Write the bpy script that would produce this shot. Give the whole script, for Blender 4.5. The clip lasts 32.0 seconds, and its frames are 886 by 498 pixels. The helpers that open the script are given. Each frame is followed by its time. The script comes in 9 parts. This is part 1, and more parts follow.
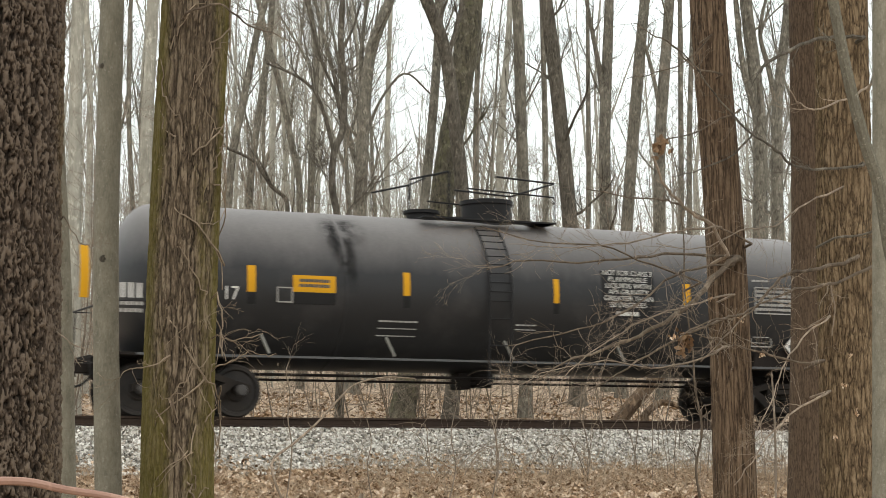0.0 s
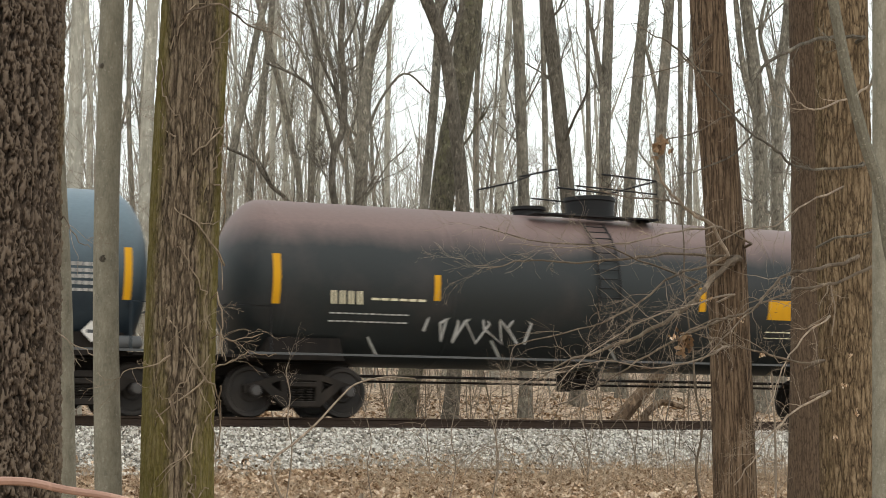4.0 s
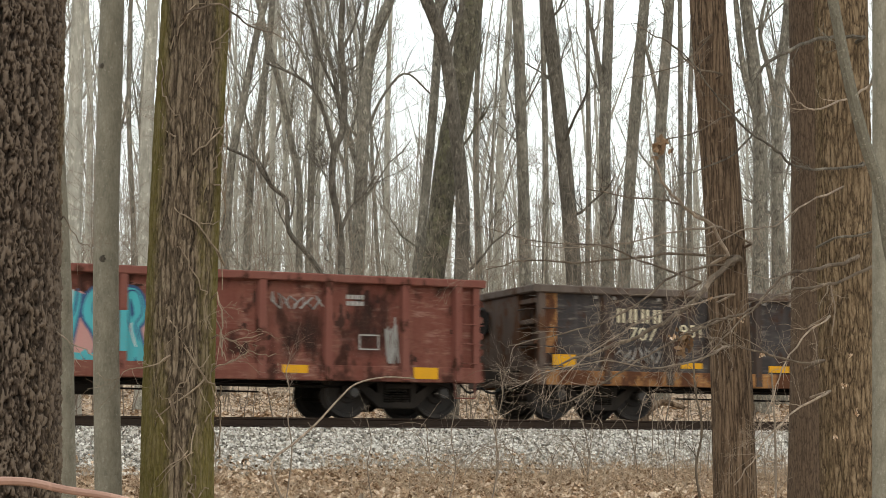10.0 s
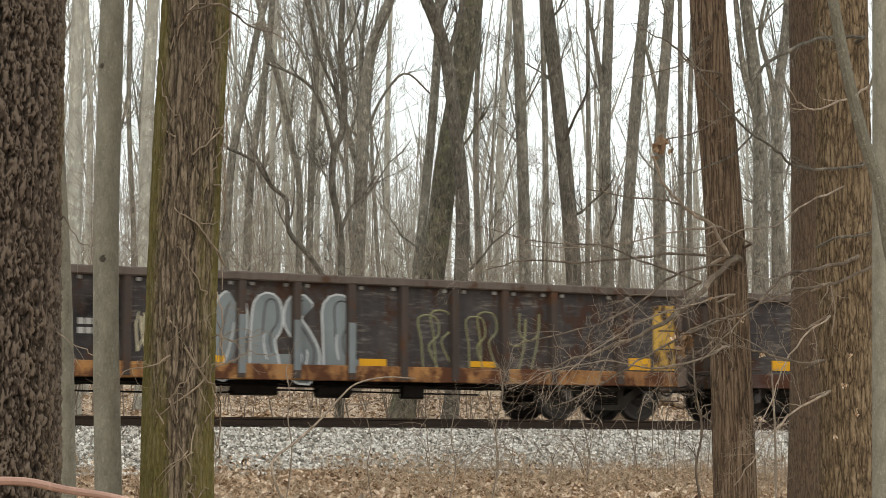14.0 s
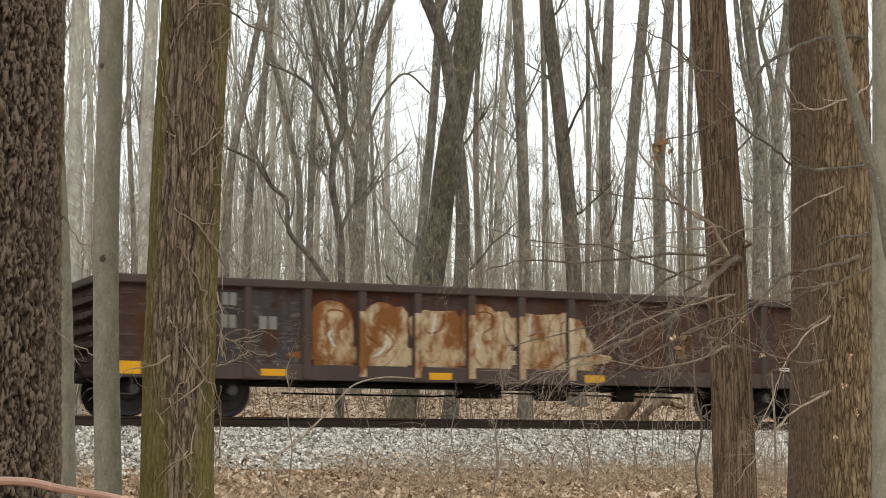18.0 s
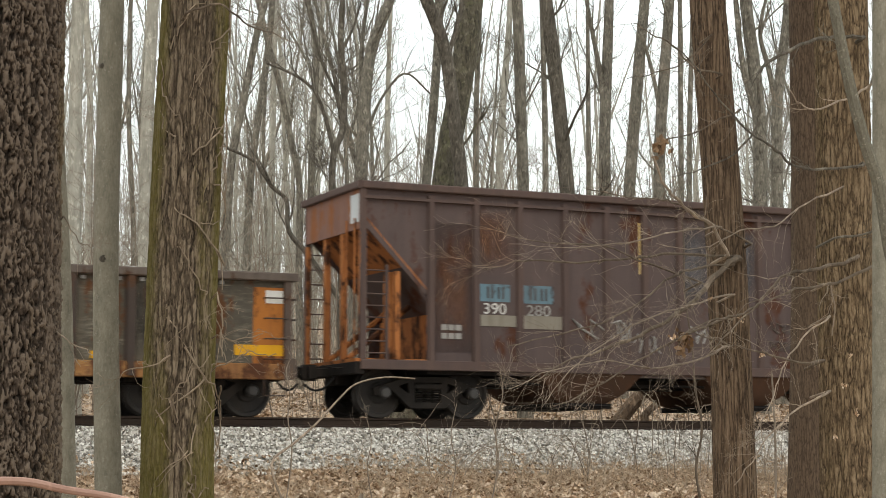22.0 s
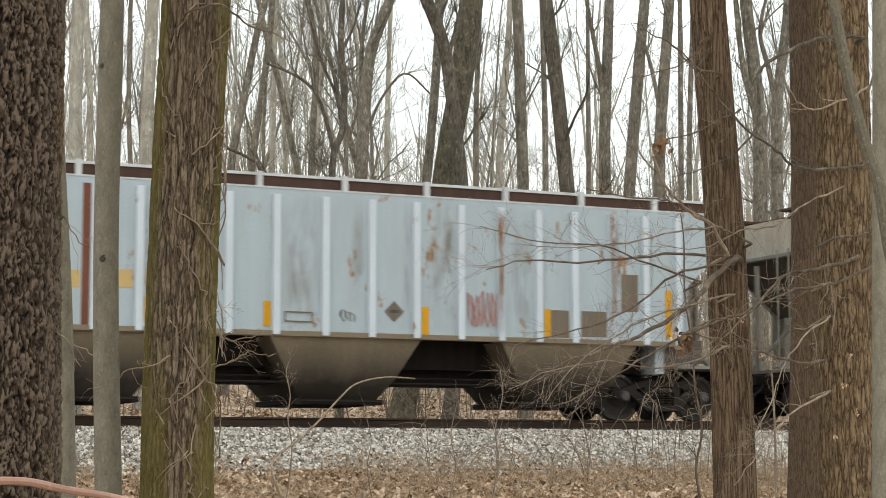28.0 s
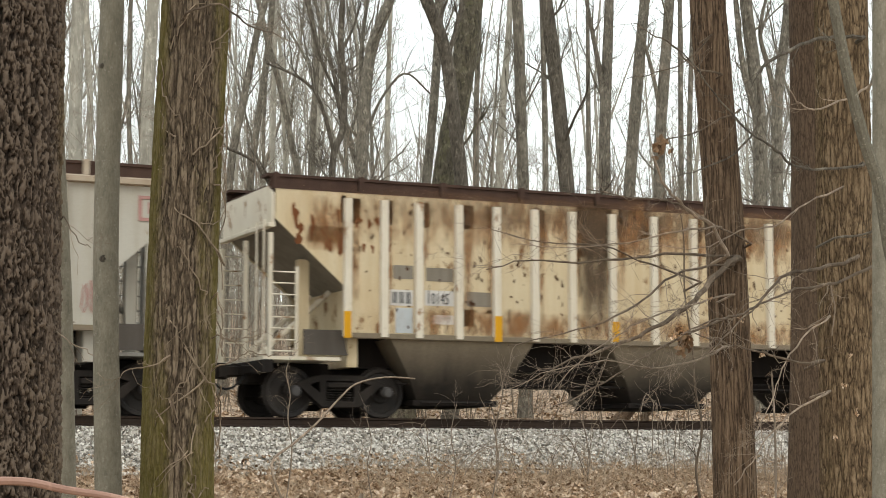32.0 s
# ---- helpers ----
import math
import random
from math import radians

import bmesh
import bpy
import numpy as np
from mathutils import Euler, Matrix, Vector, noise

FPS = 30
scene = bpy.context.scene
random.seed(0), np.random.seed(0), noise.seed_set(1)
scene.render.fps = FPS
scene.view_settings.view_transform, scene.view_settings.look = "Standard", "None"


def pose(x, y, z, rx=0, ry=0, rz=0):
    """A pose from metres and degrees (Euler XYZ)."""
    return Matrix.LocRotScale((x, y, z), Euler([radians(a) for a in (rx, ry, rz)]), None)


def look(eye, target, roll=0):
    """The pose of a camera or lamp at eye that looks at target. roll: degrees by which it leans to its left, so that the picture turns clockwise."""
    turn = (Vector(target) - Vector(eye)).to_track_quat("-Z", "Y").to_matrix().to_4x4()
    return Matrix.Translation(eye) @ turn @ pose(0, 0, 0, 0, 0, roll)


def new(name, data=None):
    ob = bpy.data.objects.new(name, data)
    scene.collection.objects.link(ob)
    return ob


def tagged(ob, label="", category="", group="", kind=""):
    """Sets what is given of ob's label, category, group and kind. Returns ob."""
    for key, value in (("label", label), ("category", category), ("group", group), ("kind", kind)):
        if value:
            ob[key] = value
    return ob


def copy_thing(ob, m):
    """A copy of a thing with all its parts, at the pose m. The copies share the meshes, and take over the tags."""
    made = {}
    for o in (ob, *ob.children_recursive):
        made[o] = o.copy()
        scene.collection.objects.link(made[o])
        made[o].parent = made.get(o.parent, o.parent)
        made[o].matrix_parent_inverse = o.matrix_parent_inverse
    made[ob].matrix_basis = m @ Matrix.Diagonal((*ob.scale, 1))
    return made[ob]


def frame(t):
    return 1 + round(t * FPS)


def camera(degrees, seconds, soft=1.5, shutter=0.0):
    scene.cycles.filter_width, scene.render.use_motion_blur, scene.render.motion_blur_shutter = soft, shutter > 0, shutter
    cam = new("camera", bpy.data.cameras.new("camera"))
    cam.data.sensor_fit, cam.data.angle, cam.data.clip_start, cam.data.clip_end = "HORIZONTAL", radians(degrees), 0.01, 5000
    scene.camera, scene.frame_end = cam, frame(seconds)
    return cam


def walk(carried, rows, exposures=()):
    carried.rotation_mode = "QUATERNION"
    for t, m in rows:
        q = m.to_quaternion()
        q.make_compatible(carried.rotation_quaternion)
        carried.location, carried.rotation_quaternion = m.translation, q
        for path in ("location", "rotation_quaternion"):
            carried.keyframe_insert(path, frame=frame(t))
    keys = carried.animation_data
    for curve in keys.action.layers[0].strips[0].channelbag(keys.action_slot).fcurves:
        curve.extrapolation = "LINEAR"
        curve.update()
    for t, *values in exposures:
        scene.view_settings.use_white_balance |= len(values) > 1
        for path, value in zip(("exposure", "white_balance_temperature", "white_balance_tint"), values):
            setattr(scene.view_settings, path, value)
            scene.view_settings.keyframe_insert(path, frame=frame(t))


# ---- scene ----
cam = camera(26.88, 32.0, soft=0.8, shutter=0.25)
EYE = (0.0, 0.0, -0.83)
AIM = (4.1171, 9.0401, 0.3190)
walk(cam, [(0.0, look(EYE, AIM, -0.11)), (32.0, look(EYE, AIM, -0.11))], exposures=[(0.0, 0.07), (32.0, 0.07)])

# ---- overcast winter daylight ----
world = bpy.data.worlds.new("overcast_sky")
scene.world = world
world.use_nodes = True
wn, wl = world.node_tree.nodes, world.node_tree.links
sky = wn.new("ShaderNodeTexSky")
sky.sky_type, sky.sun_disc = "NISHITA", False
sky.sun_elevation, sky.sun_rotation = radians(40), radians(200)
sky.air_density, sky.dust_density, sky.ozone_density = 1.0, 6.0, 1.0
# a closed cloud cover: four fifths even white, one fifth sky
veil = wn.new("ShaderNodeMix")
veil.data_type = "RGBA"
veil.inputs["Factor"].default_value = 0.8
veil.inputs["B"].default_value = (11.45, 12.0, 11.75, 1)
wl.new(sky.outputs["Color"], veil.inputs["A"])
wl.new(veil.outputs["Result"], wn["Background"].inputs["Color"])
wn["Background"].inputs["Strength"].default_value = 0.13
sun = new("sun", bpy.data.lights.new("sun", "SUN"))
sun.data.energy, sun.data.angle, sun.data.color = 0.5, radians(30), (1.0, 0.97, 0.93)
sun.matrix_world = look((0, 0, 30), (6, 22, 0))


# ---- materials ----
def nodes_of(name):
    m = bpy.data.materials.new(name)
    m.use_nodes = True
    return m, m.node_tree.nodes, m.node_tree.links, m.node_tree.nodes["Principled BSDF"]


def noise_node(n, l, coord, scale, detail=4.0, rough=0.6):
    t = n.new("ShaderNodeTexNoise")
    t.inputs["Scale"].default_value, t.inputs["Detail"].default_value = scale, detail
    t.inputs["Roughness"].default_value = rough
    l.new(coord, t.inputs["Vector"])
    return t.outputs["Fac"]


def ramp(n, l, fac, stops):
    r = n.new("ShaderNodeValToRGB")
    while len(r.color_ramp.elements) < len(stops):
        r.color_ramp.elements.new(0.5)
    for e, (at, c) in zip(r.color_ramp.elements, stops):
        e.position, e.color = at, (*c, 1) if len(c) == 3 else c
    l.new(fac, r.inputs["Fac"])
    return r.outputs["Color"]


def mix(n, l, fac, a, b, kind="MIX"):
    m = n.new("ShaderNodeMix")
    m.data_type, m.blend_type = "RGBA", kind
    for socket, value in ((m.inputs["Factor"], fac), (m.inputs["A"], a), (m.inputs["B"], b)):
        if isinstance(value, (int, float)):
            socket.default_value = value
        elif isinstance(value, tuple):
            socket.default_value = (*value, 1)
        else:
            l.new(value, socket)
    return m.outputs["Result"]


def coords(n, l, stretch=(1, 1, 1), shift=0.0, kind="Object"):
    c = n.new("ShaderNodeTexCoord")
    m = n.new("ShaderNodeMapping")
    m.inputs["Scale"].default_value = stretch
    m.inputs["Location"].default_value = (shift, shift * 0.7, shift * 0.3)
    l.new(c.outputs[kind], m.inputs["Vector"])
    return m.outputs["Vector"]


def bumped(n, l, b, height, strength, distance=0.02):
    u = n.new("ShaderNodeBump")
    u.inputs["Strength"].default_value, u.inputs["Distance"].default_value = strength, distance
    l.new(height, u.inputs["Height"])
    l.new(u.outputs["Normal"], b.inputs["Normal"])


def gray(a):
    return (a, a, a)


def paint(name, base, stain, amount=0.5, rust=None, rust_amount=0.0, rough=0.6, streak=6.0, fine=9.0, spot=3.0, shift=0.0, metal=0.0, scuff=None):
    """Weathered paint: cloudy fading, downward streaks, rust that breaks through in patches, and scrapes along battered sheets."""
    m, n, l, b = nodes_of(name)
    v = coords(n, l, (1, 1, 1), shift)
    s = coords(n, l, (streak, streak, 0.5), shift)
    cloud = noise_node(n, l, v, 0.9, 5)
    lines = noise_node(n, l, s, 1.0, 5, 0.65)
    grain = noise_node(n, l, v, fine * 4, 4, 0.7)
    f1 = ramp(n, l, lines, [(0.42, gray(0)), (0.75, gray(amount))])
    c = mix(n, l, f1, base, stain)
    f2 = ramp(n, l, cloud, [(0.35, gray(0)), (0.8, gray(amount * 0.8))])
    c = mix(n, l, f2, c, stain)
    c = mix(n, l, ramp(n, l, grain, [(0.3, gray(0.0)), (0.8, gray(0.25))]), c, tuple(x * 0.5 for x in base))
    if scuff:
        rubbed = noise_node(n, l, coords(n, l, (0.8, 0.8, 4.5), shift + 1.7), 3.2, 8, 0.72)
        where = noise_node(n, l, v, 1.4, 3)
        c = mix(n, l, mix(n, l, ramp(n, l, where, [(0.42, gray(0)), (0.6, gray(1))]), gray(0), ramp(n, l, rubbed, [(0.50, gray(0)), (0.62, gray(0.75))])), c, scuff)
        dents = noise_node(n, l, coords(n, l, (0.6, 0.6, 0.9), shift), 2.6, 3, 0.5)
    if rust:
        patch = noise_node(n, l, coords(n, l, (1, 1, 0.55), shift + 3.1), spot, 6, 0.68)
        f3 = ramp(n, l, patch, [(0.62 - 0.3 * rust_amount, gray(0)), (0.68 - 0.22 * rust_amount, gray(1))])
        tone = mix(n, l, grain, rust, tuple(x * 0.45 for x in rust))
        c = mix(n, l, f3, c, tone)
        rr = n.new("ShaderNodeMapRange")
        l.new(f3, rr.inputs["Value"])
        rr.inputs["To Min"].default_value, rr.inputs["To Max"].default_value = rough, 0.9
        l.new(rr.outputs["Result"], b.inputs["Roughness"])
    else:
        b.inputs["Roughness"].default_value = rough
    l.new(c, b.inputs["Base Color"])
    b.inputs["Metallic"].default_value = metal
    b.inputs["Specular IOR Level"].default_value = 0.5 if metal else 0.12
    if scuff:
        bumped(n, l, b, dents, 0.6, 0.12)
    else:
        bumped(n, l, b, grain, 0.25, 0.006)
    return m


def tank_paint(name, base, dust_and_light, low, high, drip, rough=0.5):
    """Tank paint under a dusty road film that settles on the crown, skylight put into its colour, with drips down the
    flanks.
    """
    m, n, l, b = nodes_of(name)
    v = coords(n, l)
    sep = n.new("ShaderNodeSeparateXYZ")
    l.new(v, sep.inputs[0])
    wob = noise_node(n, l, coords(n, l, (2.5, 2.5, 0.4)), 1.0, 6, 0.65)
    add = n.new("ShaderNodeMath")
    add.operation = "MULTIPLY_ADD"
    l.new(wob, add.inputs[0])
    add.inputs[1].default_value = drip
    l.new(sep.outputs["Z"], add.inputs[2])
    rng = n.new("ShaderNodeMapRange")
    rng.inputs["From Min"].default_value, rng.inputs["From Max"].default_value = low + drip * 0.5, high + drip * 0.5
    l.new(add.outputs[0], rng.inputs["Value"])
    c = mix(n, l, rng.outputs["Result"], base, dust_and_light)
    grain = noise_node(n, l, v, 22, 5, 0.7)
    c = mix(n, l, ramp(n, l, grain, [(0.3, gray(0.0)), (0.8, gray(0.3))]), c, tuple(x * 0.6 for x in base))
    cloud = noise_node(n, l, v, 1.1, 5)
    c = mix(n, l, ramp(n, l, cloud, [(0.5, gray(0)), (0.8, gray(0.14))]), c, dust_and_light)
    l.new(c, b.inputs["Base Color"])
    b.inputs["Roughness"].default_value = rough
    b.inputs["Specular IOR Level"].default_value = 0.3
    bumped(n, l, b, cloud, 0.15, 0.02)
    return m


def bark(name, ridge, groove, moss=None, moss_amount=0.0, stretch=0.22, scale=26.0, strength=0.9, kind="furrow"):
    m, n, l, b = nodes_of(name)
    v = coords(n, l, (1, 1, stretch))
    w = coords(n, l)
    if kind == "plate":
        t = n.new("ShaderNodeTexVoronoi")
        t.feature = "DISTANCE_TO_EDGE"
        t.inputs["Scale"].default_value = scale
        warp = n.new("ShaderNodeVectorMath")
        warp.operation = "ADD"
        nz = n.new("ShaderNodeTexNoise")
        nz.inputs["Scale"].default_value = 9.0
        l.new(v, nz.inputs["Vector"])
        sc = n.new("ShaderNodeVectorMath")
        sc.operation = "SCALE"
        sc.inputs["Scale"].default_value = 0.09
        l.new(nz.outputs["Color"], sc.inputs[0])
        l.new(v, warp.inputs[0])
        l.new(sc.outputs[0], warp.inputs[1])
        l.new(warp.outputs[0], t.inputs["Vector"])
        h = ramp(n, l, t.outputs["Distance"], [(0.0, gray(0)), (0.12, gray(0.6)), (0.5, gray(1))])
    elif kind == "smooth":
        h = noise_node(n, l, coords(n, l, (1, 1, 2.5)), 14.0, 5, 0.6)
    else:
        t = noise_node(n, l, v, scale, 6, 0.62)
        h = ramp(n, l, t, [(0.34, gray(0)), (0.5, gray(0.5)), (0.68, gray(1))])
    grain = noise_node(n, l, w, 60, 4, 0.7)
    c = mix(n, l, h, groove, ridge)
    c = mix(n, l, ramp(n, l, grain, [(0.3, gray(0.45)), (0.75, gray(0))]), c, groove)
    cloud = noise_node(n, l, w, 2.2, 4)
    c = mix(n, l, ramp(n, l, cloud, [(0.4, gray(0)), (0.75, gray(0.35))]), c, tuple(min(1, x * 1.5) for x in ridge))
    pale = tuple(min(1, x * 1.9) for x in ridge)
    c = mix(n, l, ramp(n, l, noise_node(n, l, coords(n, l, (1, 1, 0.6)), 7.0, 6, 0.75), [(0.54, gray(0)), (0.64, gray(0.55))]), c, pale)
    c = mix(n, l, ramp(n, l, noise_node(n, l, coords(n, l, (1, 1, 0.35)), 4.0, 6, 0.75), [(0.55, gray(0)), (0.68, gray(0.6))]), c, groove)
    if moss:
        f = ramp(n, l, noise_node(n, l, w, 3.0, 6, 0.7), [(0.62 - moss_amount, gray(0)), (0.78 - moss_amount * 0.6, gray(0.85))])
        c = mix(n, l, f, c, moss)
    l.new(c, b.inputs["Base Color"])
    b.inputs["Roughness"].default_value = 0.92
    b.inputs["Specular IOR Level"].default_value = 0.2
    bumped(n, l, b, h, strength, 0.03)
    return m


def near_bark(name, ridge, groove, warm, net, weights=(0.55, 0.3), moss=None, moss_amount=0.0, fleck=None):
    """Bark of a near trunk: a network of furrows between long interlaced ridges, over the modelled relief.
    net: ridges in a metre, how far they stretch, how wide the furrows gape."""
    m, n, l, b = nodes_of(name)
    scale, along, gape = net
    v = coords(n, l, (1, 1, along))
    bend = n.new("ShaderNodeTexNoise")
    bend.inputs["Scale"].default_value, bend.inputs["Detail"].default_value = scale * 0.45, 4.0
    l.new(coords(n, l, (1, 1, along * 2.2)), bend.inputs["Vector"])
    centred = n.new("ShaderNodeVectorMath")
    centred.operation = "MULTIPLY_ADD"
    centred.inputs[1].default_value = (1.7 / scale,) * 3
    l.new(bend.outputs["Color"], centred.inputs[0])
    l.new(v, centred.inputs[2])
    cells = []
    for factor in (1.0, 2.3):
        t = n.new("ShaderNodeTexVoronoi")
        t.feature = "DISTANCE_TO_EDGE"
        t.inputs["Scale"].default_value = scale * factor
        l.new(centred.outputs[0], t.inputs["Vector"])
        cells.append(ramp(n, l, t.outputs["Distance"], [(0.0, gray(0)), (gape, gray(0.7)), (0.42, gray(1))]))
    fine = noise_node(n, l, coords(n, l, (1, 1, 0.35)), 60, 6, 0.72)

    def weighted(value, by, more):
        a = n.new("ShaderNodeMath")
        a.operation = "MULTIPLY_ADD"
        l.new(value, a.inputs[0])
        a.inputs[1].default_value = by
        if isinstance(more, float):
            a.inputs[2].default_value = more
        else:
            l.new(more, a.inputs[2])
        return a.outputs[0]
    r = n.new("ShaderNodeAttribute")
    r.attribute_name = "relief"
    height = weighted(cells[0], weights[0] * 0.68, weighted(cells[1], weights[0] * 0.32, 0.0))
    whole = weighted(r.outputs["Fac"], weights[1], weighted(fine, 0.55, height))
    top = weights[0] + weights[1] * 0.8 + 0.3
    # furrows and low relief get darker tones: crease shade put into the colour
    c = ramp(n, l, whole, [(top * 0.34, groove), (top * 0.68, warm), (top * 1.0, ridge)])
    cloud = noise_node(n, l, coords(n, l, (1, 1, 0.45)), 2.6, 5)
    c = mix(n, l, ramp(n, l, cloud, [(0.48, gray(0)), (0.75, gray(0.4))]), c, warm)
    c = mix(n, l, ramp(n, l, noise_node(n, l, coords(n, l, (1, 1, 0.4)), 1.3, 5), [(0.5, gray(0)), (0.78, gray(0.4))]), c, groove)
    if fleck:
        c = mix(n, l, ramp(n, l, noise_node(n, l, coords(n, l), 34, 5, 0.75), [(0.58, gray(0)), (0.66, gray(0.7))]), c, fleck)
    if moss:
        g = n.new("ShaderNodeAttribute")
        g.attribute_name = "moss"
        grown = mix(n, l, fine, tuple(x * 0.35 for x in moss), tuple(x * 1.6 for x in moss))
        c = mix(n, l, ramp(n, l, weighted(fine, 0.5, weighted(g.outputs["Fac"], 1.0, -0.25)), [(0.05, gray(0)), (0.9, gray(moss_amount))]), c, grown)
    l.new(c, b.inputs["Base Color"])
    b.inputs["Roughness"].default_value = 0.93
    b.inputs["Specular IOR Level"].default_value = 0.15
    bumped(n, l, b, weighted(fine, 0.3, height), 0.8, 0.016)
    return m


def stain(name, colour, scale, low, most):
    """A thin film of dirt that thins out towards its ragged edges."""
    m, n, l, b = nodes_of(name)
    tc = n.new("ShaderNodeTexCoord")
    sep = n.new("ShaderNodeSeparateXYZ")
    l.new(tc.outputs["Generated"], sep.inputs[0])
    edge = None
    for axis in ("X", "Z"):
        p = n.new("ShaderNodeMath")
        p.operation = "PINGPONG"
        l.new(sep.outputs[axis], p.inputs[0])
        p.inputs[1].default_value = 0.5
        q = n.new("ShaderNodeMath")
        q.operation = "MULTIPLY"
        q.use_clamp = True
        l.new(p.outputs[0], q.inputs[0])
        q.inputs[1].default_value = 3.0
        if edge is None:
            edge = q
        else:
            e = n.new("ShaderNodeMath")
            e.operation = "MULTIPLY"
            l.new(edge.outputs[0], e.inputs[0])
            l.new(q.outputs[0], e.inputs[1])
            edge = e
    rough = noise_node(n, l, coords(n, l, (2.2, 2.2, 0.7)), scale, 7, 0.72)
    mul = n.new("ShaderNodeMath")
    mul.operation = "MULTIPLY"
    l.new(edge.outputs[0], mul.inputs[0])
    l.new(ramp(n, l, rough, [(low - 0.12, gray(0)), (low + 0.15, gray(most))]), mul.inputs[1])
    l.new(mul.outputs[0], b.inputs["Alpha"])
    c = mix(n, l, noise_node(n, l, coords(n, l), 25, 4), colour, tuple(x * 1.5 for x in colour))
    l.new(c, b.inputs["Base Color"])
    b.inputs["Roughness"].default_value = 0.85
    b.inputs["Specular IOR Level"].default_value = 0.2
    return m


def island_paint(name, colours, rough=0.85, rnd="Random Per Island"):
    m, n, l, b = nodes_of(name)
    g = n.new("ShaderNodeNewGeometry")
    stops = [(i / max(1, len(colours) - 1), c) for i, c in enumerate(colours)]
    c = ramp(n, l, g.outputs[rnd], stops)
    grain = noise_node(n, l, coords(n, l), 70, 3, 0.7)
    c = mix(n, l, ramp(n, l, grain, [(0.3, gray(0.4)), (0.7, gray(0))]), c, tuple(x * 0.4 for x in colours[0]))
    l.new(c, b.inputs["Base Color"])
    b.inputs["Roughness"].default_value = rough
    b.inputs["Specular IOR Level"].default_value = 0.15
    return m


def plain(name, colour, rough=0.6, metal=0.0):
    return paint(name, colour, tuple(x * 0.7 for x in colour), 0.35, rough=rough, metal=metal)


def litter():
    m, n, l, b = nodes_of("leaf_litter")
    v = coords(n, l)
    t = n.new("ShaderNodeTexVoronoi")
    t.inputs["Scale"].default_value = 11.0
    l.new(v, t.inputs["Vector"])
    sep = n.new("ShaderNodeSeparateColor")
    l.new(t.outputs["Color"], sep.inputs[0])
    c = ramp(n, l, sep.outputs[0], [(0, (0.14, 0.09, 0.055)), (0.4, (0.37, 0.26, 0.165)), (0.75, (0.53, 0.395, 0.275)), (1, (0.68, 0.55, 0.42))])
    big = noise_node(n, l, v, 0.6, 5)
    c = mix(n, l, ramp(n, l, big, [(0.4, gray(0)), (0.75, gray(0.5))]), c, (0.10, 0.068, 0.042))
    l.new(c, b.inputs["Base Color"])
    b.inputs["Roughness"].default_value = 0.95
    bumped(n, l, b, t.outputs["Distance"], 0.6, 0.04)
    return m


LITTER = litter()
LEAF_BROWN = island_paint("brown_leaf", [(0.11, 0.065, 0.035), (0.26, 0.165, 0.095), (0.40, 0.27, 0.17)])
LEAF = island_paint("dry_leaf", [(0.13, 0.075, 0.04), (0.38, 0.25, 0.15), (0.60, 0.44, 0.295), (0.80, 0.66, 0.52)])
STONE = island_paint("limestone_ballast", [(0.17, 0.152, 0.13), (0.60, 0.57, 0.515), (0.86, 0.83, 0.76), (0.38, 0.335, 0.275), (0.72, 0.695, 0.64)])
BED = island_paint("ballast_bed", [(0.20, 0.185, 0.165), (0.34, 0.32, 0.29)])
RAIL_STEEL = paint("rusty_rail_steel", (0.035, 0.026, 0.021), (0.06, 0.038, 0.026), 0.7, rough=0.8)
TIE_WOOD = paint("creosoted_tie", (0.07, 0.055, 0.045), (0.12, 0.10, 0.085), 0.7, rough=0.95)
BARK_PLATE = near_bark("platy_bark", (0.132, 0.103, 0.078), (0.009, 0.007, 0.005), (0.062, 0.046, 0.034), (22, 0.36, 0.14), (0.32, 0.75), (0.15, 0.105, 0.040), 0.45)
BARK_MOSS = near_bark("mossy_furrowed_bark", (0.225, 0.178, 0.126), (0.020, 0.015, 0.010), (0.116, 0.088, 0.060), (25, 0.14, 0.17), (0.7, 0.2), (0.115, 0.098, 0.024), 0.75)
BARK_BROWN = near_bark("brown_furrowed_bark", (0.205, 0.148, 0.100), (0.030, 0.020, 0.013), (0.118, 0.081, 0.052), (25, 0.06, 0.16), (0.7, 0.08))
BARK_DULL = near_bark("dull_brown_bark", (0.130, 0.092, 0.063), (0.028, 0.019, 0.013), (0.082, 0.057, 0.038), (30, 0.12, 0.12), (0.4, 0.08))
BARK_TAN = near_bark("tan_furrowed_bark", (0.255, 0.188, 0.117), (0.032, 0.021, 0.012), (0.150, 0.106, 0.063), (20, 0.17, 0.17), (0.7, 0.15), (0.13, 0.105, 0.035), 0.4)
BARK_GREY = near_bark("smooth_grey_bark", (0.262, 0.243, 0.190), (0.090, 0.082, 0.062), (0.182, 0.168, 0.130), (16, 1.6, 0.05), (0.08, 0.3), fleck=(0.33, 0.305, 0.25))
BARK_MOSSY = bark("lichened_bark", (0.165, 0.148, 0.108), (0.022, 0.019, 0.014), (0.16, 0.155, 0.085), 0.12, stretch=0.42, scale=15.0, strength=0.9)
BARK_MID = bark("grey_brown_bark", (0.255, 0.234, 0.190), (0.058, 0.051, 0.040), stretch=0.36, scale=18.0, strength=0.7)
BARK_DARK = bark("dark_bark", (0.155, 0.138, 0.110), (0.040, 0.034, 0.027), stretch=0.36, scale=18.0, strength=0.6)
# pale bark, lightened further so distance haze sits in the colour
BARK_FAR = bark("pale_hazed_grey_bark", (0.40, 0.382, 0.325), (0.22, 0.207, 0.172), stretch=0.2, scale=9.0, strength=0.3)
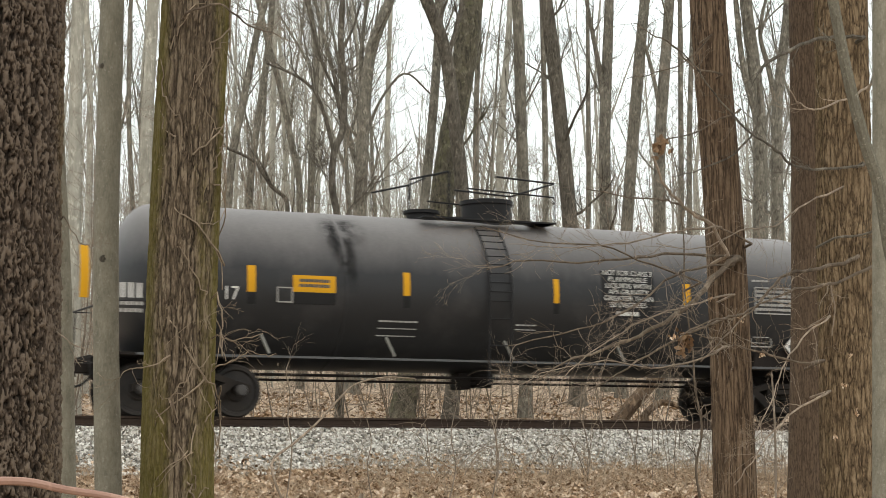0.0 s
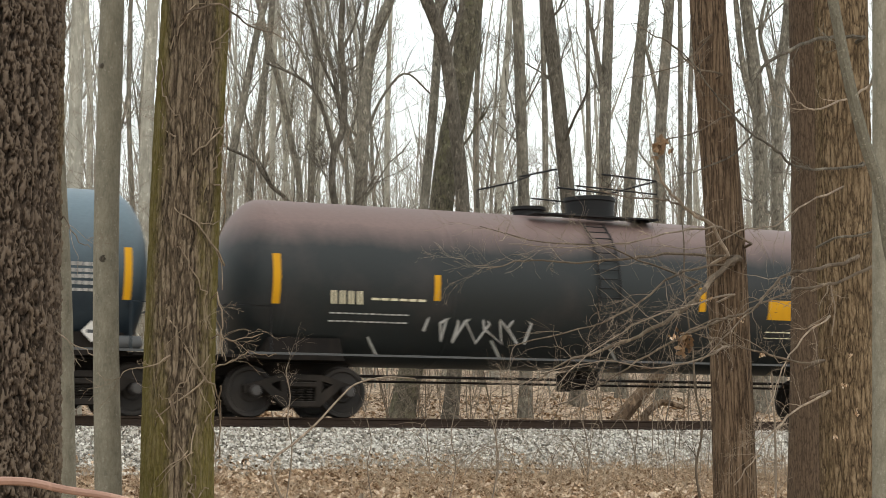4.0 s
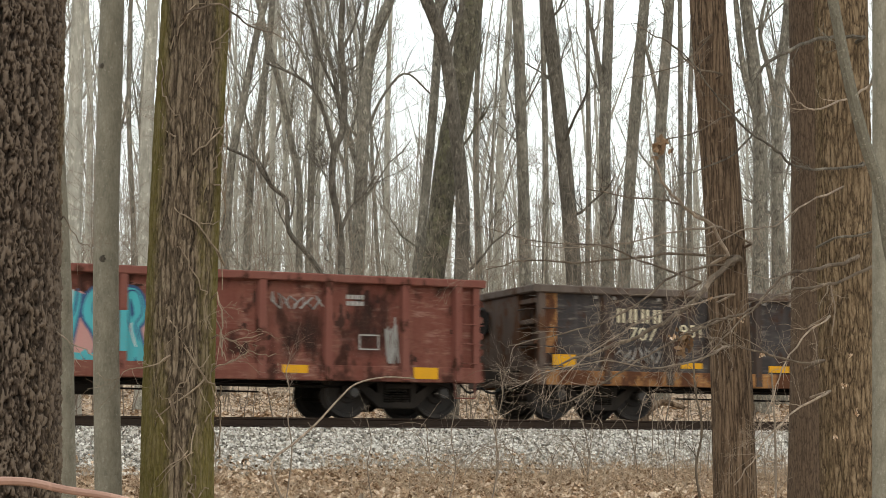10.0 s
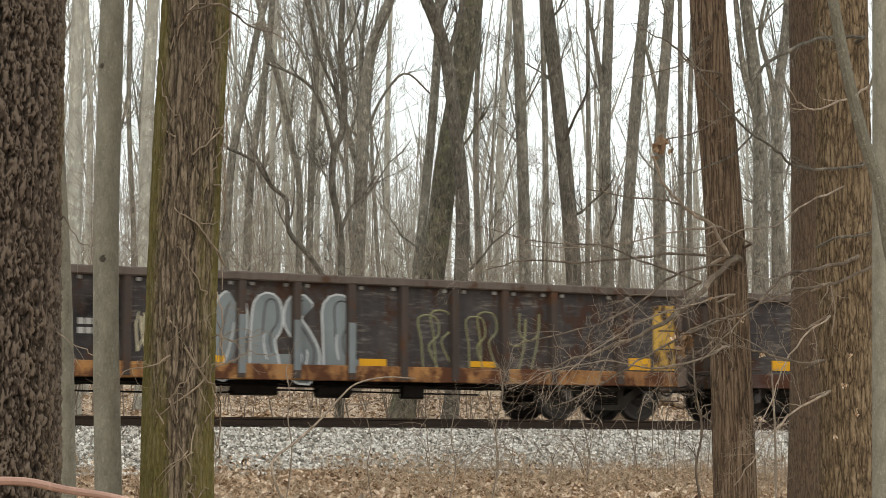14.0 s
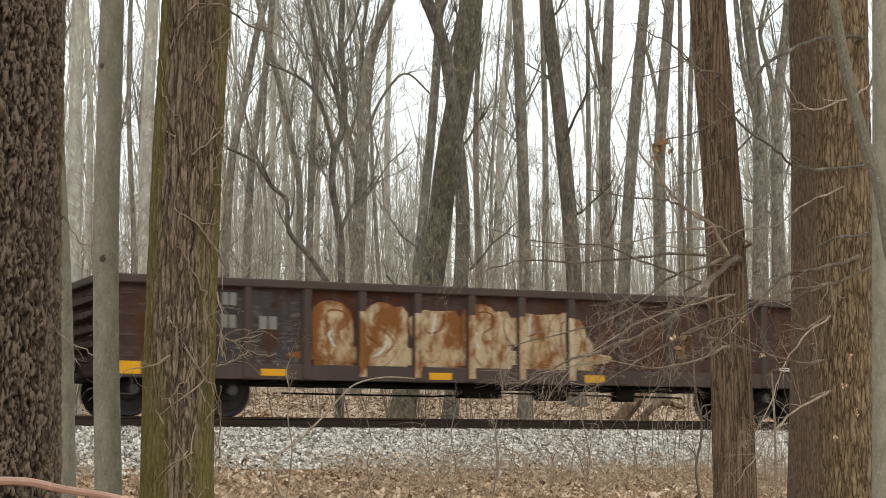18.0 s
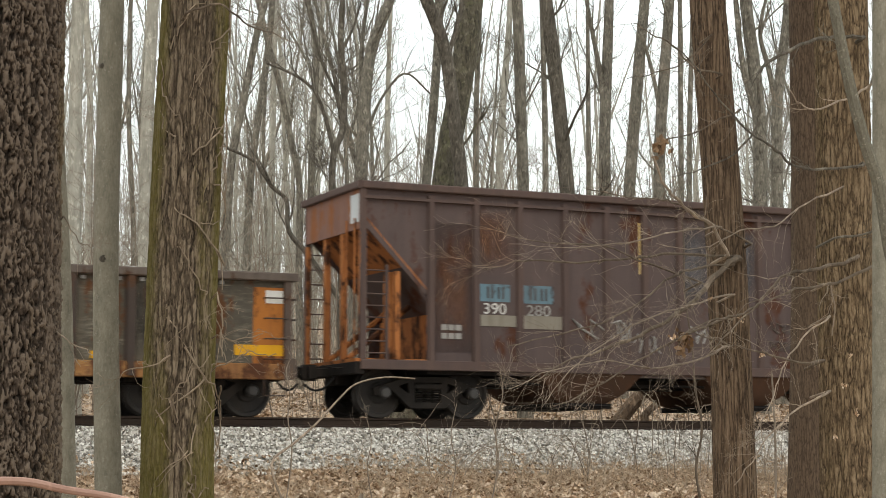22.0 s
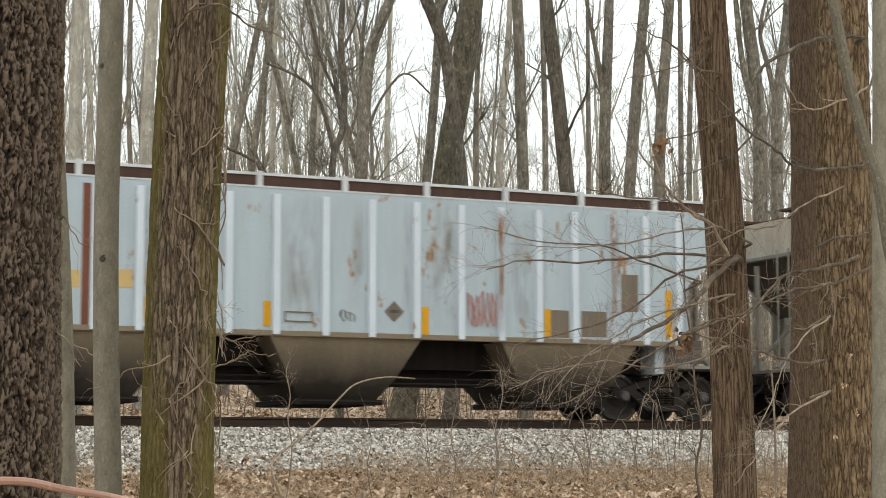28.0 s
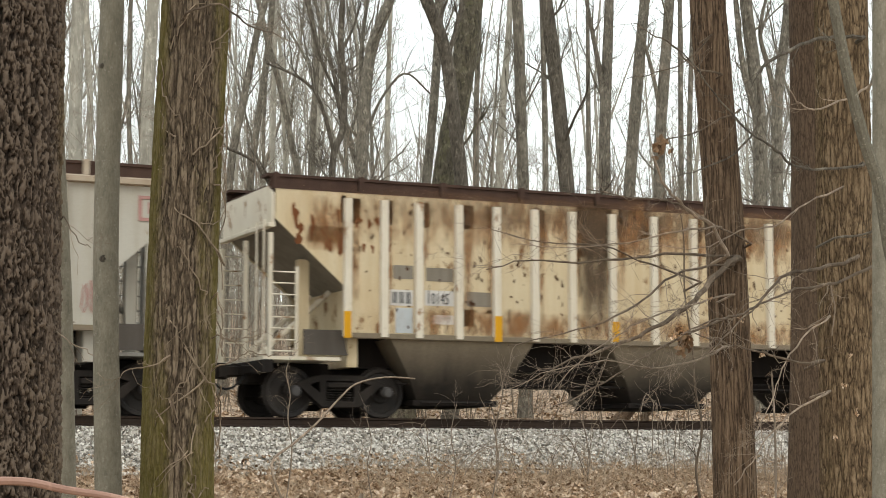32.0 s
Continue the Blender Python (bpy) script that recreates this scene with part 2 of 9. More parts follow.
TWIG = bark("twig_bark", (0.16, 0.127, 0.094), (0.055, 0.042, 0.031), scale=9.0, strength=0.2)
BARK_WARM = bark("warm_brown_bark", (0.20, 0.14, 0.09), (0.06, 0.04, 0.027), stretch=0.3, scale=14.0, strength=0.6)
TWIG_TAN = bark("young_twig_bark", (0.27, 0.222, 0.172), (0.11, 0.086, 0.066), scale=9.0, strength=0.2)
TWIG_PALE = bark("pale_twig_bark", (0.32, 0.26, 0.20), (0.15, 0.116, 0.085), scale=20.0, strength=0.2)
GRASS = bark("dead_grass", (0.44, 0.35, 0.25), (0.24, 0.17, 0.11), scale=20.0, strength=0.2)
VINE = bark("vine_stem", (0.27, 0.215, 0.155), (0.13, 0.098, 0.07), scale=20.0, strength=0.2)
CANE = bark("red_cane", (0.34, 0.215, 0.165), (0.26, 0.155, 0.12), scale=20.0, strength=0.1)


# ---- mesh builder ----
class Build:
    """Collects vertices and faces of one mesh."""

    def __init__(self):
        self.v, self.f, self.n = [], [], 0

    def add(self, verts, faces):
        k = self.n
        self.v.extend(verts)
        self.f.extend([tuple(i + k for i in q) for q in faces])
        self.n += len(verts)
        return self

    def box(self, x0, x1, y0, y1, z0, z1, c=0.0):
        if c <= 0:
            return self.add([(x0, y0, z0), (x1, y0, z0), (x1, y1, z0), (x0, y1, z0), (x0, y0, z1), (x1, y0, z1), (x1, y1, z1), (x0, y1, z1)],
                            [(0, 3, 2, 1), (4, 5, 6, 7), (0, 1, 5, 4), (1, 2, 6, 5), (2, 3, 7, 6), (3, 0, 4, 7)])
        # chamfer the long edges: an octagon swept along the longest side
        d = (x1 - x0, y1 - y0, z1 - z0)
        ax = d.index(max(d))
        lo, hi = [(x0, x1), (y0, y1), (z0, z1)], None
        (a0, a1), (b0, b1) = [lo[i] for i in ((1, 2), (2, 0), (0, 1))[ax]]
        poly = [(a0 + c, b0), (a1 - c, b0), (a1, b0 + c), (a1, b1 - c), (a1 - c, b1), (a0 + c, b1), (a0, b1 - c), (a0, b0 + c)]
        return self.sweep(poly, ax, *lo[ax])

    def sweep(self, poly, axis, s0, s1):
        """A polygon given in the two axes that follow axis, swept along it."""
        k = len(poly)
        place = (lambda s, a, b: (s, a, b), lambda s, a, b: (b, s, a), lambda s, a, b: (a, b, s))[axis]
        verts = [place(s0, a, b) for a, b in poly] + [place(s1, a, b) for a, b in poly]
        faces = [(i, (i + 1) % k, (i + 1) % k + k, i + k) for i in range(k)] + [tuple(range(k))[::-1], tuple(range(k, 2 * k))]
        return self.add(verts, faces)

    def side(self, poly_xz, y0, y1):
        return self.sweep([(z, x) for x, z in poly_xz], 1, y0, y1)

    def path(self, pts, radii, k=6, cap=True):
        """A round tube along points."""
        pts = [Vector(q) for q in pts]
        if isinstance(radii, (int, float)):
            radii = [radii] * len(pts)
        verts, faces = [], []
        ref = None
        for i, q in enumerate(pts):
            d = (pts[min(i + 1, len(pts) - 1)] - pts[max(i - 1, 0)]).normalized()
            if ref is None:
                ref = Vector((1, 0, 0)) if abs(d.x) < 0.8 else Vector((0, 1, 0))
            a = (ref - d * ref.dot(d)).normalized()
            ref = a
            b = d.cross(a)
            r = radii[i]
            for j in range(k):
                t = 2 * math.pi * j / k
                verts.append(tuple(q + a * (r * math.cos(t)) + b * (r * math.sin(t))))
        for i in range(len(pts) - 1):
            for j in range(k):
                j2 = (j + 1) % k
                faces.append((i * k + j, i * k + j2, (i + 1) * k + j2, (i + 1) * k + j))
        if cap:
            faces += [tuple(range(k))[::-1], tuple(range(len(verts) - k, len(verts)))]
        return self.add(verts, faces)

    def lathe(self, profile, axis, centre, k=24):
        """(radius, offset) pairs turned about an axis through centre."""
        verts, faces = [], []
        for r, o in profile:
            for j in range(k):
                t = 2 * math.pi * j / k
                a, b = r * math.cos(t), r * math.sin(t)
                q = ((o, a, b), (b, o, a), (a, b, o))[axis]
                verts.append(tuple(c + e for c, e in zip(centre, q)))
        for i in range(len(profile) - 1):
            for j in range(k):
                j2 = (j + 1) % k
                faces.append((i * k + j, i * k + j2, (i + 1) * k + j2, (i + 1) * k + j))
        faces += [tuple(range(k))[::-1], tuple(range(len(verts) - k, len(verts)))]
        return self.add(verts, faces)

    def mesh(self, name, mat, angle=35):
        me = bpy.data.meshes.new(name)
        me.from_pydata(self.v, [], self.f)
        me.materials.append(mat)
        me.shade_smooth()
        me.set_sharp_from_angle(angle=radians(angle))
        return me


def part(name, shape, mat, parent, label="", at=(0, 0, 0)):
    me = shape.mesh(name, mat) if isinstance(shape, Build) else shape
    ob = new(name, me)
    ob.parent = parent
    ob.location = at
    if label:
        tagged(ob, label)
    return ob


def thing(name, label, category, at=(0, 0, 0), group="", kind="", mesh=None):
    ob = new(name, mesh)
    ob.location = at
    return tagged(ob, label, category, group, kind)


def soup(name, verts, faces, mat, smooth=False):
    me = bpy.data.meshes.new(name)
    me.from_pydata(verts, [], faces)
    me.materials.append(mat)
    if smooth:
        me.shade_smooth()
    return me


def smooth_line(pts, per=5):
    """A soft curve through a few points."""
    out = []
    q = [Vector(a) for a in pts]
    for i in range(len(q) - 1):
        a, b, c, d = q[max(i - 1, 0)], q[i], q[i + 1], q[min(i + 2, len(q) - 1)]
        for s in range(per):
            t = s / per
            out.append(0.5 * ((2 * b) + (c - a) * t + (2 * a - 5 * b + 4 * c - d) * t * t + (3 * b - a - 3 * c + d) * t ** 3))
    out.append(q[-1])
    return out


# ---- the lie of the land ----
LAND = ((-400, -2.6), (0, -2.4), (10, -2.3), (20, -1.95), (27, -1.38), (29.3, -0.97), (34.8, -0.95), (36.2, -0.5), (40, 0.0), (60, 2.1), (100, 6.8), (150, 12.6), (260, 17.0), (900, 18.0))


def land(x, y):
    z = float(np.interp(y, [a for a, _ in LAND], [b for _, b in LAND]))
    calm = 0.25 if 29 < y < 35.5 else 1.0
    return z + calm * (0.07 * noise.noise(Vector((x * 0.35, y * 0.35, 0))) + 0.03 * noise.noise(Vector((x * 1.3, y * 1.3, 5))))


def ground():
    xs = np.unique(np.concatenate([np.linspace(-900, -60, 15), np.linspace(-60, 0, 25), np.linspace(0, 40, 110), np.linspace(40, 120, 40), np.linspace(120, 900, 18)]))
    ys = np.unique(np.concatenate([np.linspace(-400, 0, 12), np.linspace(0, 20, 14), np.linspace(20, 62, 120), np.linspace(62, 160, 40), np.linspace(160, 900, 14)]))
    verts = [(float(x), float(y), land(x, y)) for y in ys for x in xs]
    k = len(xs)
    faces = [(j * k + i, j * k + i + 1, (j + 1) * k + i + 1, (j + 1) * k + i) for j in range(len(ys) - 1) for i in range(k - 1)]
    ob = thing("ground", "woodland floor covered in brown dry leaf litter", "ground", kind="structure", mesh=soup("ground", verts, faces, LITTER, True))
    return ob


TRACK_Y = 32.45


def track():
    bed = Build()
    bed.sweep([(29.5, -1.2), (29.5, -0.93), (31.0, -0.26), (33.9, -0.26), (35.4, -0.9), (35.4, -1.2)], 0, -330, 330)
    bed_ob = thing("trackbed", "raised bed of crushed grey limestone under the railway", "trackbed", kind="structure", mesh=bed.mesh("trackbed", BED))
    rails = thing("railway_track", "single railway track of rusty steel rails on wooden ties", "track")
    prof = [(-0.07, -0.17), (0.07, -0.17), (0.07, -0.155), (0.012, -0.135), (0.012, -0.045), (0.037, -0.035), (0.037, -0.008), (0.03, 0.0), (-0.03, 0.0), (-0.037, -0.008), (-0.037, -0.035), (-0.012, -0.045), (-0.012, -0.135), (-0.07, -0.155)]
    for dy in (-0.755, 0.755):
        part("rail", Build().sweep([(a + TRACK_Y + dy, b) for a, b in prof], 0, -330, 330), RAIL_STEEL, rails, "rusty steel rail")
    tie = Build().box(-0.115, 0.115, TRACK_Y - 1.3, TRACK_Y + 1.3, -0.35, -0.172, 0.012).mesh("tie", TIE_WOOD)
    rng = random.Random(4)
    for i in range(-30, 130):
        o = part("tie", tie, TIE_WOOD, rails, at=(i * 0.52 + rng.uniform(-0.03, 0.03), 0, rng.uniform(-0.01, 0.005)))
    far = Build()
    for i in list(range(-600, -30)) + list(range(130, 630)):
        far.box(i * 0.52 - 0.115, i * 0.52 + 0.115, TRACK_Y - 1.3, TRACK_Y + 1.3, -0.35, -0.172)
    tagged(part("ties", far, TIE_WOOD, rails), kind="stuff")
    plate = Build().box(-0.09, 0.09, -0.18, 0.18, -0.176, -0.160).mesh("tie_plate", RAIL_STEEL)
    for i in range(0, 50):
        part("tie_plate", plate, RAIL_STEEL, rails, at=(i * 0.52, TRACK_Y - 0.755, 0))


def bed_height(y):
    return float(np.interp(y, (29.2, 29.5, 31.0, 33.9, 35.4), (-0.95, -0.93, -0.24, -0.24, -0.9)))


def scatter(name, label, category, count, area, height, base_v, base_f, size, mat, seed, flat=0.5):
    """Many small pieces, too many to count, as one object."""
    r = np.random.default_rng(seed)
    bv, out_v, out_f = np.array(base_v, float), [], []
    nf = np.array(base_f)
    (x0, x1), (y0, y1) = area
    xs, ys = r.uniform(x0, x1, count), r.uniform(y0, y1, count)
    for i in range(count):
        s = r.uniform(*size)
        m = np.array(Euler((r.uniform(-flat, flat), r.uniform(-flat, flat), r.uniform(0, 6.28))).to_matrix())
        q = (bv * (s * r.uniform(0.7, 1.3, 3))) @ m.T
        jitter = r.uniform(-0.14, 0.14, bv.shape) * s
        out_v.append(q + jitter + (xs[i], ys[i], height(xs[i], ys[i])))
        out_f.append(nf + i * len(bv))
    ob = thing(name, label, category, kind="stuff", mesh=soup(name, np.concatenate(out_v).tolist(), np.concatenate(out_f).tolist(), mat))
    return ob


STONE_V = [(-0.5, -0.4, -0.4), (0.5, -0.45, -0.35), (0.45, 0.5, -0.4), (-0.5, 0.4, -0.35), (-0.35, -0.3, 0.4), (0.3, -0.4, 0.45), (0.4, 0.3, 0.35), (-0.4, 0.35, 0.45)]
STONE_F = [(0, 1, 5, 4), (1, 2, 6, 5), (2, 3, 7, 6), (3, 0, 4, 7), (4, 5, 6, 7)]
LEAF_V = [(-0.5, 0, 0.0), (-0.15, -0.3, 0.12), (0.3, -0.22, 0.05), (0.6, 0, 0.12), (0.25, 0.25, 0.1), (-0.2, 0.3, 0.03)]
LEAF_F = [(0, 1, 2, 3), (0, 3, 4, 5)]


def ground_cover():
    scatter("ballast", "crushed grey limestone ballast beside the rail", "ballast", 36000, ((4, 26), (29.35, 31.75)), lambda x, y: bed_height(y) + 0.01, STONE_V, STONE_F, (0.028, 0.07), STONE, 1, 3.0)
    scatter("ballast", "grey limestone ballast between and behind the rails", "ballast", 9000, ((3, 32), (31.75, 35.3)), lambda x, y: bed_height(y), STONE_V, STONE_F, (0.04, 0.085), STONE, 2, 3.0)
    scatter("leaf_litter", "brown dry leaves lying on the bank", "leaf litter", 22000, ((3, 26), (25.5, 29.7)), lambda x, y: max(land(x, y), bed_height(y) - 0.05 if y > 29.4 else -9) + 0.02, LEAF_V, LEAF_F, (0.06, 0.16), LEAF, 3, 0.9)
    scatter("leaf_litter", "dry leaves blown over the foot of the ballast", "leaf litter", 1500, ((3, 26), (29.3, 29.95)), lambda x, y: bed_height(y) + (0.05 if noise.noise(Vector((x * 0.9, y * 1.6, 3))) > -0.1 else -0.3), LEAF_V, LEAF_F, (0.05, 0.11), LEAF, 5, 0.9)
    scatter("ballast", "loose stones strewn below the ballast", "ballast", 1400, ((3, 26), (28.7, 29.4)), lambda x, y: max(land(x, y), bed_height(y) - 0.05) + (0.015 if noise.noise(Vector((x * 0.8, y * 1.4, 9))) > 0.0 else -0.3), STONE_V, STONE_F, (0.03, 0.065), STONE, 6, 3.0)
    scatter("leaf_litter", "brown dry leaves on the slope behind the railway", "leaf litter", 14000, ((6, 46), (35.2, 52)), lambda x, y: land(x, y) + 0.02, LEAF_V, LEAF_F, (0.07, 0.16), LEAF, 4, 0.7)


ground()
track()
ground_cover()


# ---- rolling stock ----
def speed_path(t):
    """How far the train has come along the track, in metres, from its place at 16 s."""
    q = (t - 16.0) / 16.0
    return 16.0 * (7.5056 * q - 0.1685 * q ** 2 / 2 - 0.0149 * q ** 3 / 3 + 0.0117 * q ** 4 / 4)


TRAIN, WHEELS, STAKES = [], [], {}
GRIME = paint("truck_grime", (0.015, 0.0135, 0.0125), (0.048, 0.039, 0.032), 0.6, rough=0.85, streak=3)
WHEEL_STEEL = paint("wheel_steel", (0.026, 0.025, 0.025), (0.066, 0.056, 0.048), 0.6, rough=0.6, streak=3)
# underframe black, set deep enough to serve as shade between hopper bays
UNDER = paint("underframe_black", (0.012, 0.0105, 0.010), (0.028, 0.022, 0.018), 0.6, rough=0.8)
BEARING_STEEL = paint("greasy_bearing_steel", (0.075, 0.072, 0.070), (0.035, 0.031, 0.028), 0.7, rough=0.45)
HOSE = plain("rubber_hose", (0.02, 0.02, 0.02), 0.7)
WHITE = paint("white_stencil", (0.62, 0.61, 0.58), (0.35, 0.33, 0.30), 0.5, rough=0.7)
CREAM_STENCIL = paint("cream_stencil", (0.62, 0.56, 0.40), (0.34, 0.30, 0.2), 0.5, rough=0.7)
DIM_WHITE = paint("faded_stencil", (0.36, 0.35, 0.33), (0.16, 0.15, 0.14), 0.7, rough=0.8)
BLACK_STENCIL = paint("dark_stencil", (0.06, 0.065, 0.07), (0.16, 0.16, 0.16), 0.5, rough=0.8)
YELLOW = paint("yellow_reflector", (0.60, 0.31, 0.012), (0.42, 0.21, 0.02), 0.4, rough=0.5)
SCRAP = island_paint("scrap_load", [(0.5, 0.48, 0.46), (0.3, 0.28, 0.26), (0.62, 0.6, 0.57)])

RAD = 0.457


def wheelset_mesh():
    b = Build()
    for s in (-1, 1):
        prof = [(0.06, 0.10), (0.17, 0.09), (0.20, 0.055), (0.36, 0.035), (0.385, 0.075), (0.448, 0.075), (0.457, 0.06), (0.459, -0.03), (0.485, -0.045), (0.482, -0.07), (0.38, -0.075), (0.34, -0.03), (0.2, -0.02), (0.17, -0.09), (0.06, -0.09)]
        b.lathe([(r, o * s) for r, o in prof][::s], 1, (0, s * 0.755, 0), 36)
    b.lathe([(0.08, -1.12), (0.08, 1.12)], 1, (0, 0, 0), 12)
    for s in (-1, 1):
        b.lathe([(0.05, s * 1.16), (0.115, s * 1.15), (0.115, s * 1.05)][::-s], 1, (0, 0, 0), 14)
        for j in range(3):
            t = j * 2.094
            b.lathe([(0.022, s * 1.185), (0.022, s * 1.15)][::-s], 1, (0.07 * math.cos(t), 0, 0.07 * math.sin(t)), 6)
    return b.mesh("wheelset", WHEEL_STEEL)


BEARING = Build().lathe([(0.03, -1.215), (0.085, -1.205), (0.105, -1.17), (0.105, -1.12)], 1, (0, 0, 0), 16).mesh("bearing_cap", BEARING_STEEL)


def side_frame_mesh():
    b = Build()
    y0, y1 = -0.08, 0.08
    b.side([(-1.08, 0.55), (-0.72, 0.66), (-0.4, 0.76), (0.4, 0.76), (0.72, 0.66), (1.08, 0.55), (1.08, 0.42), (0.98, 0.42), (0.98, 0.56), (0.76, 0.56), (0.55, 0.60), (0.38, 0.655), (-0.38, 0.655), (-0.55, 0.60), (-0.76, 0.56), (-0.98, 0.56), (-0.98, 0.42), (-1.08, 0.42)], y0, y1)
    for s in (-1, 1):
        b.side([(s * x, z) for x, z in [(0.80, 0.57), (0.62, 0.60), (0.26, 0.36), (0.26, 0.20), (0.36, 0.19)]][::s], y0, y1)
        b.side([(s * x, z) for x, z in [(0.40, 0.66), (0.27, 0.66), (0.27, 0.28), (0.36, 0.28)]][::s], y0, y1)
    b.box(-0.36, 0.36, y0, y1, 0.17, 0.29, 0.02)
    for x in (-0.17, 0, 0.17):
        for i in range(5):
            b.lathe([(0.072, 0.0), (0.078, 0.012), (0.072, 0.024)], 2, (x, 0, 0.30 + i * 0.045), 10)
    b.box(-0.26, 0.26, y0 - 0.03, y1 + 0.03, 0.53, 0.63, 0.02)
    return b.mesh("side_frame", GRIME)


WHEELSET, SIDE_FRAME = wheelset_mesh(), side_frame_mesh()
BOLSTER = Build().box(-0.2, 0.2, -1.0, 1.0, 0.50, 0.72, 0.04).box(-0.16, 0.16, -0.16, 0.16, 0.72, 0.80).box(-1.25, 1.25, -0.62, -0.54, 0.34, 0.40).box(-1.25, 1.25, 0.54, 0.62, 0.34, 0.40).mesh("truck", GRIME)


def truck(car, x):
    t = part("truck", BOLSTER, GRIME, car, "grimy two-axle freight truck", at=(x, 0, 0))
    for y in (-1.0, 1.0):
        part("side_frame", SIDE_FRAME, GRIME, t, at=(0, y, 0))
    for dx in (-0.889, 0.889):
        w = part("wheelset", WHEELSET, WHEEL_STEEL, t, at=(dx, 0, RAD))
        part("bearing_cap", BEARING, BEARING_STEEL, t, at=(dx, 0, RAD))
        WHEELS.append((w, dx, car, x))


COUPLER = (Build().box(-0.05, 0.46, -0.09, 0.09, 0.76, 0.94, 0.02)
           .side([(0.40, 0.70), (0.66, 0.72), (0.70, 0.78), (0.70, 0.94), (0.64, 1.0), (0.40, 1.0)], -0.16, 0.04).side([(0.44, 0.74), (0.60, 0.74), (0.60, 0.96), (0.44, 0.96)], 0.06, 0.17)
           .box(-0.12, 0.06, -0.3, 0.3, 0.66, 1.06, 0.02).mesh("coupler", GRIME))


def ends(car, half):
    """Couplers, air hoses and cut levers at both ends."""
    for s in (-1, 1):
        c = part("coupler", COUPLER, GRIME, car, "knuckle coupler", at=(s * (half - 0.09), 0, 0))
        c.rotation_euler = (0, 0, 0 if s > 0 else math.pi)
        pts = [(s * (half + 0.05 + 0.55 * q), -0.34 + 0.2 * q, 0.80 - 0.95 * q + 0.78 * q * q) for q in (0, 0.2, 0.4, 0.6, 0.8, 1.0)]
        part("air_hose", Build().path(pts, 0.024, 8), HOSE, car)
        part("cut_lever", Build().path([(s * (half + 0.03), -1.35, 0.98), (s * (half + 0.05), -1.3, 0.9), (s * (half + 0.12), -0.5, 0.92), (s * (half + 0.25), -0.16, 0.98)], 0.014, 6), GRIME, car)


def writing(car, text, x, z, height, y, mat, squeeze=1.0, name="number", centre=False):
    """Painted characters on the near side, starting at x, with their foot at z."""
    cu = bpy.data.curves.new("lettering", "FONT")
    cu.body, cu.size, cu.extrude = text, height * 1.38, 0.002
    tmp = bpy.data.objects.new("lettering", cu)
    scene.collection.objects.link(tmp)
    me = bpy.data.meshes.new_from_object(tmp.evaluated_get(bpy.context.evaluated_depsgraph_get()))
    bpy.data.objects.remove(tmp)
    bpy.data.curves.remove(cu)
    me.materials.clear()
    me.materials.append(mat)
    me.transform(Matrix.Translation((x, y - 0.005, z)) @ Matrix.Rotation(radians(90), 4, "X") @ Matrix.Diagonal((squeeze, 1, 1, 1)))
    if centre:
        me.transform(Matrix.Translation((x - (min(v.co.x for v in me.vertices) + max(v.co.x for v in me.vertices)) / 2, 0, 0)))
    me.name = name
    return tagged(part(name, me, mat, car), kind="stuff")


def bars(car, x, z, w, h, count, y, mat, name="stencil", wide=0.8, rows=1, gap=0.5):
    """Illegible lettering: plain bars, one for each character, in rows."""
    b = Build()
    rng = random.Random(int((x + 40) * 97) + count)
    for r in range(rows):
        zz = z - r * h * (1 + gap)
        n = count if rows == 1 else max(3, int(count * rng.uniform(0.6, 1)))
        for i in range(n):
            x0 = x + w * i / count
            b.box(x0, x0 + w / count * wide, y - 0.005, y + 0.002, zz, zz + h)
    return tagged(part(name, b, mat, car), kind="stuff")


def mark(car, x, z, w, h, count, y, mat):
    """A company mark, drawn as a pair of plain bars for each character."""
    b = Build()
    cw = w / count
    for i in range(count):
        for low, high in ((0.14, 0.36), (0.54, 0.76)):
            b.box(x + cw * (i + low), x + cw * (i + high), y - 0.005, y + 0.002, z, z + h)
    return part("company_mark", b, mat, car)


def ladder(car, x, y, z0, z1, w, rungs, mat, name="ladder"):
    b = Build()
    for s in (-1, 1):
        b.box(x + s * w / 2 - 0.022, x + s * w / 2 + 0.022, y - 0.03, y + 0.03, z0, z1)
    for i in range(rungs):
        z = z0 + (z1 - z0) * (i + 0.5) / rungs
        b.path([(x - w / 2, y, z), (x + w / 2, y, z)], 0.014, 6)
    return part(name, b, mat, car)


def blob(cx, cz, rx, rz, rng, k=26, wob=0.12, power=2.6):
    ph = [rng.uniform(0, 6.28) for _ in range(3)]
    pts = []
    for i in range(k):
        t = 2 * math.pi * i / k
        c, s = math.cos(t), math.sin(t)
        q = (abs(c) ** power + abs(s) ** power) ** (-1 / power)
        q *= 1 + wob * math.sin(2 * t + ph[0]) * 0.6 + wob * math.sin(3 * t + ph[1]) * 0.6 + wob * 0.5 * math.sin(5 * t + ph[2])
        pts.append((cx + rx * q * c, cz + rz * q * s))
    return pts


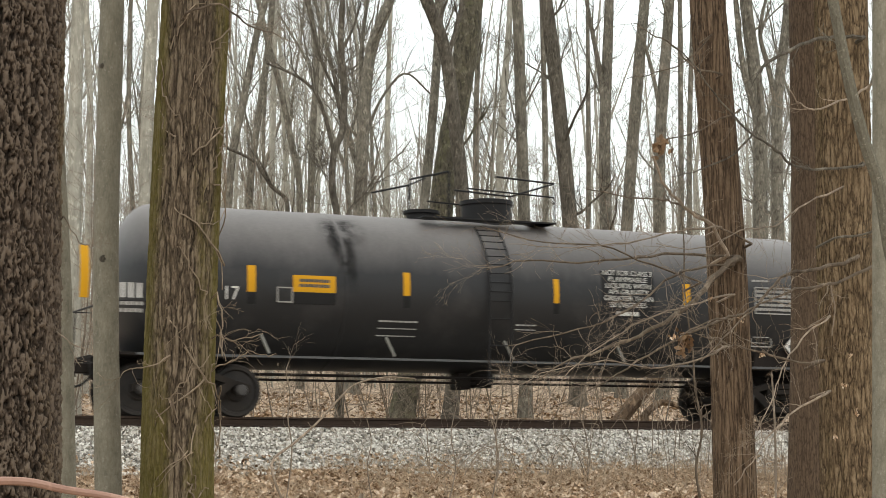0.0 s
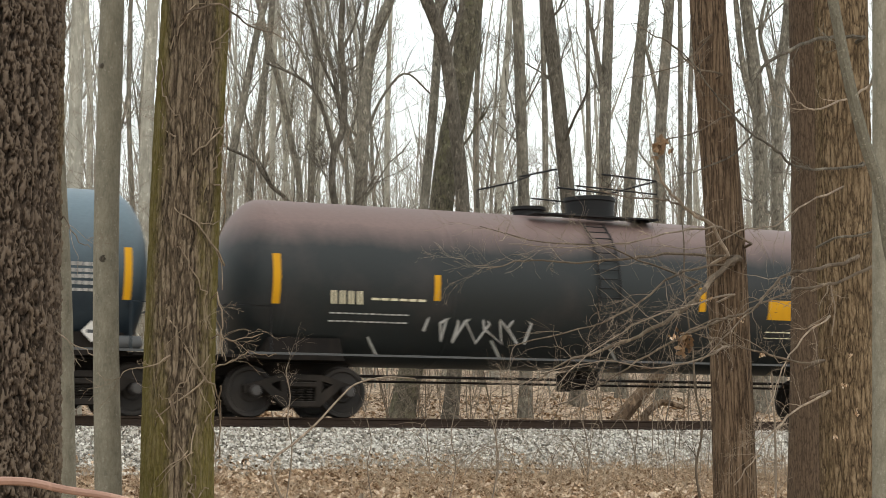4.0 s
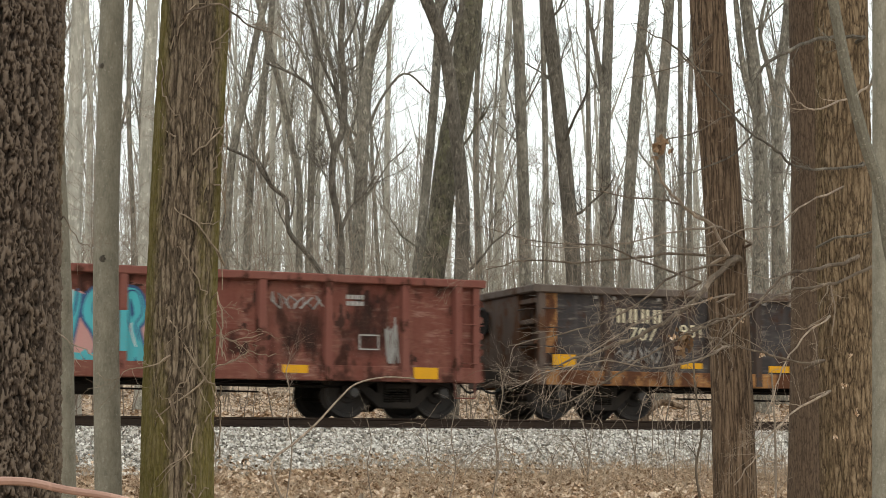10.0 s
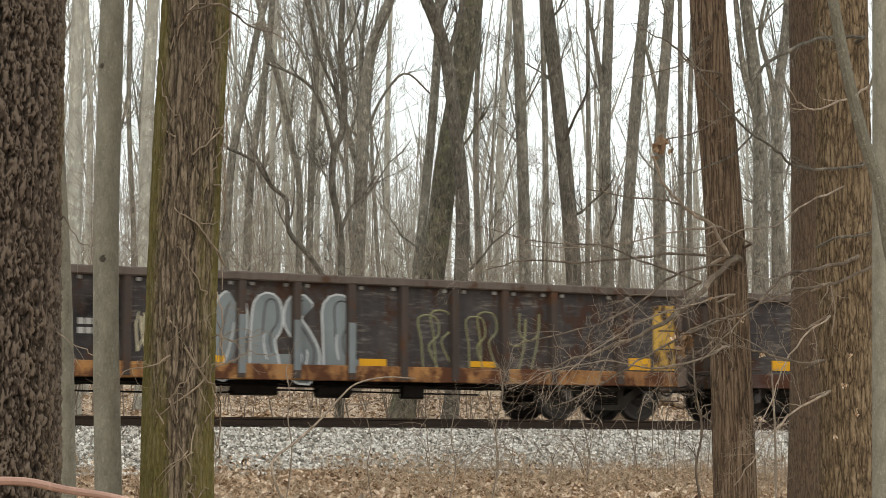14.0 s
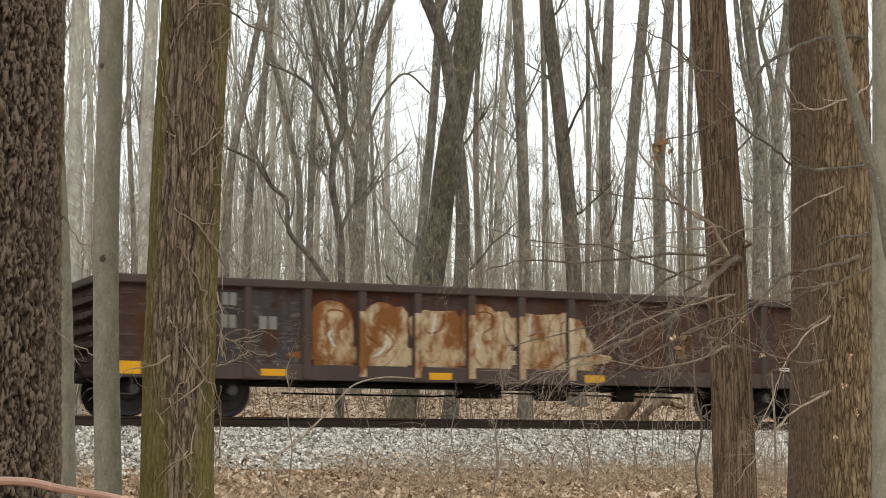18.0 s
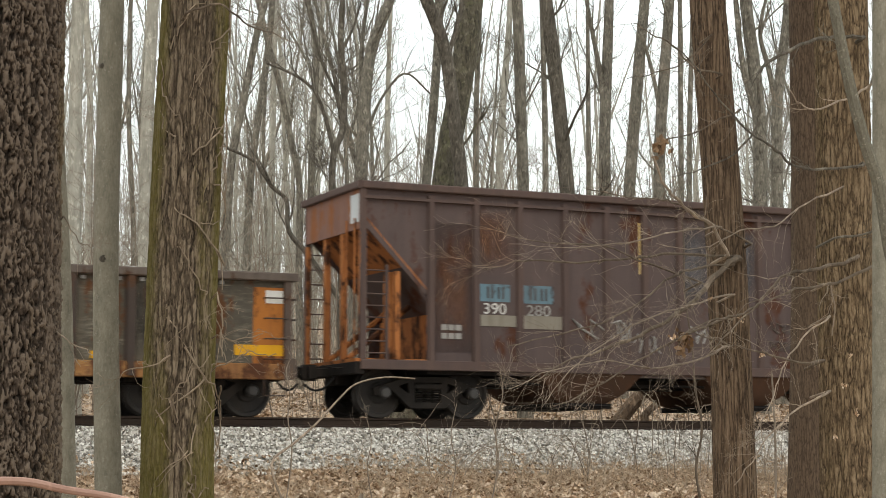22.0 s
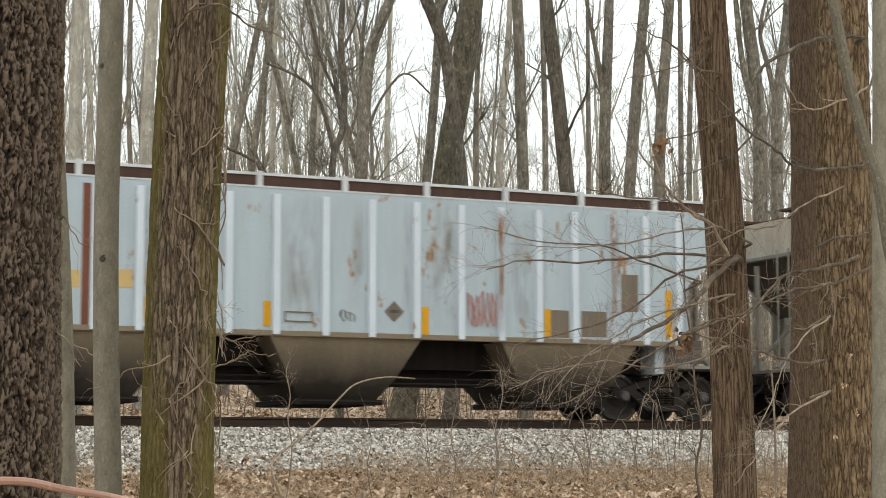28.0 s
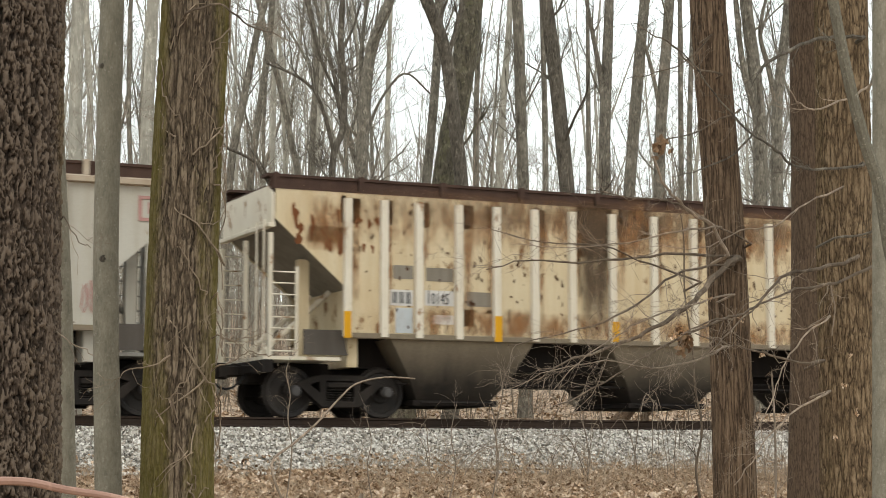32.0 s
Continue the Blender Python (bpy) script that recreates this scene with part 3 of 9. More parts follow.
def ribbon(line, width, y0, y1):
    """A flat band of even width along a curve on the car's side, narrowed at its ends."""
    b = Build()
    n = len(line)
    for i, (x, z) in enumerate(line):
        (xa, za), (xb, zb) = line[max(i - 1, 0)], line[min(i + 1, n - 1)]
        d = math.hypot(xb - xa, zb - za) or 1
        nx, nz = -(zb - za) / d, (xb - xa) / d
        h = width / 2 * (0.62 if i in (0, n - 1) else 1)
        yf = y0 - 0.00006 * i
        b.v += [(x + nx * h, yf, z + nz * h), (x - nx * h, yf, z - nz * h), (x - nx * h, y1 + 0.00006 * i, z - nz * h), (x + nx * h, y1 + 0.00006 * i, z + nz * h)]
    for i in range(n - 1):
        for j in range(4):
            b.f.append((i * 4 + j, i * 4 + (j + 1) % 4, i * 4 + (j + 1) % 4 + 4, i * 4 + j + 4))
    b.f += [(3, 2, 1, 0), (4 * n - 4, 4 * n - 3, 4 * n - 2, 4 * n - 1)]
    b.n = len(b.v)
    return b


BENDS = (((0.55, 0.75), (-0.2, 1.0), (-0.55, 0.5), (0.1, 0.05), (0.55, -0.45), (0.1, -1.0), (-0.6, -0.75)),
         ((-0.35, -1.0), (-0.4, 0.1), (-0.35, 0.9), (0.35, 0.95), (0.55, 0.4), (0.1, 0.0), (0.3, -0.6), (0.6, -0.95)),
         ((-0.6, 0.85), (0.1, 1.0), (0.5, 0.7), (-0.1, 0.0), (-0.5, -0.75), (0.1, -0.95), (0.65, -0.8)),
         ((-0.55, 1.0), (-0.45, 0.3), (0.0, 0.05), (0.5, 0.35), (0.5, 1.0), (0.45, 0.0), (0.1, -1.0)),
         ((0.15, 0.98), (-0.45, 0.7), (-0.55, -0.3), (-0.15, -0.98), (0.45, -0.7), (0.55, 0.3), (0.2, 0.9)))


def graffiti(car, x0, x1, z0, z1, y, letters, fill, edge, glow=None, seed=1, inner=None, hollow=False, line=0.05, fat=0.38, kinds=None):
    """A sprayed piece: fat bent bands with outlines and fine inner strokes, over a patch of fill, laid on the panels."""
    rng = random.Random(seed)
    w, tall = (x1 - x0) / letters, z1 - z0
    mid = (z0 + z1) / 2
    foot = blob((x0 + x1) / 2, z0 + 0.16 * tall, (x1 - x0) * 0.54, tall * 0.15, rng, 40, 0.12, 3)
    if hollow:
        foot = blob(x0, z0 + 0.1, 0.05, 0.04, rng)
    g = part("graffiti", Build().side(foot, y - 0.003, y + 0.002), edge if hollow else fill, car, "sprayed graffiti piece of bent rounded bands")
    for x in STAKES.get(car.name, ()):
        if x0 < x < x1 and not hollow:
            part("stake_paint", Build().box(x - 0.066, x + 0.066, -1.516, -1.508, z0 + rng.uniform(0.05, 0.25) * tall, z1 - rng.uniform(0.1, 0.3) * tall), fill, g)
    if glow and not hollow:
        for i in range(letters + 2):
            part("halo", Build().side(blob(x0 + (x1 - x0) * (i + 0.2) / (letters + 1.4), mid + rng.uniform(-0.1, 0.2) * tall, w * 0.62, tall * rng.uniform(0.35, 0.5), rng, 22, 0.2, 2.0), y - 0.0042 - 0.0003 * i, y + 0.001), glow, g)
    for i in range(letters):
        lift = 0.0008 * i
        cx = x0 + w * (i + 0.5) + rng.uniform(-0.05, 0.05) * w
        tilt, thick = rng.uniform(-0.10, 0.16), fat * w * rng.uniform(0.85, 1.1)
        rx, rz = max(0.05, w * 0.56 - thick * 0.35), tall * 0.5 - thick * 0.3
        cz = mid + rng.uniform(-0.03, 0.03) * tall
        shape = BENDS[kinds[i] if kinds else rng.randint(0, 4)]
        bend = [(q.x, q.z) for q in smooth_line([(cx + a * rx + tilt * c * rz + rng.uniform(-0.08, 0.08) * rx, 0, cz + c * rz) for a, c in shape], 4)]
        if hollow:
            for side in (-0.5, 0.5):
                off = [(a + side * thick * 0.8, y - 0.006 - lift, c + side * thick * 0.3) for a, c in bend]
                part("outline", Build().path(off, 0.017, 4), edge, g)
            continue
        part("outline", ribbon(bend, thick + 2 * line, y - 0.009 - lift, y + 0.001), edge, g)
        part("letter", ribbon(bend, thick, y - 0.012 - lift, y + 0.001), fill, g)
        part("stroke", ribbon([(a + 0.22 * thick, c + 0.05) for a, c in bend[3:-5]], 0.028, y - 0.0165 - lift, y), inner or edge, g)
        part("highlight", ribbon([(a - 0.2 * thick, c + 0.03) for a, c in bend[-10:-4]], 0.03, y - 0.0170 - lift, y), SPRAY_LIGHT if fill is not SPRAY_LIGHT else WHITE, g)


def scrawl(car, x, z, w, h, y, mat, seed, loops=6, r=0.018):
    """A quick sprayed tag: one wandering line."""
    rng = random.Random(seed)
    b = Build()
    pts = []
    for i in range(loops * 4):
        q = i / (loops * 4 - 1)
        pts.append((x + w * q + 0.5 * w / loops * math.sin(i * 1.9 + seed), y - 0.006, z + h * (0.5 + 0.5 * math.sin(i * 1.57 + rng.uniform(-0.5, 0.5))) * rng.uniform(0.7, 1)))
    b.path(pts, r, 4)
    return part("scrawl", b, mat, car, "sprayed scrawl")


def start_car(name, label, u0, u1):
    car = thing(name, label, "freight car", group="cars of the freight train")
    TRAIN.append((car, (u0 + u1) / 2))
    half = (u1 - u0) / 2
    return car, half


def gear(car, half):
    for s in (-1, 1):
        truck(car, s * (half - 1.5))
    ends(car, half)


# ---- tank cars ----
def tank_car(label, u0, u1, paint_mat, trim, zc=2.47, r=1.53, dome_x=0.0, rail_style="loop", rail_z=1.11):
    car, half = start_car("tank_car", label, u0, u1)
    b = Build()
    shell = half - 0.25
    prof = [(0.02, -shell)]
    for i in range(1, 13):
        t = i / 12 * math.pi / 2
        prof.append((r * math.sin(t), -shell + 0.72 * (1 - math.cos(t))))
    for x in (-0.66, -0.33, 0, 0.33, 0.66):
        prof.append((r, x * (shell - 0.72)))
    prof += [(a, -o) for a, o in prof[:13]][::-1]
    b.lathe(prof, 0, (0, 0, zc), 56)
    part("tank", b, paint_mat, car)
    for x in (-half + 1.02, -half * 0.45, half * 0.45, half - 1.02):
        part("weld_seam", Build().lathe([(r, x - 0.03), (r + 0.006, x - 0.02), (r + 0.006, x + 0.02), (r, x + 0.03)], 0, (0, 0, zc), 56), paint_mat, car)
    # running board rail, stub sills and end platforms
    for s in (-1, 1):
        part("side_rail", Build().box(-half + 0.4, half - 0.4, s * 1.42 - 0.03, s * 1.42 + 0.03, rail_z - 0.02, rail_z + 0.02), STEEL_GREY, car)
        part("stub_sill", Build().box(min(s * (half - 2.7), s * (half + 0.1)), max(s * (half - 2.7), s * (half + 0.1)), -0.33, 0.33, 0.74, 1.06, 0.02), UNDER, car)
        part("saddle", Build().side([(s * (half - 2.3), 1.02), (s * (half - 0.75), 1.02), (s * (half - 0.85), 1.42), (s * (half - 2.2), 1.42)][::s], -1.15, 1.15), UNDER, car)
        part("end_platform", Build().box(min(s * (half - 0.75), s * (half + 0.12)), max(s * (half - 0.75), s * (half + 0.12)), -1.4, 1.4, 1.03, 1.08), UNDER, car)
        rail = Build()
        for y in (-1.4, 1.4):
            rail.path([(s * (half - 0.8), y, 1.05), (s * (half - 0.8), y, 1.95), (s * (half - 0.0), y, 1.95), (s * (half + 0.05), y, 1.05)], 0.02, 6)
        rail.path([(s * (half + 0.05), -1.4, 1.95), (s * (half + 0.05), 1.4, 1.95)], 0.02, 6)
        part("end_handrail", rail, trim, car)
    for i in range(5):
        x = -half + 2.9 + i * (2 * half - 5.8) / 4
        part("rail_bracket", Build().path([(x - 0.1, -1.42, 1.1), (x - 0.22, -1.30, 1.45)], 0.028, 6), CAGE_GREY, car)
    part("air_reservoir", Build().lathe([(0.04, half - 1.22), (0.11, half - 1.18), (0.12, half - 1.1), (0.12, half - 0.68), (0.11, half - 0.6), (0.04, half - 0.56)], 0, (0, -1.28, 1.24), 18), STEEL_GREY, car, "grey cylinder on the end platform")
    part("bottom_piping", Build().path([(-half + 2.6, -0.5, 0.78), (half - 2.6, -0.5, 0.78)], 0.03, 6).path([(-half + 2.6, -0.15, 0.70), (half - 2.6, -0.15, 0.70)], 0.025, 6), UNDER, car)
    part("outlet_valve", Build().lathe([(0.22, 0.62), (0.26, 0.72), (0.26, 0.98)], 2, (dome_x, 0, 0), 16).box(dome_x - 0.55, dome_x - 0.3, -0.2, 0.2, 0.58, 0.95, 0.02), UNDER, car)
    # dome, fittings and walkway on the crown
    top = zc + r
    part("manway", Build().lathe([(0.50, top - 0.12), (0.50, top + 0.34), (0.53, top + 0.35), (0.53, top + 0.43), (0.30, top + 0.47)], 2, (dome_x + 0.15, 0, 0), 24), trim, car, "round housing over the loading valves")
    part("filler_hatch", Build().lathe([(0.30, top - 0.1), (0.30, top + 0.1), (0.36, top + 0.11), (0.36, top + 0.17), (0.12, top + 0.2)], 2, (dome_x - 1.25, 0, 0), 20), trim, car)
    part("walkway", Build().box(dome_x - 1.6, dome_x + 1.2, -0.95, -0.62, top - 0.07, top - 0.04).box(dome_x - 1.6, dome_x + 1.2, 0.62, 0.95, top - 0.07, top - 0.04).box(dome_x + 0.8, dome_x + 1.2, -0.95, 0.95, top - 0.07, top - 0.04), trim, car)
    rail = Build()
    if rail_style == "loop":
        for y in (-0.95, 0.95):
            rail.path([(dome_x - 1.1, y, top - 0.05), (dome_x - 1.1, y, top + 0.82), (dome_x - 1.1, y * 0.2, top + 0.85)], 0.02, 6)
            rail.path([(dome_x - 1.9, y, top + 0.25), (dome_x - 1.9, y, top + 0.62), (dome_x - 1.1, y, top + 0.82)], 0.02, 6)
            rail.path([(dome_x + 1.15, y, top - 0.05), (dome_x + 1.15, y, top + 0.72), (dome_x - 0.1, y, top + 0.78)], 0.02, 6)
            rail.path([(dome_x - 0.7, y, top + 0.52), (dome_x + 1.15, y, top + 0.45)], 0.016, 6)
        rail.path([(dome_x + 1.15, -0.95, top + 0.72), (dome_x + 1.15, 0.95, top + 0.72)], 0.02, 6)
    else:
        for y in (-0.95, 0.95):
            rail.path([(dome_x - 1.5, y, top - 0.05), (dome_x - 1.2, y, top + 0.35), (dome_x + 1.0, y, top + 0.3), (dome_x + 1.2, y, top - 0.05)], 0.02, 6)
    part("walkway_handrail", rail, trim, car)
    # ladder that follows the flank
    lad = Build()
    rim = [(-(r + 0.07) * math.sin(a), zc + (r + 0.07) * math.cos(a)) for a in [radians(v) for v in (35, 48, 61, 74, 87, 100)]] + [(-1.5, 1.1), (-1.5, 0.62)]
    for s in (-0.23, 0.23):
        lad.path([(dome_x - 0.3 + s, y, z) for y, z in rim], 0.02, 5)
    for (y, z), (y2, z2) in zip(rim, rim[1:]):
        for q in (0.25, 0.75):
            lad.path([(dome_x - 0.53, y + (y2 - y) * q, z + (z2 - z) * q), (dome_x - 0.07, y + (y2 - y) * q, z + (z2 - z) * q)], 0.012, 5)
    part("ladder", lad, trim, car)
    gear(car, half)

    def on_flank(z):
        return -math.sqrt(max(0.01, r * r - (z - zc) ** 2)) - 0.004
    return car, half, on_flank


def flank_plate(car, x0, x1, z0, z1, zc, r, mat, name="placard", label="", lift=0.006):
    """A thin plate bent to the tank's flank."""
    b = Build()
    k = 6
    rows = []
    for i in range(k + 1):
        z = z0 + (z1 - z0) * i / k
        y = -math.sqrt(max(0.001, r * r - (z - zc) ** 2))
        rows.append((y, z))
    verts, faces = [], []
    for y, z in rows:
        for x in (x0, x1):
            verts.append((x, y - lift, z))
        for x in (x1, x0):
            verts.append((x, y + 0.004, z))
    for i in range(k):
        for j in range(4):
            a, c = i * 4 + j, i * 4 + (j + 1) % 4
            faces.append((a, c, c + 4, a + 4))
    faces += [(3, 2, 1, 0), (4 * k, 4 * k + 1, 4 * k + 2, 4 * k + 3)]
    b.add(verts, faces)
    return part(name, b, mat, car, label)


# ---- gondolas ----
COMMON = (1.45, 2.85, 3.87, 4.90, 5.93, 6.95, 7.98, 9.02, 10.05, 11.07, 12.10, 13.13, 14.55)


def gondola(label, u0, u1, body, rib_mat, chord_mat, sill_mat, end_mat, stakes=COMMON, top=2.53, end_style="cage", load=0, seed=1):
    car, half = start_car("gondola_car", label, u0, u1)
    STAKES[car.name] = [-half + q for q in stakes]
    low = 0.64
    part("floor", Build().box(-half, half, -1.38, 1.38, 0.95, 1.03), UNDER, car)
    part("centre_sill", Build().box(-half - 0.02, half + 0.02, -0.32, 0.32, 0.62, 0.95, 0.02), UNDER, car)
    for i in range(7):
        x = -half + 3.1 + i * (2 * half - 6.2) / 6
        part("crossbearer", Build().side([(x - 0.06, 0.62), (x + 0.06, 0.62), (x + 0.06, 0.95), (x - 0.06, 0.95)], -1.35, 1.35), UNDER, car)
    part("brake_pipe", Build().path([(-half + 2.5, -0.85, 0.56), (half - 2.5, -0.85, 0.56)], 0.025, 6), UNDER, car)
    part("brake_rod", Build().path([(-half + 3.5, -0.6, 0.44), (-half + 6.5, -0.6, 0.42), (-half + 8.0, -0.6, 0.50), (half - 4, -0.6, 0.46)], 0.018, 5), UNDER, car)
    part("air_reservoir", Build().box(-0.9, -0.1, -0.75, -0.35, 0.40, 0.72, 0.03), UNDER, car)
    part("brake_cylinder", Build().lathe([(0.16, -0.55), (0.16, 0.1)], 0, (1.2, -0.7, 0.52), 14), UNDER, car)
    part("control_valve", Build().box(2.3, 2.7, -0.95, -0.7, 0.36, 0.62, 0.03), UNDER, car)
    rng = random.Random(seed)
    for s in (-1, 1):
        y = s * 1.40
        part("side_panel", Build().box(-half + 0.02, half - 0.02, min(y, y - s * 0.02), max(y, y - s * 0.02), 0.9, top - 0.1), body, car)
        part("top_chord", Build().box(-half, half, min(s * 1.33, s * 1.525), max(s * 1.33, s * 1.525), top - 0.15, top, 0.02), chord_mat, car)
        part("side_sill", Build().box(-half, half, min(s * 1.36, s * 1.475), max(s * 1.36, s * 1.475), low, 0.92, 0.012), sill_mat, car)
        for q in stakes:
            x = -half + q
            poly = [(x - 0.10, 1.398), (x - 0.065, 1.51), (x + 0.065, 1.51), (x + 0.10, 1.398)]
            poly = [(a, s * c) for a, c in poly][::s]
            part("side_stake", Build().sweep(poly, 2, low + 0.03, top - 0.13), rib_mat, car)
        # end wall with horizontal corrugations
        e = s * half
        b = Build()
        if end_style == "cage":
            b.box(min(e - s * 0.28, e - s * 0.25), max(e - s * 0.28, e - s * 0.25), -1.40, 1.40, 0.9, top - 0.08)
            b.box(min(e - s * 0.27, e + s * 0.05), max(e - s * 0.27, e + s * 0.05), -0.72, 1.40, 0.96, top - 0.12, 0.02)
            for i in range(4):
                z = 1.02 + i * 0.39
                b.box(min(e - s * 0.26, e + s * 0.04), max(e - s * 0.26, e + s * 0.04), -1.38, -0.70, z, z + 0.09, 0.01)
            part("end_wall", b, end_mat, car)
            part("brake_wheel", Build().lathe([(0.26, e + s * 0.10), (0.29, e + s * 0.115), (0.26, e + s * 0.13), (0.23, e + s * 0.115), (0.26, e + s * 0.10)], 0, (0, 0.75, 1.95), 20).box(min(e, e + s * 0.1), max(e, e + s * 0.1), 0.6, 0.9, 1.75, 2.15, 0.02), UNDER, car)
            b = Build()
        b.box(min(e - s * 0.24, e - s * 0.20) if end_style == "cage" else min(e, e - s * 0.03), max(e - s * 0.24, e - s * 0.20) if end_style == "cage" else max(e, e - s * 0.03), -1.39, 1.39, 0.9, top - 0.08)
        if end_style == "rib":
            for i in range(4):
                z = 1.12 + i * (top - 1.35) / 4
                b.sweep([(z, e), (z + 0.05, e + s * 0.12), (z + 0.14, e + s * 0.12), (z + 0.19, e)], 1, -1.36, 1.36)
            part("end_wall", b, end_mat, car)
        else:
            part("end_lining", b, end_mat, car)
        part("end_chord", Build().box(min(e - s * 0.15, e + s * 0.12), max(e - s * 0.15, e + s * 0.12), -1.5, 1.5, top - 0.14, top + 0.002, 0.02), chord_mat, car)
        part("end_sill", Build().box(min(e - s * 0.1, e + s * 0.1), max(e - s * 0.1, e + s * 0.1), -1.45, 1.45, low + 0.02, 1.02, 0.015), end_mat, car)
        for yy in (-1.41, 1.41):
            part("corner_post", Build().box(min(e, e - s * 0.14), max(e, e - s * 0.14), yy - 0.07, yy + 0.07, low, top - 0.1, 0.012), rib_mat if end_style == "rib" else end_mat, car)
        rungs = Build()
        for i in range(4):
            z = 1.0 + i * 0.36
            rungs.path([(e - s * 0.50, -1.42, z), (e - s * 0.50, -1.50, z), (e - s * 0.08, -1.50, z), (e - s * 0.08, -1.42, z)], 0.014, 5)
            rungs.path([(e, -1.30, z), (e + s * 0.14, -1.30, z), (e + s * 0.14, -0.85, z), (e, -0.85, z)], 0.014, 5)
        rungs.path([(e - s * 0.5, -1.45, low), (e - s * 0.5, -1.45, 0.36), (e - s * 0.1, -1.45, 0.36), (e - s * 0.1, -1.45, low)], 0.016, 5)
        part("grab_irons", rungs, rib_mat, car)
    if end_style == "cage":
        for q in stakes:
            for dx in (-0.2, 0.2):
                if rng.random() < 0.8:
                    part("tie_down", Build().box(-half + q + dx - 0.035, -half + q + dx + 0.035, -1.44, -1.40, top - 0.23, top - 0.17), DIM_WHITE, car)
    if load:
        b = Build()
        for i in range(load):
            x = rng.uniform(-half + 0.8, half - 0.8)
            y = rng.uniform(-1.2, 1.2)
            s = rng.uniform(0.08, 0.34)
            z = top - 0.12 + rng.uniform(-0.12, 0.14)
            verts = [(x + s * a * rng.uniform(0.5, 1.4), y + s * c * rng.uniform(0.5, 1.4), z + s * 0.55 * d * rng.uniform(0.4, 1.2)) for a, c, d in STONE_V]
            b.add(verts, STONE_F)
        heap = [(x, y, top - 0.22 + 0.10 * math.cos(y * 1.1) + 0.05 * noise.noise(Vector((x, y, seed)))) for x in np.linspace(-half + 0.1, half - 0.1, 60) for y in (-1.3, -0.7, 0, 0.7, 1.3)]
        b.add(heap, [(i * 5 + j, i * 5 + j + 1, i * 5 + j + 6, i * 5 + j + 5) for i in range(59) for j in range(4)])
        tagged(part("scrap_load", b, SCRAP, car, "heaped load of pale scrap"), kind="stuff")
    gear(car, half)
    return car, half


# ---- hoppers ----
def bay(car, x0, x1, z0, w0, w1, zb, mat, dark, name="hopper_bay"):
    """A discharge bay: a funnel that narrows to its outlet."""
    c = (x0 + x1) / 2
    top = [(x0, -1.46), (x1, -1.46), (x1, 1.46), (x0, 1.46)]
    mid = [(c - w0, -1.30), (c + w0, -1.30), (c + w0, 1.30), (c - w0, 1.30)]
    bot = [(c - w1, -1.0), (c + w1, -1.0), (c + w1, 1.0), (c - w1, 1.0)]
    zm = zb + (z0 - zb) * 0.36
    verts = [(x, y, z0) for x, y in top] + [(x, y, zm) for x, y in mid] + [(x, y, zb) for x, y in bot]
    faces = [(i + k, (i + 1) % 4 + k, (i + 1) % 4 + k + 4, i + k + 4) for k in (0, 4) for i in range(4)] + [(3, 2, 1, 0), (8, 9, 10, 11)]
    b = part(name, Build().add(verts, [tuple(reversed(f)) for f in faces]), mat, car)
    part("outlet_gate", Build().box(c - w1 - 0.12, c + w1 + 0.12, -1.1, 1.1, zb - 0.07, zb + 0.03, 0.01).path([(c - w1, -1.18, zb - 0.02), (c + w1, -1.18, zb - 0.02)], 0.03, 6), dark, b)


def end_cage(car, half, s, body, cage, slope_mat, x_in, z_side, z_top, posts=3, ladder_mat=None):
    """Slope sheet, end posts, platform and ladders at one end of a hopper."""
    e, i = s * half, s * (half - x_in)
    lo, hi = z_side, z_top
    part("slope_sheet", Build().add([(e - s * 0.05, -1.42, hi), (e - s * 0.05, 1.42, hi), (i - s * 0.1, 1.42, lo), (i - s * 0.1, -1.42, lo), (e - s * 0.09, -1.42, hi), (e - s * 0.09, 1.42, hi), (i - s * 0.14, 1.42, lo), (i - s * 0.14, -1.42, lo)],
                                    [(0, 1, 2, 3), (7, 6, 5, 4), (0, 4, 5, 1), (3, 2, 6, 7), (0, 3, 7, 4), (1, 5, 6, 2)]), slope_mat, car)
    for k in range(posts):
        y = -1.38 + 2.76 * k / (posts - 1)
        part("end_post", Build().box(min(e, e - s * 0.07), max(e, e - s * 0.07), y - 0.05, y + 0.05, 1.05, hi - 0.3), cage, car)
    for y in (-1.45, 1.45):
        ladder(car, e - s * 0.26, y, 1.05, hi - (0.9 if y < 0 else 0.3), 0.5, 8, ladder_mat or cage, "side_ladder")
    part("end_ladder", Build().path([(e + s * 0.04, -1.25, 1.1), (e + s * 0.04, -1.25, hi - 0.05)], 0.02, 5).path([(e + s * 0.04, -0.85, 1.1), (e + s * 0.04, -0.85, hi - 0.05)], 0.02, 5), cage, car)
    part("end_platform", Build().box(min(e - s * (x_in - 0.1), e + s * 0.1), max(e - s * (x_in - 0.1), e + s * 0.1), -1.45, 1.45, 1.0, 1.06), cage, car)
    part("buffer_beam", Build().box(min(e - s * 0.08, e + s * 0.1), max(e - s * 0.08, e + s * 0.1), -1.45, 1.45, 0.78, 1.0, 0.01), UNDER, car)
    part("end_bulkhead", Build().box(min(i - s * 0.1, i - s * 0.3), max(i - s * 0.1, i - s * 0.3), -1.25, 1.25, 0.9, lo + 0.1).box(min(e - s * 0.95, e - s * 0.75), max(e - s * 0.95, e - s * 0.75), -0.9, -0.72, 1.0, lo + 0.55), body, car)
    for y in (-0.6, 0.4):
        part("end_brace", Build().path([(e - s * 0.1, y, 1.1), (i, y, lo)], 0.05, 6), cage, car)


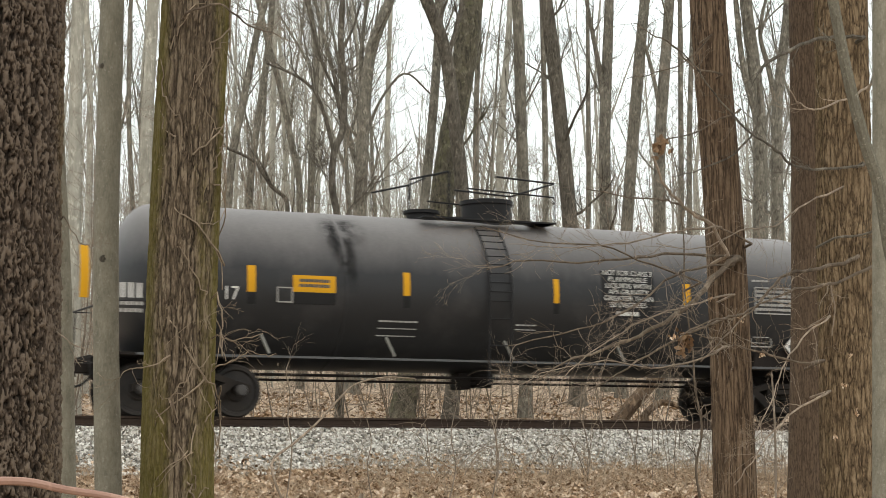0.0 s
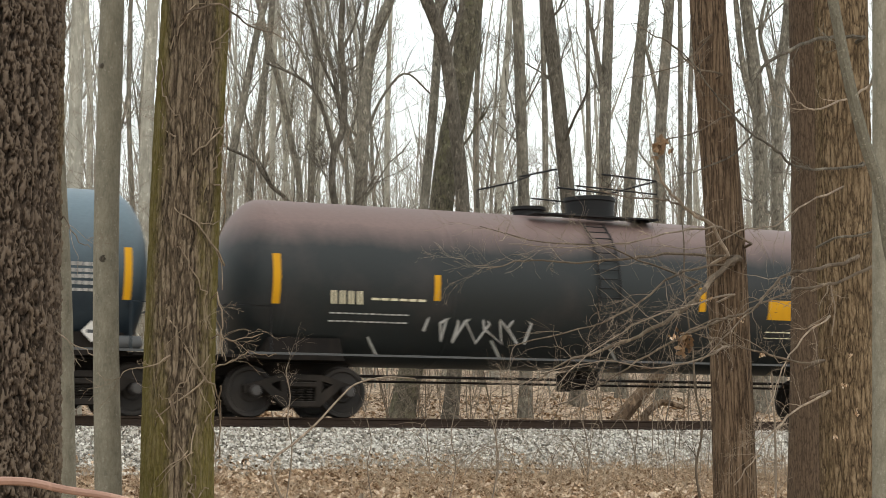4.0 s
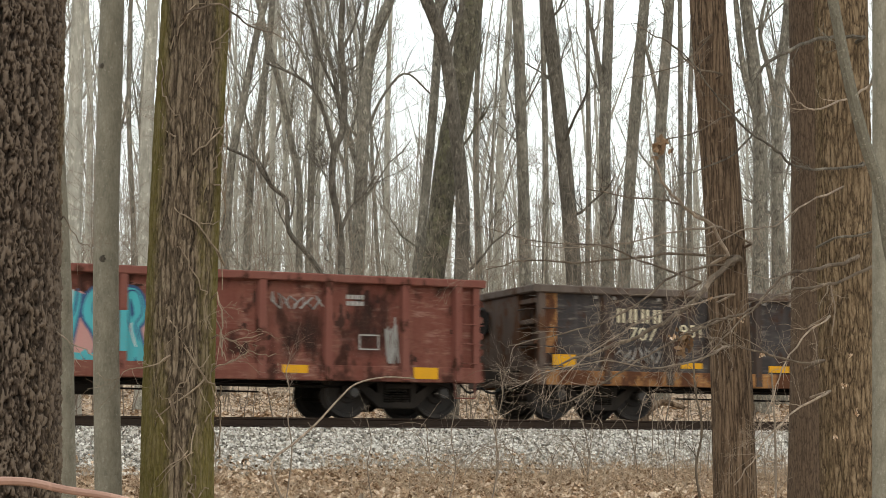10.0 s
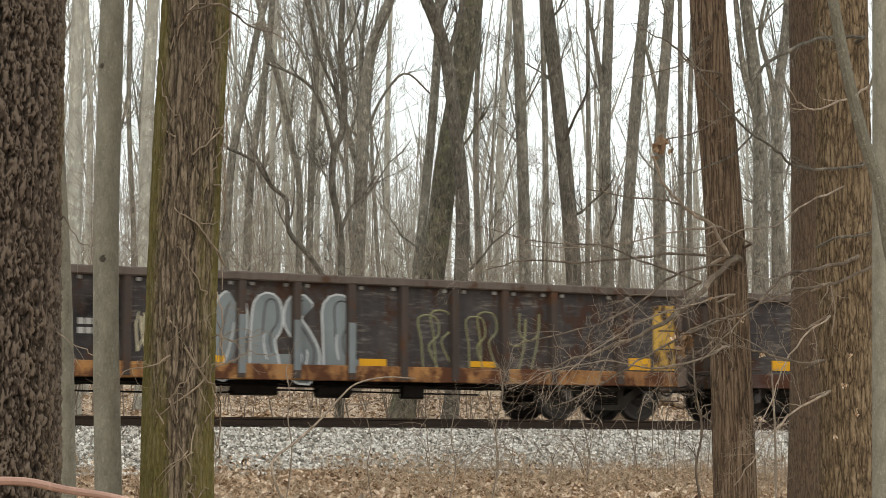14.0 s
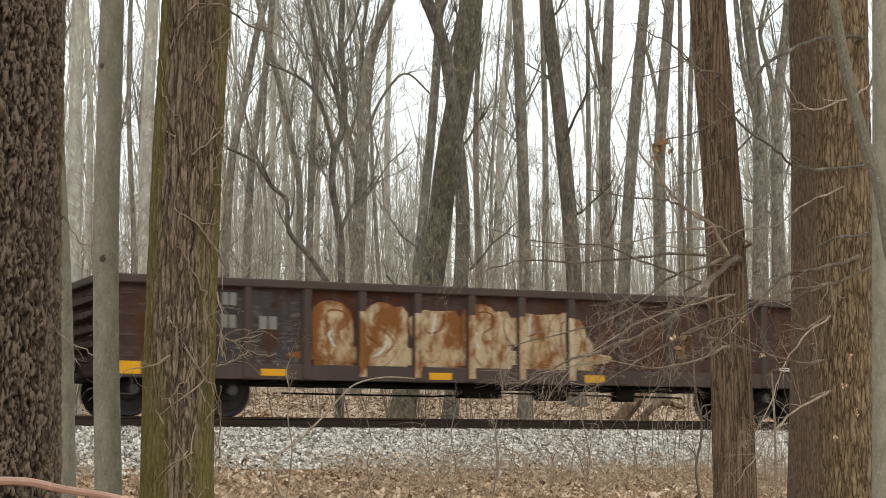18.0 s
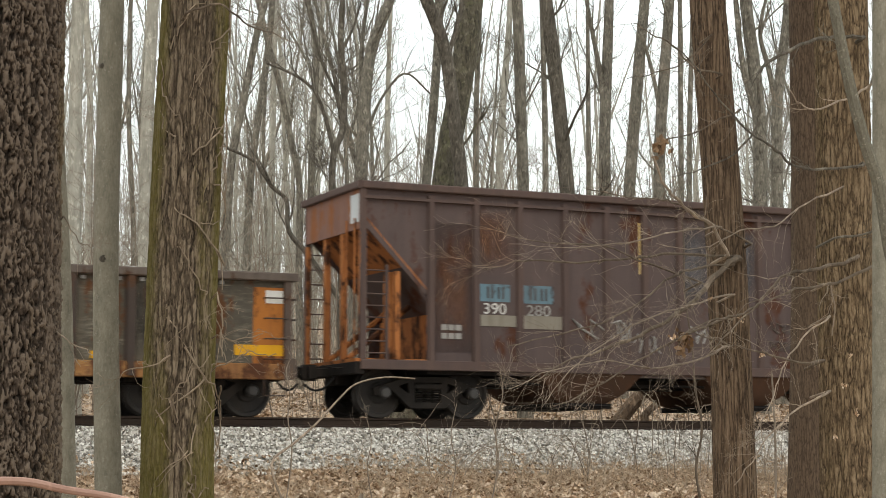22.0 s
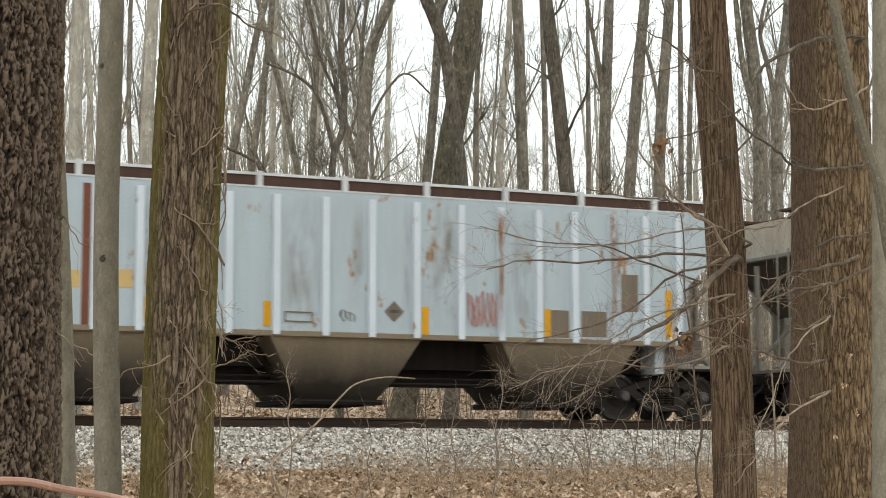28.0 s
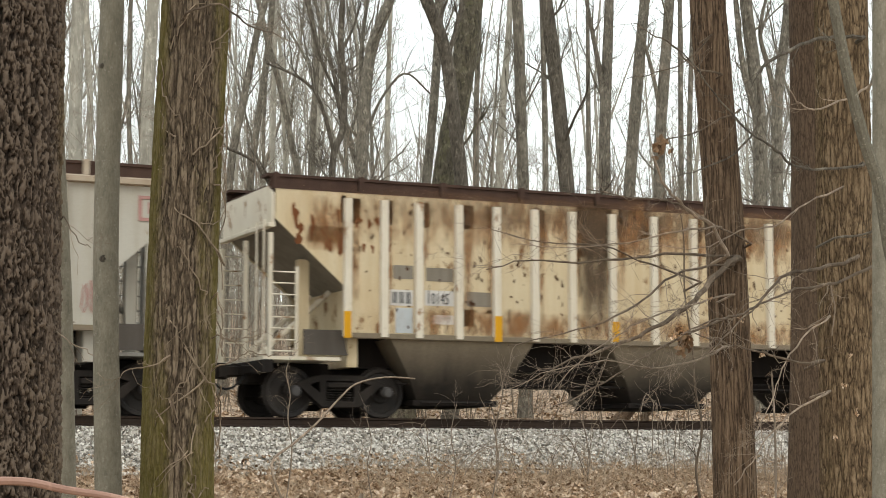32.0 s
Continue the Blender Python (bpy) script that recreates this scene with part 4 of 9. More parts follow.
def covered_hopper(label, u0, u1, body, rib_mat, roof_mat, under_mat, cage, slope_mat, stakes, base=1.46, eave=4.06, x_in=1.46, rib_w=0.13, skirt=None, wide_chord=True, walk_mat=None):
    walk_mat = walk_mat or ROOF_RUST
    car, half = start_car("covered_hopper_car", label, u0, u1)
    xi = half - x_in
    z_sl = base + 0.85
    # side sheets: a hexagon whose lower corners are cut back under the slope sheets
    for s in (-1, 1):
        y = s * 1.46
        poly = [(-xi, base), (xi, base), (xi, z_sl), (half - 0.1, eave - 0.55), (half - 0.1, eave), (-half + 0.1, eave), (-half + 0.1, eave - 0.55), (-xi, z_sl)]
        part("side_sheet", Build().side(poly, min(y, y - s * 0.02), max(y, y - s * 0.02)), body, car)
        for q in stakes:
            x = -half + q
            pts = [(x - rib_w / 2, 1.458), (x - rib_w * 0.42, 1.55), (x + rib_w * 0.42, 1.55), (x + rib_w / 2, 1.458)]
            part("side_post", Build().sweep([(a, s * c) for a, c in pts][::s], 2, base - 0.02, eave - 0.12), rib_mat, car)
        part("side_sill", Build().box(-xi, xi, min(s * 1.44, s * 1.53), max(s * 1.44, s * 1.53), base - 0.05, base + 0.05, 0.01), under_mat if skirt is None else skirt, car)
        if wide_chord:
            part("roof_chord", Build().sweep([(s * 1.44, eave - 0.13), (s * 1.58, eave - 0.11), (s * 1.58, eave - 0.02), (s * 1.44, eave + 0.02)][::s], 0, -half + 0.05, half - 0.05), roof_mat, car)
    roof = [(-1.47, eave - 0.01), (-1.47, eave + 0.02), (-0.9, eave + 0.10), (0.9, eave + 0.10), (1.47, eave + 0.02), (1.47, eave - 0.01)]
    part("roof", Build().sweep([(a, b) for a, b in roof], 0, -half + 0.06, half - 0.06), roof_mat, car)
    # hatch coaming and running boards on the roof
    part("roof_hatch", Build().box(-half + 0.5, half - 0.5, -0.8, 0.8, eave + 0.08, eave + 0.22, 0.03), walk_mat, car, "long trough hatch")
    for s in (-1, 1):
        part("running_board", Build().box(-half, half, min(s * 0.92, s * 1.30), max(s * 0.92, s * 1.30), eave + 0.235, eave + 0.285), roof_mat if rib_w == 0.15 else walk_mat, car)
        part("board_fascia", Build().box(-half + 0.05, half - 0.05, min(s * 1.24, s * 1.27), max(s * 1.24, s * 1.27), eave + 0.05, eave + 0.235), walk_mat, car)
        for i in range(11):
            x = -half + 0.15 + i * (2 * half - 0.3) / 10
            part("board_support", Build().box(x - 0.05, x + 0.05, min(s * 1.28, s * 1.38), max(s * 1.28, s * 1.38), eave - 0.01, eave + 0.30), roof_mat, car)
    part("centre_sill", Build().box(-half - 0.02, half + 0.02, -0.32, 0.32, 0.62, 1.0, 0.02), UNDER, car)
    # added dark sheet that stands in for the shade between the bays
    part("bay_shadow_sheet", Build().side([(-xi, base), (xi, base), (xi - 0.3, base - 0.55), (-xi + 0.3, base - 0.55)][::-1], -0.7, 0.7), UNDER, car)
    part("brake_pipe", Build().path([(-half + 2.6, -1.1, 0.62), (half - 2.6, -1.1, 0.62)], 0.025, 6).path([(-half + 2.6, -0.9, 0.75), (half - 2.6, -0.9, 0.72)], 0.02, 6), UNDER, car)
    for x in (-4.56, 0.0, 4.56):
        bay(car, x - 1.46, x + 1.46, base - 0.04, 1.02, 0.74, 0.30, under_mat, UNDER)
    for s in (-1, 1):
        end_cage(car, half, s, body, cage, slope_mat, x_in, z_sl, eave - 0.5, 3, cage)
        e = s * (half - 0.04)
        part("end_panel", Build().sweep([(-1.44, eave - 0.62), (1.44, eave - 0.62), (1.44, eave - 0.1), (1.2, eave + 0.06), (-1.2, eave + 0.06), (-1.44, eave - 0.1)], 0, min(e, e - s * 0.05), max(e, e - s * 0.05)), rib_mat, car)
        part("end_sill_beam", Build().box(min(e - s * 0.06, e + s * 0.06), max(e - s * 0.06, e + s * 0.06), -1.46, 1.46, eave - 0.70, eave - 0.62, 0.01), cage, car)
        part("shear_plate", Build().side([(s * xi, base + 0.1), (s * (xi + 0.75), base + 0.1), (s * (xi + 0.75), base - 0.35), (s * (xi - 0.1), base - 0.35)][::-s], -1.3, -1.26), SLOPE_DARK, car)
    gear(car, half)
    return car, half


def open_hopper(label, u0, u1, body, rib_mat, end_mat, stakes, base=1.0, top=4.27, x_in=1.4):
    car, half = start_car("open_hopper_car", label, u0, u1)
    xi = half - x_in
    for s in (-1, 1):
        y = s * 1.42
        poly = [(-xi, base), (xi, base), (xi, base + 1.15), (half - 0.05, top - 0.75), (half - 0.05, top), (-half + 0.05, top), (-half + 0.05, top - 0.75), (-xi, base + 1.15)]
        part("side_sheet", Build().side(poly, min(y, y - s * 0.02), max(y, y - s * 0.02)), body, car)
        for q in stakes:
            x = -half + q
            pts = [(x - 0.08, 1.418), (x - 0.05, 1.50), (x + 0.05, 1.50), (x + 0.08, 1.418)]
            part("side_stake", Build().sweep([(a, s * c) for a, c in pts][::s], 2, base, top - 0.18), rib_mat, car)
        part("top_chord", Build().box(-half, half, min(s * 1.38, s * 1.53), max(s * 1.38, s * 1.53), top - 0.12, top + 0.02, 0.02), rib_mat, car)
        part("belt_rail", Build().box(-half + 0.05, half - 0.05, min(s * 1.42, s * 1.50), max(s * 1.42, s * 1.50), top - 0.30, top - 0.25), rib_mat, car)
        part("side_sill", Build().box(-half, half, min(s * 1.38, s * 1.5), max(s * 1.38, s * 1.5), base - 0.14, base + 0.04, 0.012), rib_mat, car)
        e = s * half
        part("end_wall", Build().box(min(e, e - s * 0.05), max(e, e - s * 0.05), -1.40, 1.40, top - 0.85, top), END_FADED if s < 0 else end_mat, car)
        part("paint_patch", Build().box(min(e + s * 0.004, e - s * 0.01), max(e + s * 0.004, e - s * 0.01), -1.36, -0.95, top - 0.72, top - 0.2), ROOF_BLUE, car, "pale patch of old paint")
        part("end_chord", Build().box(min(e - s * 0.1, e + s * 0.08), max(e - s * 0.1, e + s * 0.08), -1.5, 1.5, top - 0.12, top + 0.02, 0.02), rib_mat, car)
        part("corner_post", Build().box(min(e, e - s * 0.1), max(e, e - s * 0.1), -1.49, -1.39, base, top - 0.1).box(min(e, e - s * 0.1), max(e, e - s * 0.1), 1.39, 1.49, base, top - 0.1), rib_mat, car)
        part("inner_post", Build().box(min(e - s * 0.7, e - s * 0.8), max(e - s * 0.7, e - s * 0.8), -1.40, -1.30, base, top - 1.6).box(min(e - s * 0.02, e - s * 0.12), max(e - s * 0.02, e - s * 0.12), -0.5, -0.38, base, top - 0.8).box(min(e - s * 0.02, e - s * 0.12), max(e - s * 0.02, e - s * 0.12), 0.38, 0.5, base, top - 0.8), end_mat, car)
        end_cage(car, half, s, end_mat, rib_mat if s > 0 else end_mat, end_mat, x_in, base + 1.15, top - 0.6, 2, rib_mat)
    part("floor_slope", Build().side([(-half + 0.3, top - 0.6), (-xi, base + 1.1), (-xi + 1.5, 0.9), (xi - 1.5, 0.9), (xi, base + 1.1), (half - 0.3, top - 0.6), (half - 0.35, top - 0.62), (xi, base + 1.0), (xi - 1.5, 0.8), (-xi + 1.5, 0.8), (-xi, base + 1.0), (-half + 0.35, top - 0.62)][::-1], -1.39, 1.39), body, car)
    part("centre_sill", Build().box(-half - 0.02, half + 0.02, -0.32, 0.32, 0.62, 0.95, 0.02), UNDER, car)
    part("underframe", Build().box(-xi, xi, -1.3, 1.3, 0.80, 0.92).path([(-half + 2.6, -1.1, 0.66), (half - 2.6, -1.1, 0.66)], 0.03, 6), UNDER, car)
    for x in (-3.4, 0.25, 3.8):
        bay(car, x - 1.15, x + 1.15, base - 0.1, 0.8, 0.5, 0.28, RUST_DARK, UNDER)
    gear(car, half)
    return car, half


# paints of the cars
# black and blue crowns: dusty film plus skylight, both held in the colour
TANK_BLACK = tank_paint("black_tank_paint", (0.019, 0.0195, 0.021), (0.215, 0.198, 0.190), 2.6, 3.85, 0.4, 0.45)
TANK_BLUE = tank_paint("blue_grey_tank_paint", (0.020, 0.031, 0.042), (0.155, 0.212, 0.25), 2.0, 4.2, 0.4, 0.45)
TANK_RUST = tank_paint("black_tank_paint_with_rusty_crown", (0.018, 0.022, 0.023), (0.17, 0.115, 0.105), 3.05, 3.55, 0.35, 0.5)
TRIM_BLACK = plain("black_trim", (0.02, 0.02, 0.021), 0.55)
STEEL_GREY = plain("dusty_grey_steel", (0.095, 0.098, 0.10), 0.55)
TRIM_BLUE = plain("blue_black_trim", (0.030, 0.040, 0.048), 0.55)
RUST_DARK = paint("dark_rusty_steel", (0.06, 0.035, 0.024), (0.11, 0.05, 0.025), 0.6, rough=0.85)
GON_DARK = paint("charcoal_gondola_paint", (0.032, 0.029, 0.030), (0.082, 0.068, 0.060), 0.6, (0.066, 0.037, 0.026), 0.33, 0.6, scuff=(0.165, 0.145, 0.125))
GON_RIB = paint("charcoal_brown_paint", (0.044, 0.035, 0.031), (0.085, 0.062, 0.05), 0.6, (0.10, 0.052, 0.03), 0.3, 0.75)
GON_CHORD = paint("dusty_brown_steel", (0.085, 0.066, 0.056), (0.15, 0.125, 0.105), 0.6, (0.09, 0.05, 0.03), 0.25, 0.8)
SILL_YELLOW = paint("faded_yellow_sill", (0.46, 0.33, 0.12), (0.25, 0.14, 0.06), 0.8, (0.13, 0.06, 0.03), 0.52, 0.75, spot=3.4, scuff=(0.55, 0.44, 0.24))
SILL_RUST = paint("rusty_yellow_sill", (0.31, 0.155, 0.055), (0.15, 0.07, 0.035), 0.9, (0.105, 0.045, 0.024), 0.62, 0.8, spot=3.4, scuff=(0.40, 0.25, 0.10))
END_YELLOW = paint("chipped_yellow_end_paint", (0.50, 0.31, 0.06), (0.34, 0.20, 0.06), 0.7, (0.070, 0.042, 0.03), 0.50, 0.7, spot=4.2)
END_DARK = paint("rusty_dark_end", (0.075, 0.055, 0.046), (0.13, 0.10, 0.08), 0.7, (0.11, 0.055, 0.03), 0.4, 0.8)
RED_BODY = paint("oxide_red_gondola_paint", (0.125, 0.040, 0.029), (0.20, 0.092, 0.066), 0.6, (0.060, 0.025, 0.018), 0.42, 0.7, spot=2.2, scuff=(0.27, 0.165, 0.13))
RED_RIB = paint("oxide_red_stake_paint", (0.155, 0.055, 0.042), (0.19, 0.09, 0.07), 0.5, (0.07, 0.03, 0.02), 0.25, 0.75)
BROWN_BODY = paint("dark_brown_gondola_paint", (0.048, 0.028, 0.024), (0.080, 0.05, 0.042), 0.7, (0.08, 0.034, 0.02), 0.42, 0.75, spot=2.2, scuff=(0.12, 0.085, 0.068))
BROWN_RIB = paint("dark_brown_stake_paint", (0.058, 0.043, 0.038), (0.085, 0.062, 0.052), 0.5, rough=0.8)
OLIVE_BODY = paint("grey_olive_gondola_paint", (0.062, 0.056, 0.046), (0.115, 0.095, 0.068), 0.7, (0.12, 0.055, 0.025), 0.26, 0.75, scuff=(0.19, 0.17, 0.13))
ORANGE_END = paint("orange_rust_end_paint", (0.36, 0.135, 0.03), (0.22, 0.085, 0.03), 0.7, (0.12, 0.05, 0.025), 0.4, 0.8)
HOP_BROWN = paint("faded_brown_hopper_paint", (0.080, 0.060, 0.057), (0.125, 0.09, 0.082), 0.6, (0.10, 0.042, 0.024), 0.2, 0.75, streak=2.5, spot=1.1)
END_FADED = paint("faded_red_brown_end", (0.16, 0.085, 0.066), (0.26, 0.15, 0.11), 0.8, (0.30, 0.12, 0.05), 0.4, 0.8)
HOP_RIB = paint("brown_hopper_rib_paint", (0.080, 0.058, 0.053), (0.125, 0.08, 0.065), 0.6, rough=0.75)
HOP_ORANGE = paint("orange_rust_steel", (0.40, 0.155, 0.05), (0.26, 0.095, 0.035), 0.7, (0.08, 0.035, 0.02), 0.45, 0.85)
GREY_BODY = paint("grey_hopper_paint", (0.42, 0.43, 0.39), (0.33, 0.30, 0.23), 0.6, (0.30, 0.20, 0.11), 0.05, 0.6, spot=1.6)
GREY_RIB = paint("grey_post_paint", (0.44, 0.45, 0.42), (0.33, 0.29, 0.21), 0.6, rough=0.6)
BEIGE_BODY = paint("beige_grey_hopper_paint", (0.45, 0.437, 0.385), (0.35, 0.315, 0.245), 0.6, (0.30, 0.22, 0.13), 0.06, 0.6, spot=1.6, shift=4)
BEIGE_RIB = paint("beige_grey_post_paint", (0.43, 0.415, 0.355), (0.26, 0.21, 0.15), 0.9, rough=0.6)
BLUE_BODY = paint("pale_blue_hopper_paint", (0.385, 0.465, 0.52), (0.33, 0.37, 0.38), 0.5, (0.36, 0.22, 0.10), 0.02, 0.6, spot=2.0, shift=7)
BLUE_RIB = paint("pale_blue_post_paint", (0.55, 0.63, 0.70), (0.42, 0.45, 0.47), 0.4, (0.40, 0.24, 0.10), 0.0, 0.6)
CREAM_BODY = paint("cream_hopper_paint_with_rust", (0.60, 0.52, 0.36), (0.46, 0.34, 0.19), 0.7, (0.24, 0.12, 0.05), 0.08, 0.65, spot=2.2, shift=2)
CREAM_RIB = paint("cream_post_paint", (0.66, 0.62, 0.52), (0.48, 0.40, 0.28), 0.5, (0.30, 0.15, 0.06), 0.12, 0.65)
ROOF_TAN = paint("dusty_tan_roof", (0.42, 0.36, 0.28), (0.25, 0.18, 0.12), 0.7, (0.16, 0.08, 0.04), 0.25, 0.8)
ROOF_RUST = paint("rusty_roof", (0.055, 0.034, 0.027), (0.10, 0.062, 0.046), 0.6, rough=0.85)
ROOF_BLUE = paint("pale_roof", (0.55, 0.58, 0.60), (0.38, 0.38, 0.37), 0.6, rough=0.7)
# darkens downward: shade on the inward curve of the bay, put into colour
BAY_GREY = tank_paint("grey_bay_shaded_low", (0.018, 0.014, 0.011), (0.20, 0.163, 0.112), 0.58, 1.45, 0.6, 0.8)
CAGE_GREY = paint("grimy_grey_cage", (0.24, 0.24, 0.22), (0.10, 0.085, 0.066), 0.8, rough=0.75)
# slope sheet greys carry the shade of the undersides in their colour
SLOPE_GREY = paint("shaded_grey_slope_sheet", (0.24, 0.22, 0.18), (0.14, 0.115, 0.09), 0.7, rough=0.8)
SLOPE_DARK = paint("dark_shaded_slope_sheet", (0.10, 0.09, 0.078), (0.06, 0.05, 0.042), 0.7, rough=0.8)


COVERED = (1.47, 2.18, 2.87, 3.68, 4.46, 5.26, 6.06, 6.94, 7.87, 8.77, 9.65, 10.55, 11.38, 12.17, 12.94, 13.78, 14.50, 15.24)

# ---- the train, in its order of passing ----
tank_1, h_t1, fl_1 = tank_car("black tank car with a dusty crown, paled by painted skylight, and yellow reflectors", -113.35, -97.94, TANK_BLACK, TRIM_BLACK, zc=2.36, r=1.475, dome_x=-0.1, rail_z=1.05)
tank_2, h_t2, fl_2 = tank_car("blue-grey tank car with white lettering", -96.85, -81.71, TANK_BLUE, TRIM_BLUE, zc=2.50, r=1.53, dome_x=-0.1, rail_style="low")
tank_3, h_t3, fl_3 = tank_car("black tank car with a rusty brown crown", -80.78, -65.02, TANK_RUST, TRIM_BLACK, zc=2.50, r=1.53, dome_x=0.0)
gon_1, h_g1 = gondola("charcoal gondola with a faded yellow sill and yellow end", -63.87, -47.59, GON_DARK, GON_RIB, GON_CHORD, SILL_YELLOW, END_DARK, (1.43, 2.73, 3.80, 4.86, 5.92, 6.97, 7.99, 9.01, 10.05, 11.04, 12.05, 13.40, 14.76), load=150, seed=11)
gon_2, h_g2 = gondola("oxide red gondola with a turquoise graffiti piece", -46.46, -30.36, RED_BODY, RED_RIB, RED_RIB, RED_BODY, RED_BODY, (1.45, 2.90, 4.27, 5.55, 6.84, 8.09, 9.35, 10.60, 11.85, 13.10, 14.60, 15.66), top=2.55, end_style="rib", load=220, seed=12)
gon_3, h_g3 = gondola("charcoal gondola with a rusty orange sill and scrap load", -29.12, -13.03, GON_DARK, GON_RIB, GON_CHORD, SILL_RUST, END_DARK, load=170, seed=13)
gon_4, h_g4 = gondola("charcoal gondola with silver graffiti and a chipped yellow end", -11.75, 4.21, GON_DARK, GON_RIB, GON_CHORD, SILL_RUST, END_DARK, load=60, seed=14)
gon_5, h_g5 = gondola("charcoal gondola with white and orange graffiti at one end", 5.50, 21.49, GON_DARK, GON_RIB, GON_CHORD, BROWN_BODY, END_DARK, load=0, seed=15)
gon_6, h_g6 = gondola("dark brown gondola with a rust-streaked white panel", 22.77, 38.73, BROWN_BODY, BROWN_RIB, BROWN_RIB, BROWN_RIB, BROWN_BODY, (1.45, 2.56, 3.67, 4.73, 5.82, 6.90, 7.95, 9.00, 10.09, 11.18, 12.26, 13.35, 14.50), top=2.41, end_style="rib", seed=16)
gon_7, h_g7 = gondola("olive grey gondola with white graffiti and an orange end", 39.96, 56.00, OLIVE_BODY, GON_RIB, GON_CHORD, SILL_RUST, END_DARK, load=160, seed=17)
hop_1, h_h1 = open_hopper("brown open-top hopper with orange rusty end framing", 57.32, 73.62, HOP_BROWN, HOP_RIB, HOP_ORANGE, (1.40, 2.32, 3.23, 4.20, 5.10, 5.95, 6.75, 7.60, 8.60, 9.47, 10.30, 11.12, 12.10, 13.03, 13.99, 14.90))
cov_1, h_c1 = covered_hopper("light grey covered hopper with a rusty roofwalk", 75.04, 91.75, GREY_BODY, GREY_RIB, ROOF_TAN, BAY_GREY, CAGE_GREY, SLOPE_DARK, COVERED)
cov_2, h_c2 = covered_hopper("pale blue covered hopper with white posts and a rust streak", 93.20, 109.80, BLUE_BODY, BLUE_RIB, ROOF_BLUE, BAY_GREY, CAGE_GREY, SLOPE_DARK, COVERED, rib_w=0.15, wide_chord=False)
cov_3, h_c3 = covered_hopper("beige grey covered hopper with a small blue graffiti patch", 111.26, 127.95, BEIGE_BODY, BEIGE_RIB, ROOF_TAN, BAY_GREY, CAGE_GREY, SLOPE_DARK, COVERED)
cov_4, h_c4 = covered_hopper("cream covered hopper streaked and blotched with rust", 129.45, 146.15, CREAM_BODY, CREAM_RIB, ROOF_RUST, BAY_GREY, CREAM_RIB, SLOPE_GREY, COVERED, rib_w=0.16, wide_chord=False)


# ---- lettering, reflectors and graffiti on the cars ----
TURQUOISE = paint("turquoise_spray", (0.06, 0.36, 0.40), (0.10, 0.20, 0.22), 0.5, rough=0.7)
PINK_DULL = paint("faded_pink_spray", (0.42, 0.20, 0.19), (0.36, 0.26, 0.22), 0.6, rough=0.8)
SPRAY_DARK = paint("black_spray", (0.035, 0.035, 0.038), (0.09, 0.085, 0.08), 0.6, rough=0.8)
SPRAY_LIGHT = paint("white_spray", (0.50, 0.52, 0.52), (0.30, 0.31, 0.31), 0.6, rough=0.75)
SPRAY_CREAM = paint("cream_white_spray", (0.52, 0.50, 0.42), (0.30, 0.27, 0.20), 0.7, (0.14, 0.10, 0.07), 0.15, 0.75, spot=3)
SPRAY_PALE = paint("pale_blue_white_spray", (0.42, 0.48, 0.50), (0.26, 0.29, 0.30), 0.7, (0.10, 0.08, 0.07), 0.12, 0.75, spot=2)
SPRAY_ORANGE = paint("orange_spray", (0.48, 0.25, 0.07), (0.30, 0.15, 0.07), 0.6, rough=0.75)
SPRAY_OLIVE = paint("olive_yellow_spray", (0.24, 0.23, 0.11), (0.17, 0.17, 0.14), 0.7, rough=0.8)
SPRAY_BLUE = paint("blue_spray", (0.16, 0.33, 0.45), (0.10, 0.20, 0.30), 0.6, rough=0.7)
DULL_BLUE = paint("faded_blue_paint", (0.13, 0.22, 0.27), (0.10, 0.12, 0.13), 0.8, (0.08, 0.06, 0.055), 0.3, 0.75, spot=4.0)
RED_SPRAY = paint("red_spray", (0.34, 0.09, 0.08), (0.22, 0.08, 0.07), 0.5, rough=0.7)
SPRAY_NAVY = paint("navy_spray", (0.03, 0.07, 0.16), (0.08, 0.12, 0.18), 0.5, rough=0.7)
SILVER = paint("silver_spray", (0.20, 0.225, 0.23), (0.10, 0.11, 0.115), 0.8, rough=0.6, streak=2.0)
FADED_PANEL = paint("peeling_cream_paint", (0.46, 0.40, 0.28), (0.30, 0.17, 0.07), 0.9, (0.235, 0.098, 0.032), 0.60, 0.8, streak=9.0, spot=2.0)
RUST_STREAK = paint("raw_rust", (0.17, 0.065, 0.025), (0.09, 0.04, 0.02), 0.6, rough=0.9)
RUST_PANEL = paint("red_brown_rust", (0.15, 0.058, 0.036), (0.20, 0.10, 0.07), 0.6, rough=0.85)
YELLOW_FADED = paint("faded_yellow_paint", (0.52, 0.37, 0.14), (0.42, 0.34, 0.22), 0.6, rough=0.7)
BAY_DIRT = paint("brown_dirt_film", (0.14, 0.115, 0.09), (0.20, 0.17, 0.13), 0.7, rough=0.85)
GREY_CLEAN = paint("clean_grey_paint", (0.47, 0.52, 0.545), (0.42, 0.44, 0.44), 0.5, rough=0.6)


RUST_SCAB = paint("rust_scab", (0.085, 0.042, 0.022), (0.045, 0.024, 0.014), 0.6, rough=0.9)
STAIN_DARK_FLAT = paint("dark_scuff", (0.035, 0.018, 0.014), (0.07, 0.035, 0.028), 0.6, rough=0.9)
FAINT = paint("faint_stencil", (0.115, 0.098, 0.088), (0.07, 0.055, 0.048), 0.7, rough=0.85)
FADED_GREY = paint("faded_grey_spray", (0.20, 0.19, 0.175), (0.10, 0.085, 0.075), 0.8, rough=0.8)
STAIN_BLACK = stain("black_grime", (0.014, 0.013, 0.013), 1.6, 0.5, 0.9)
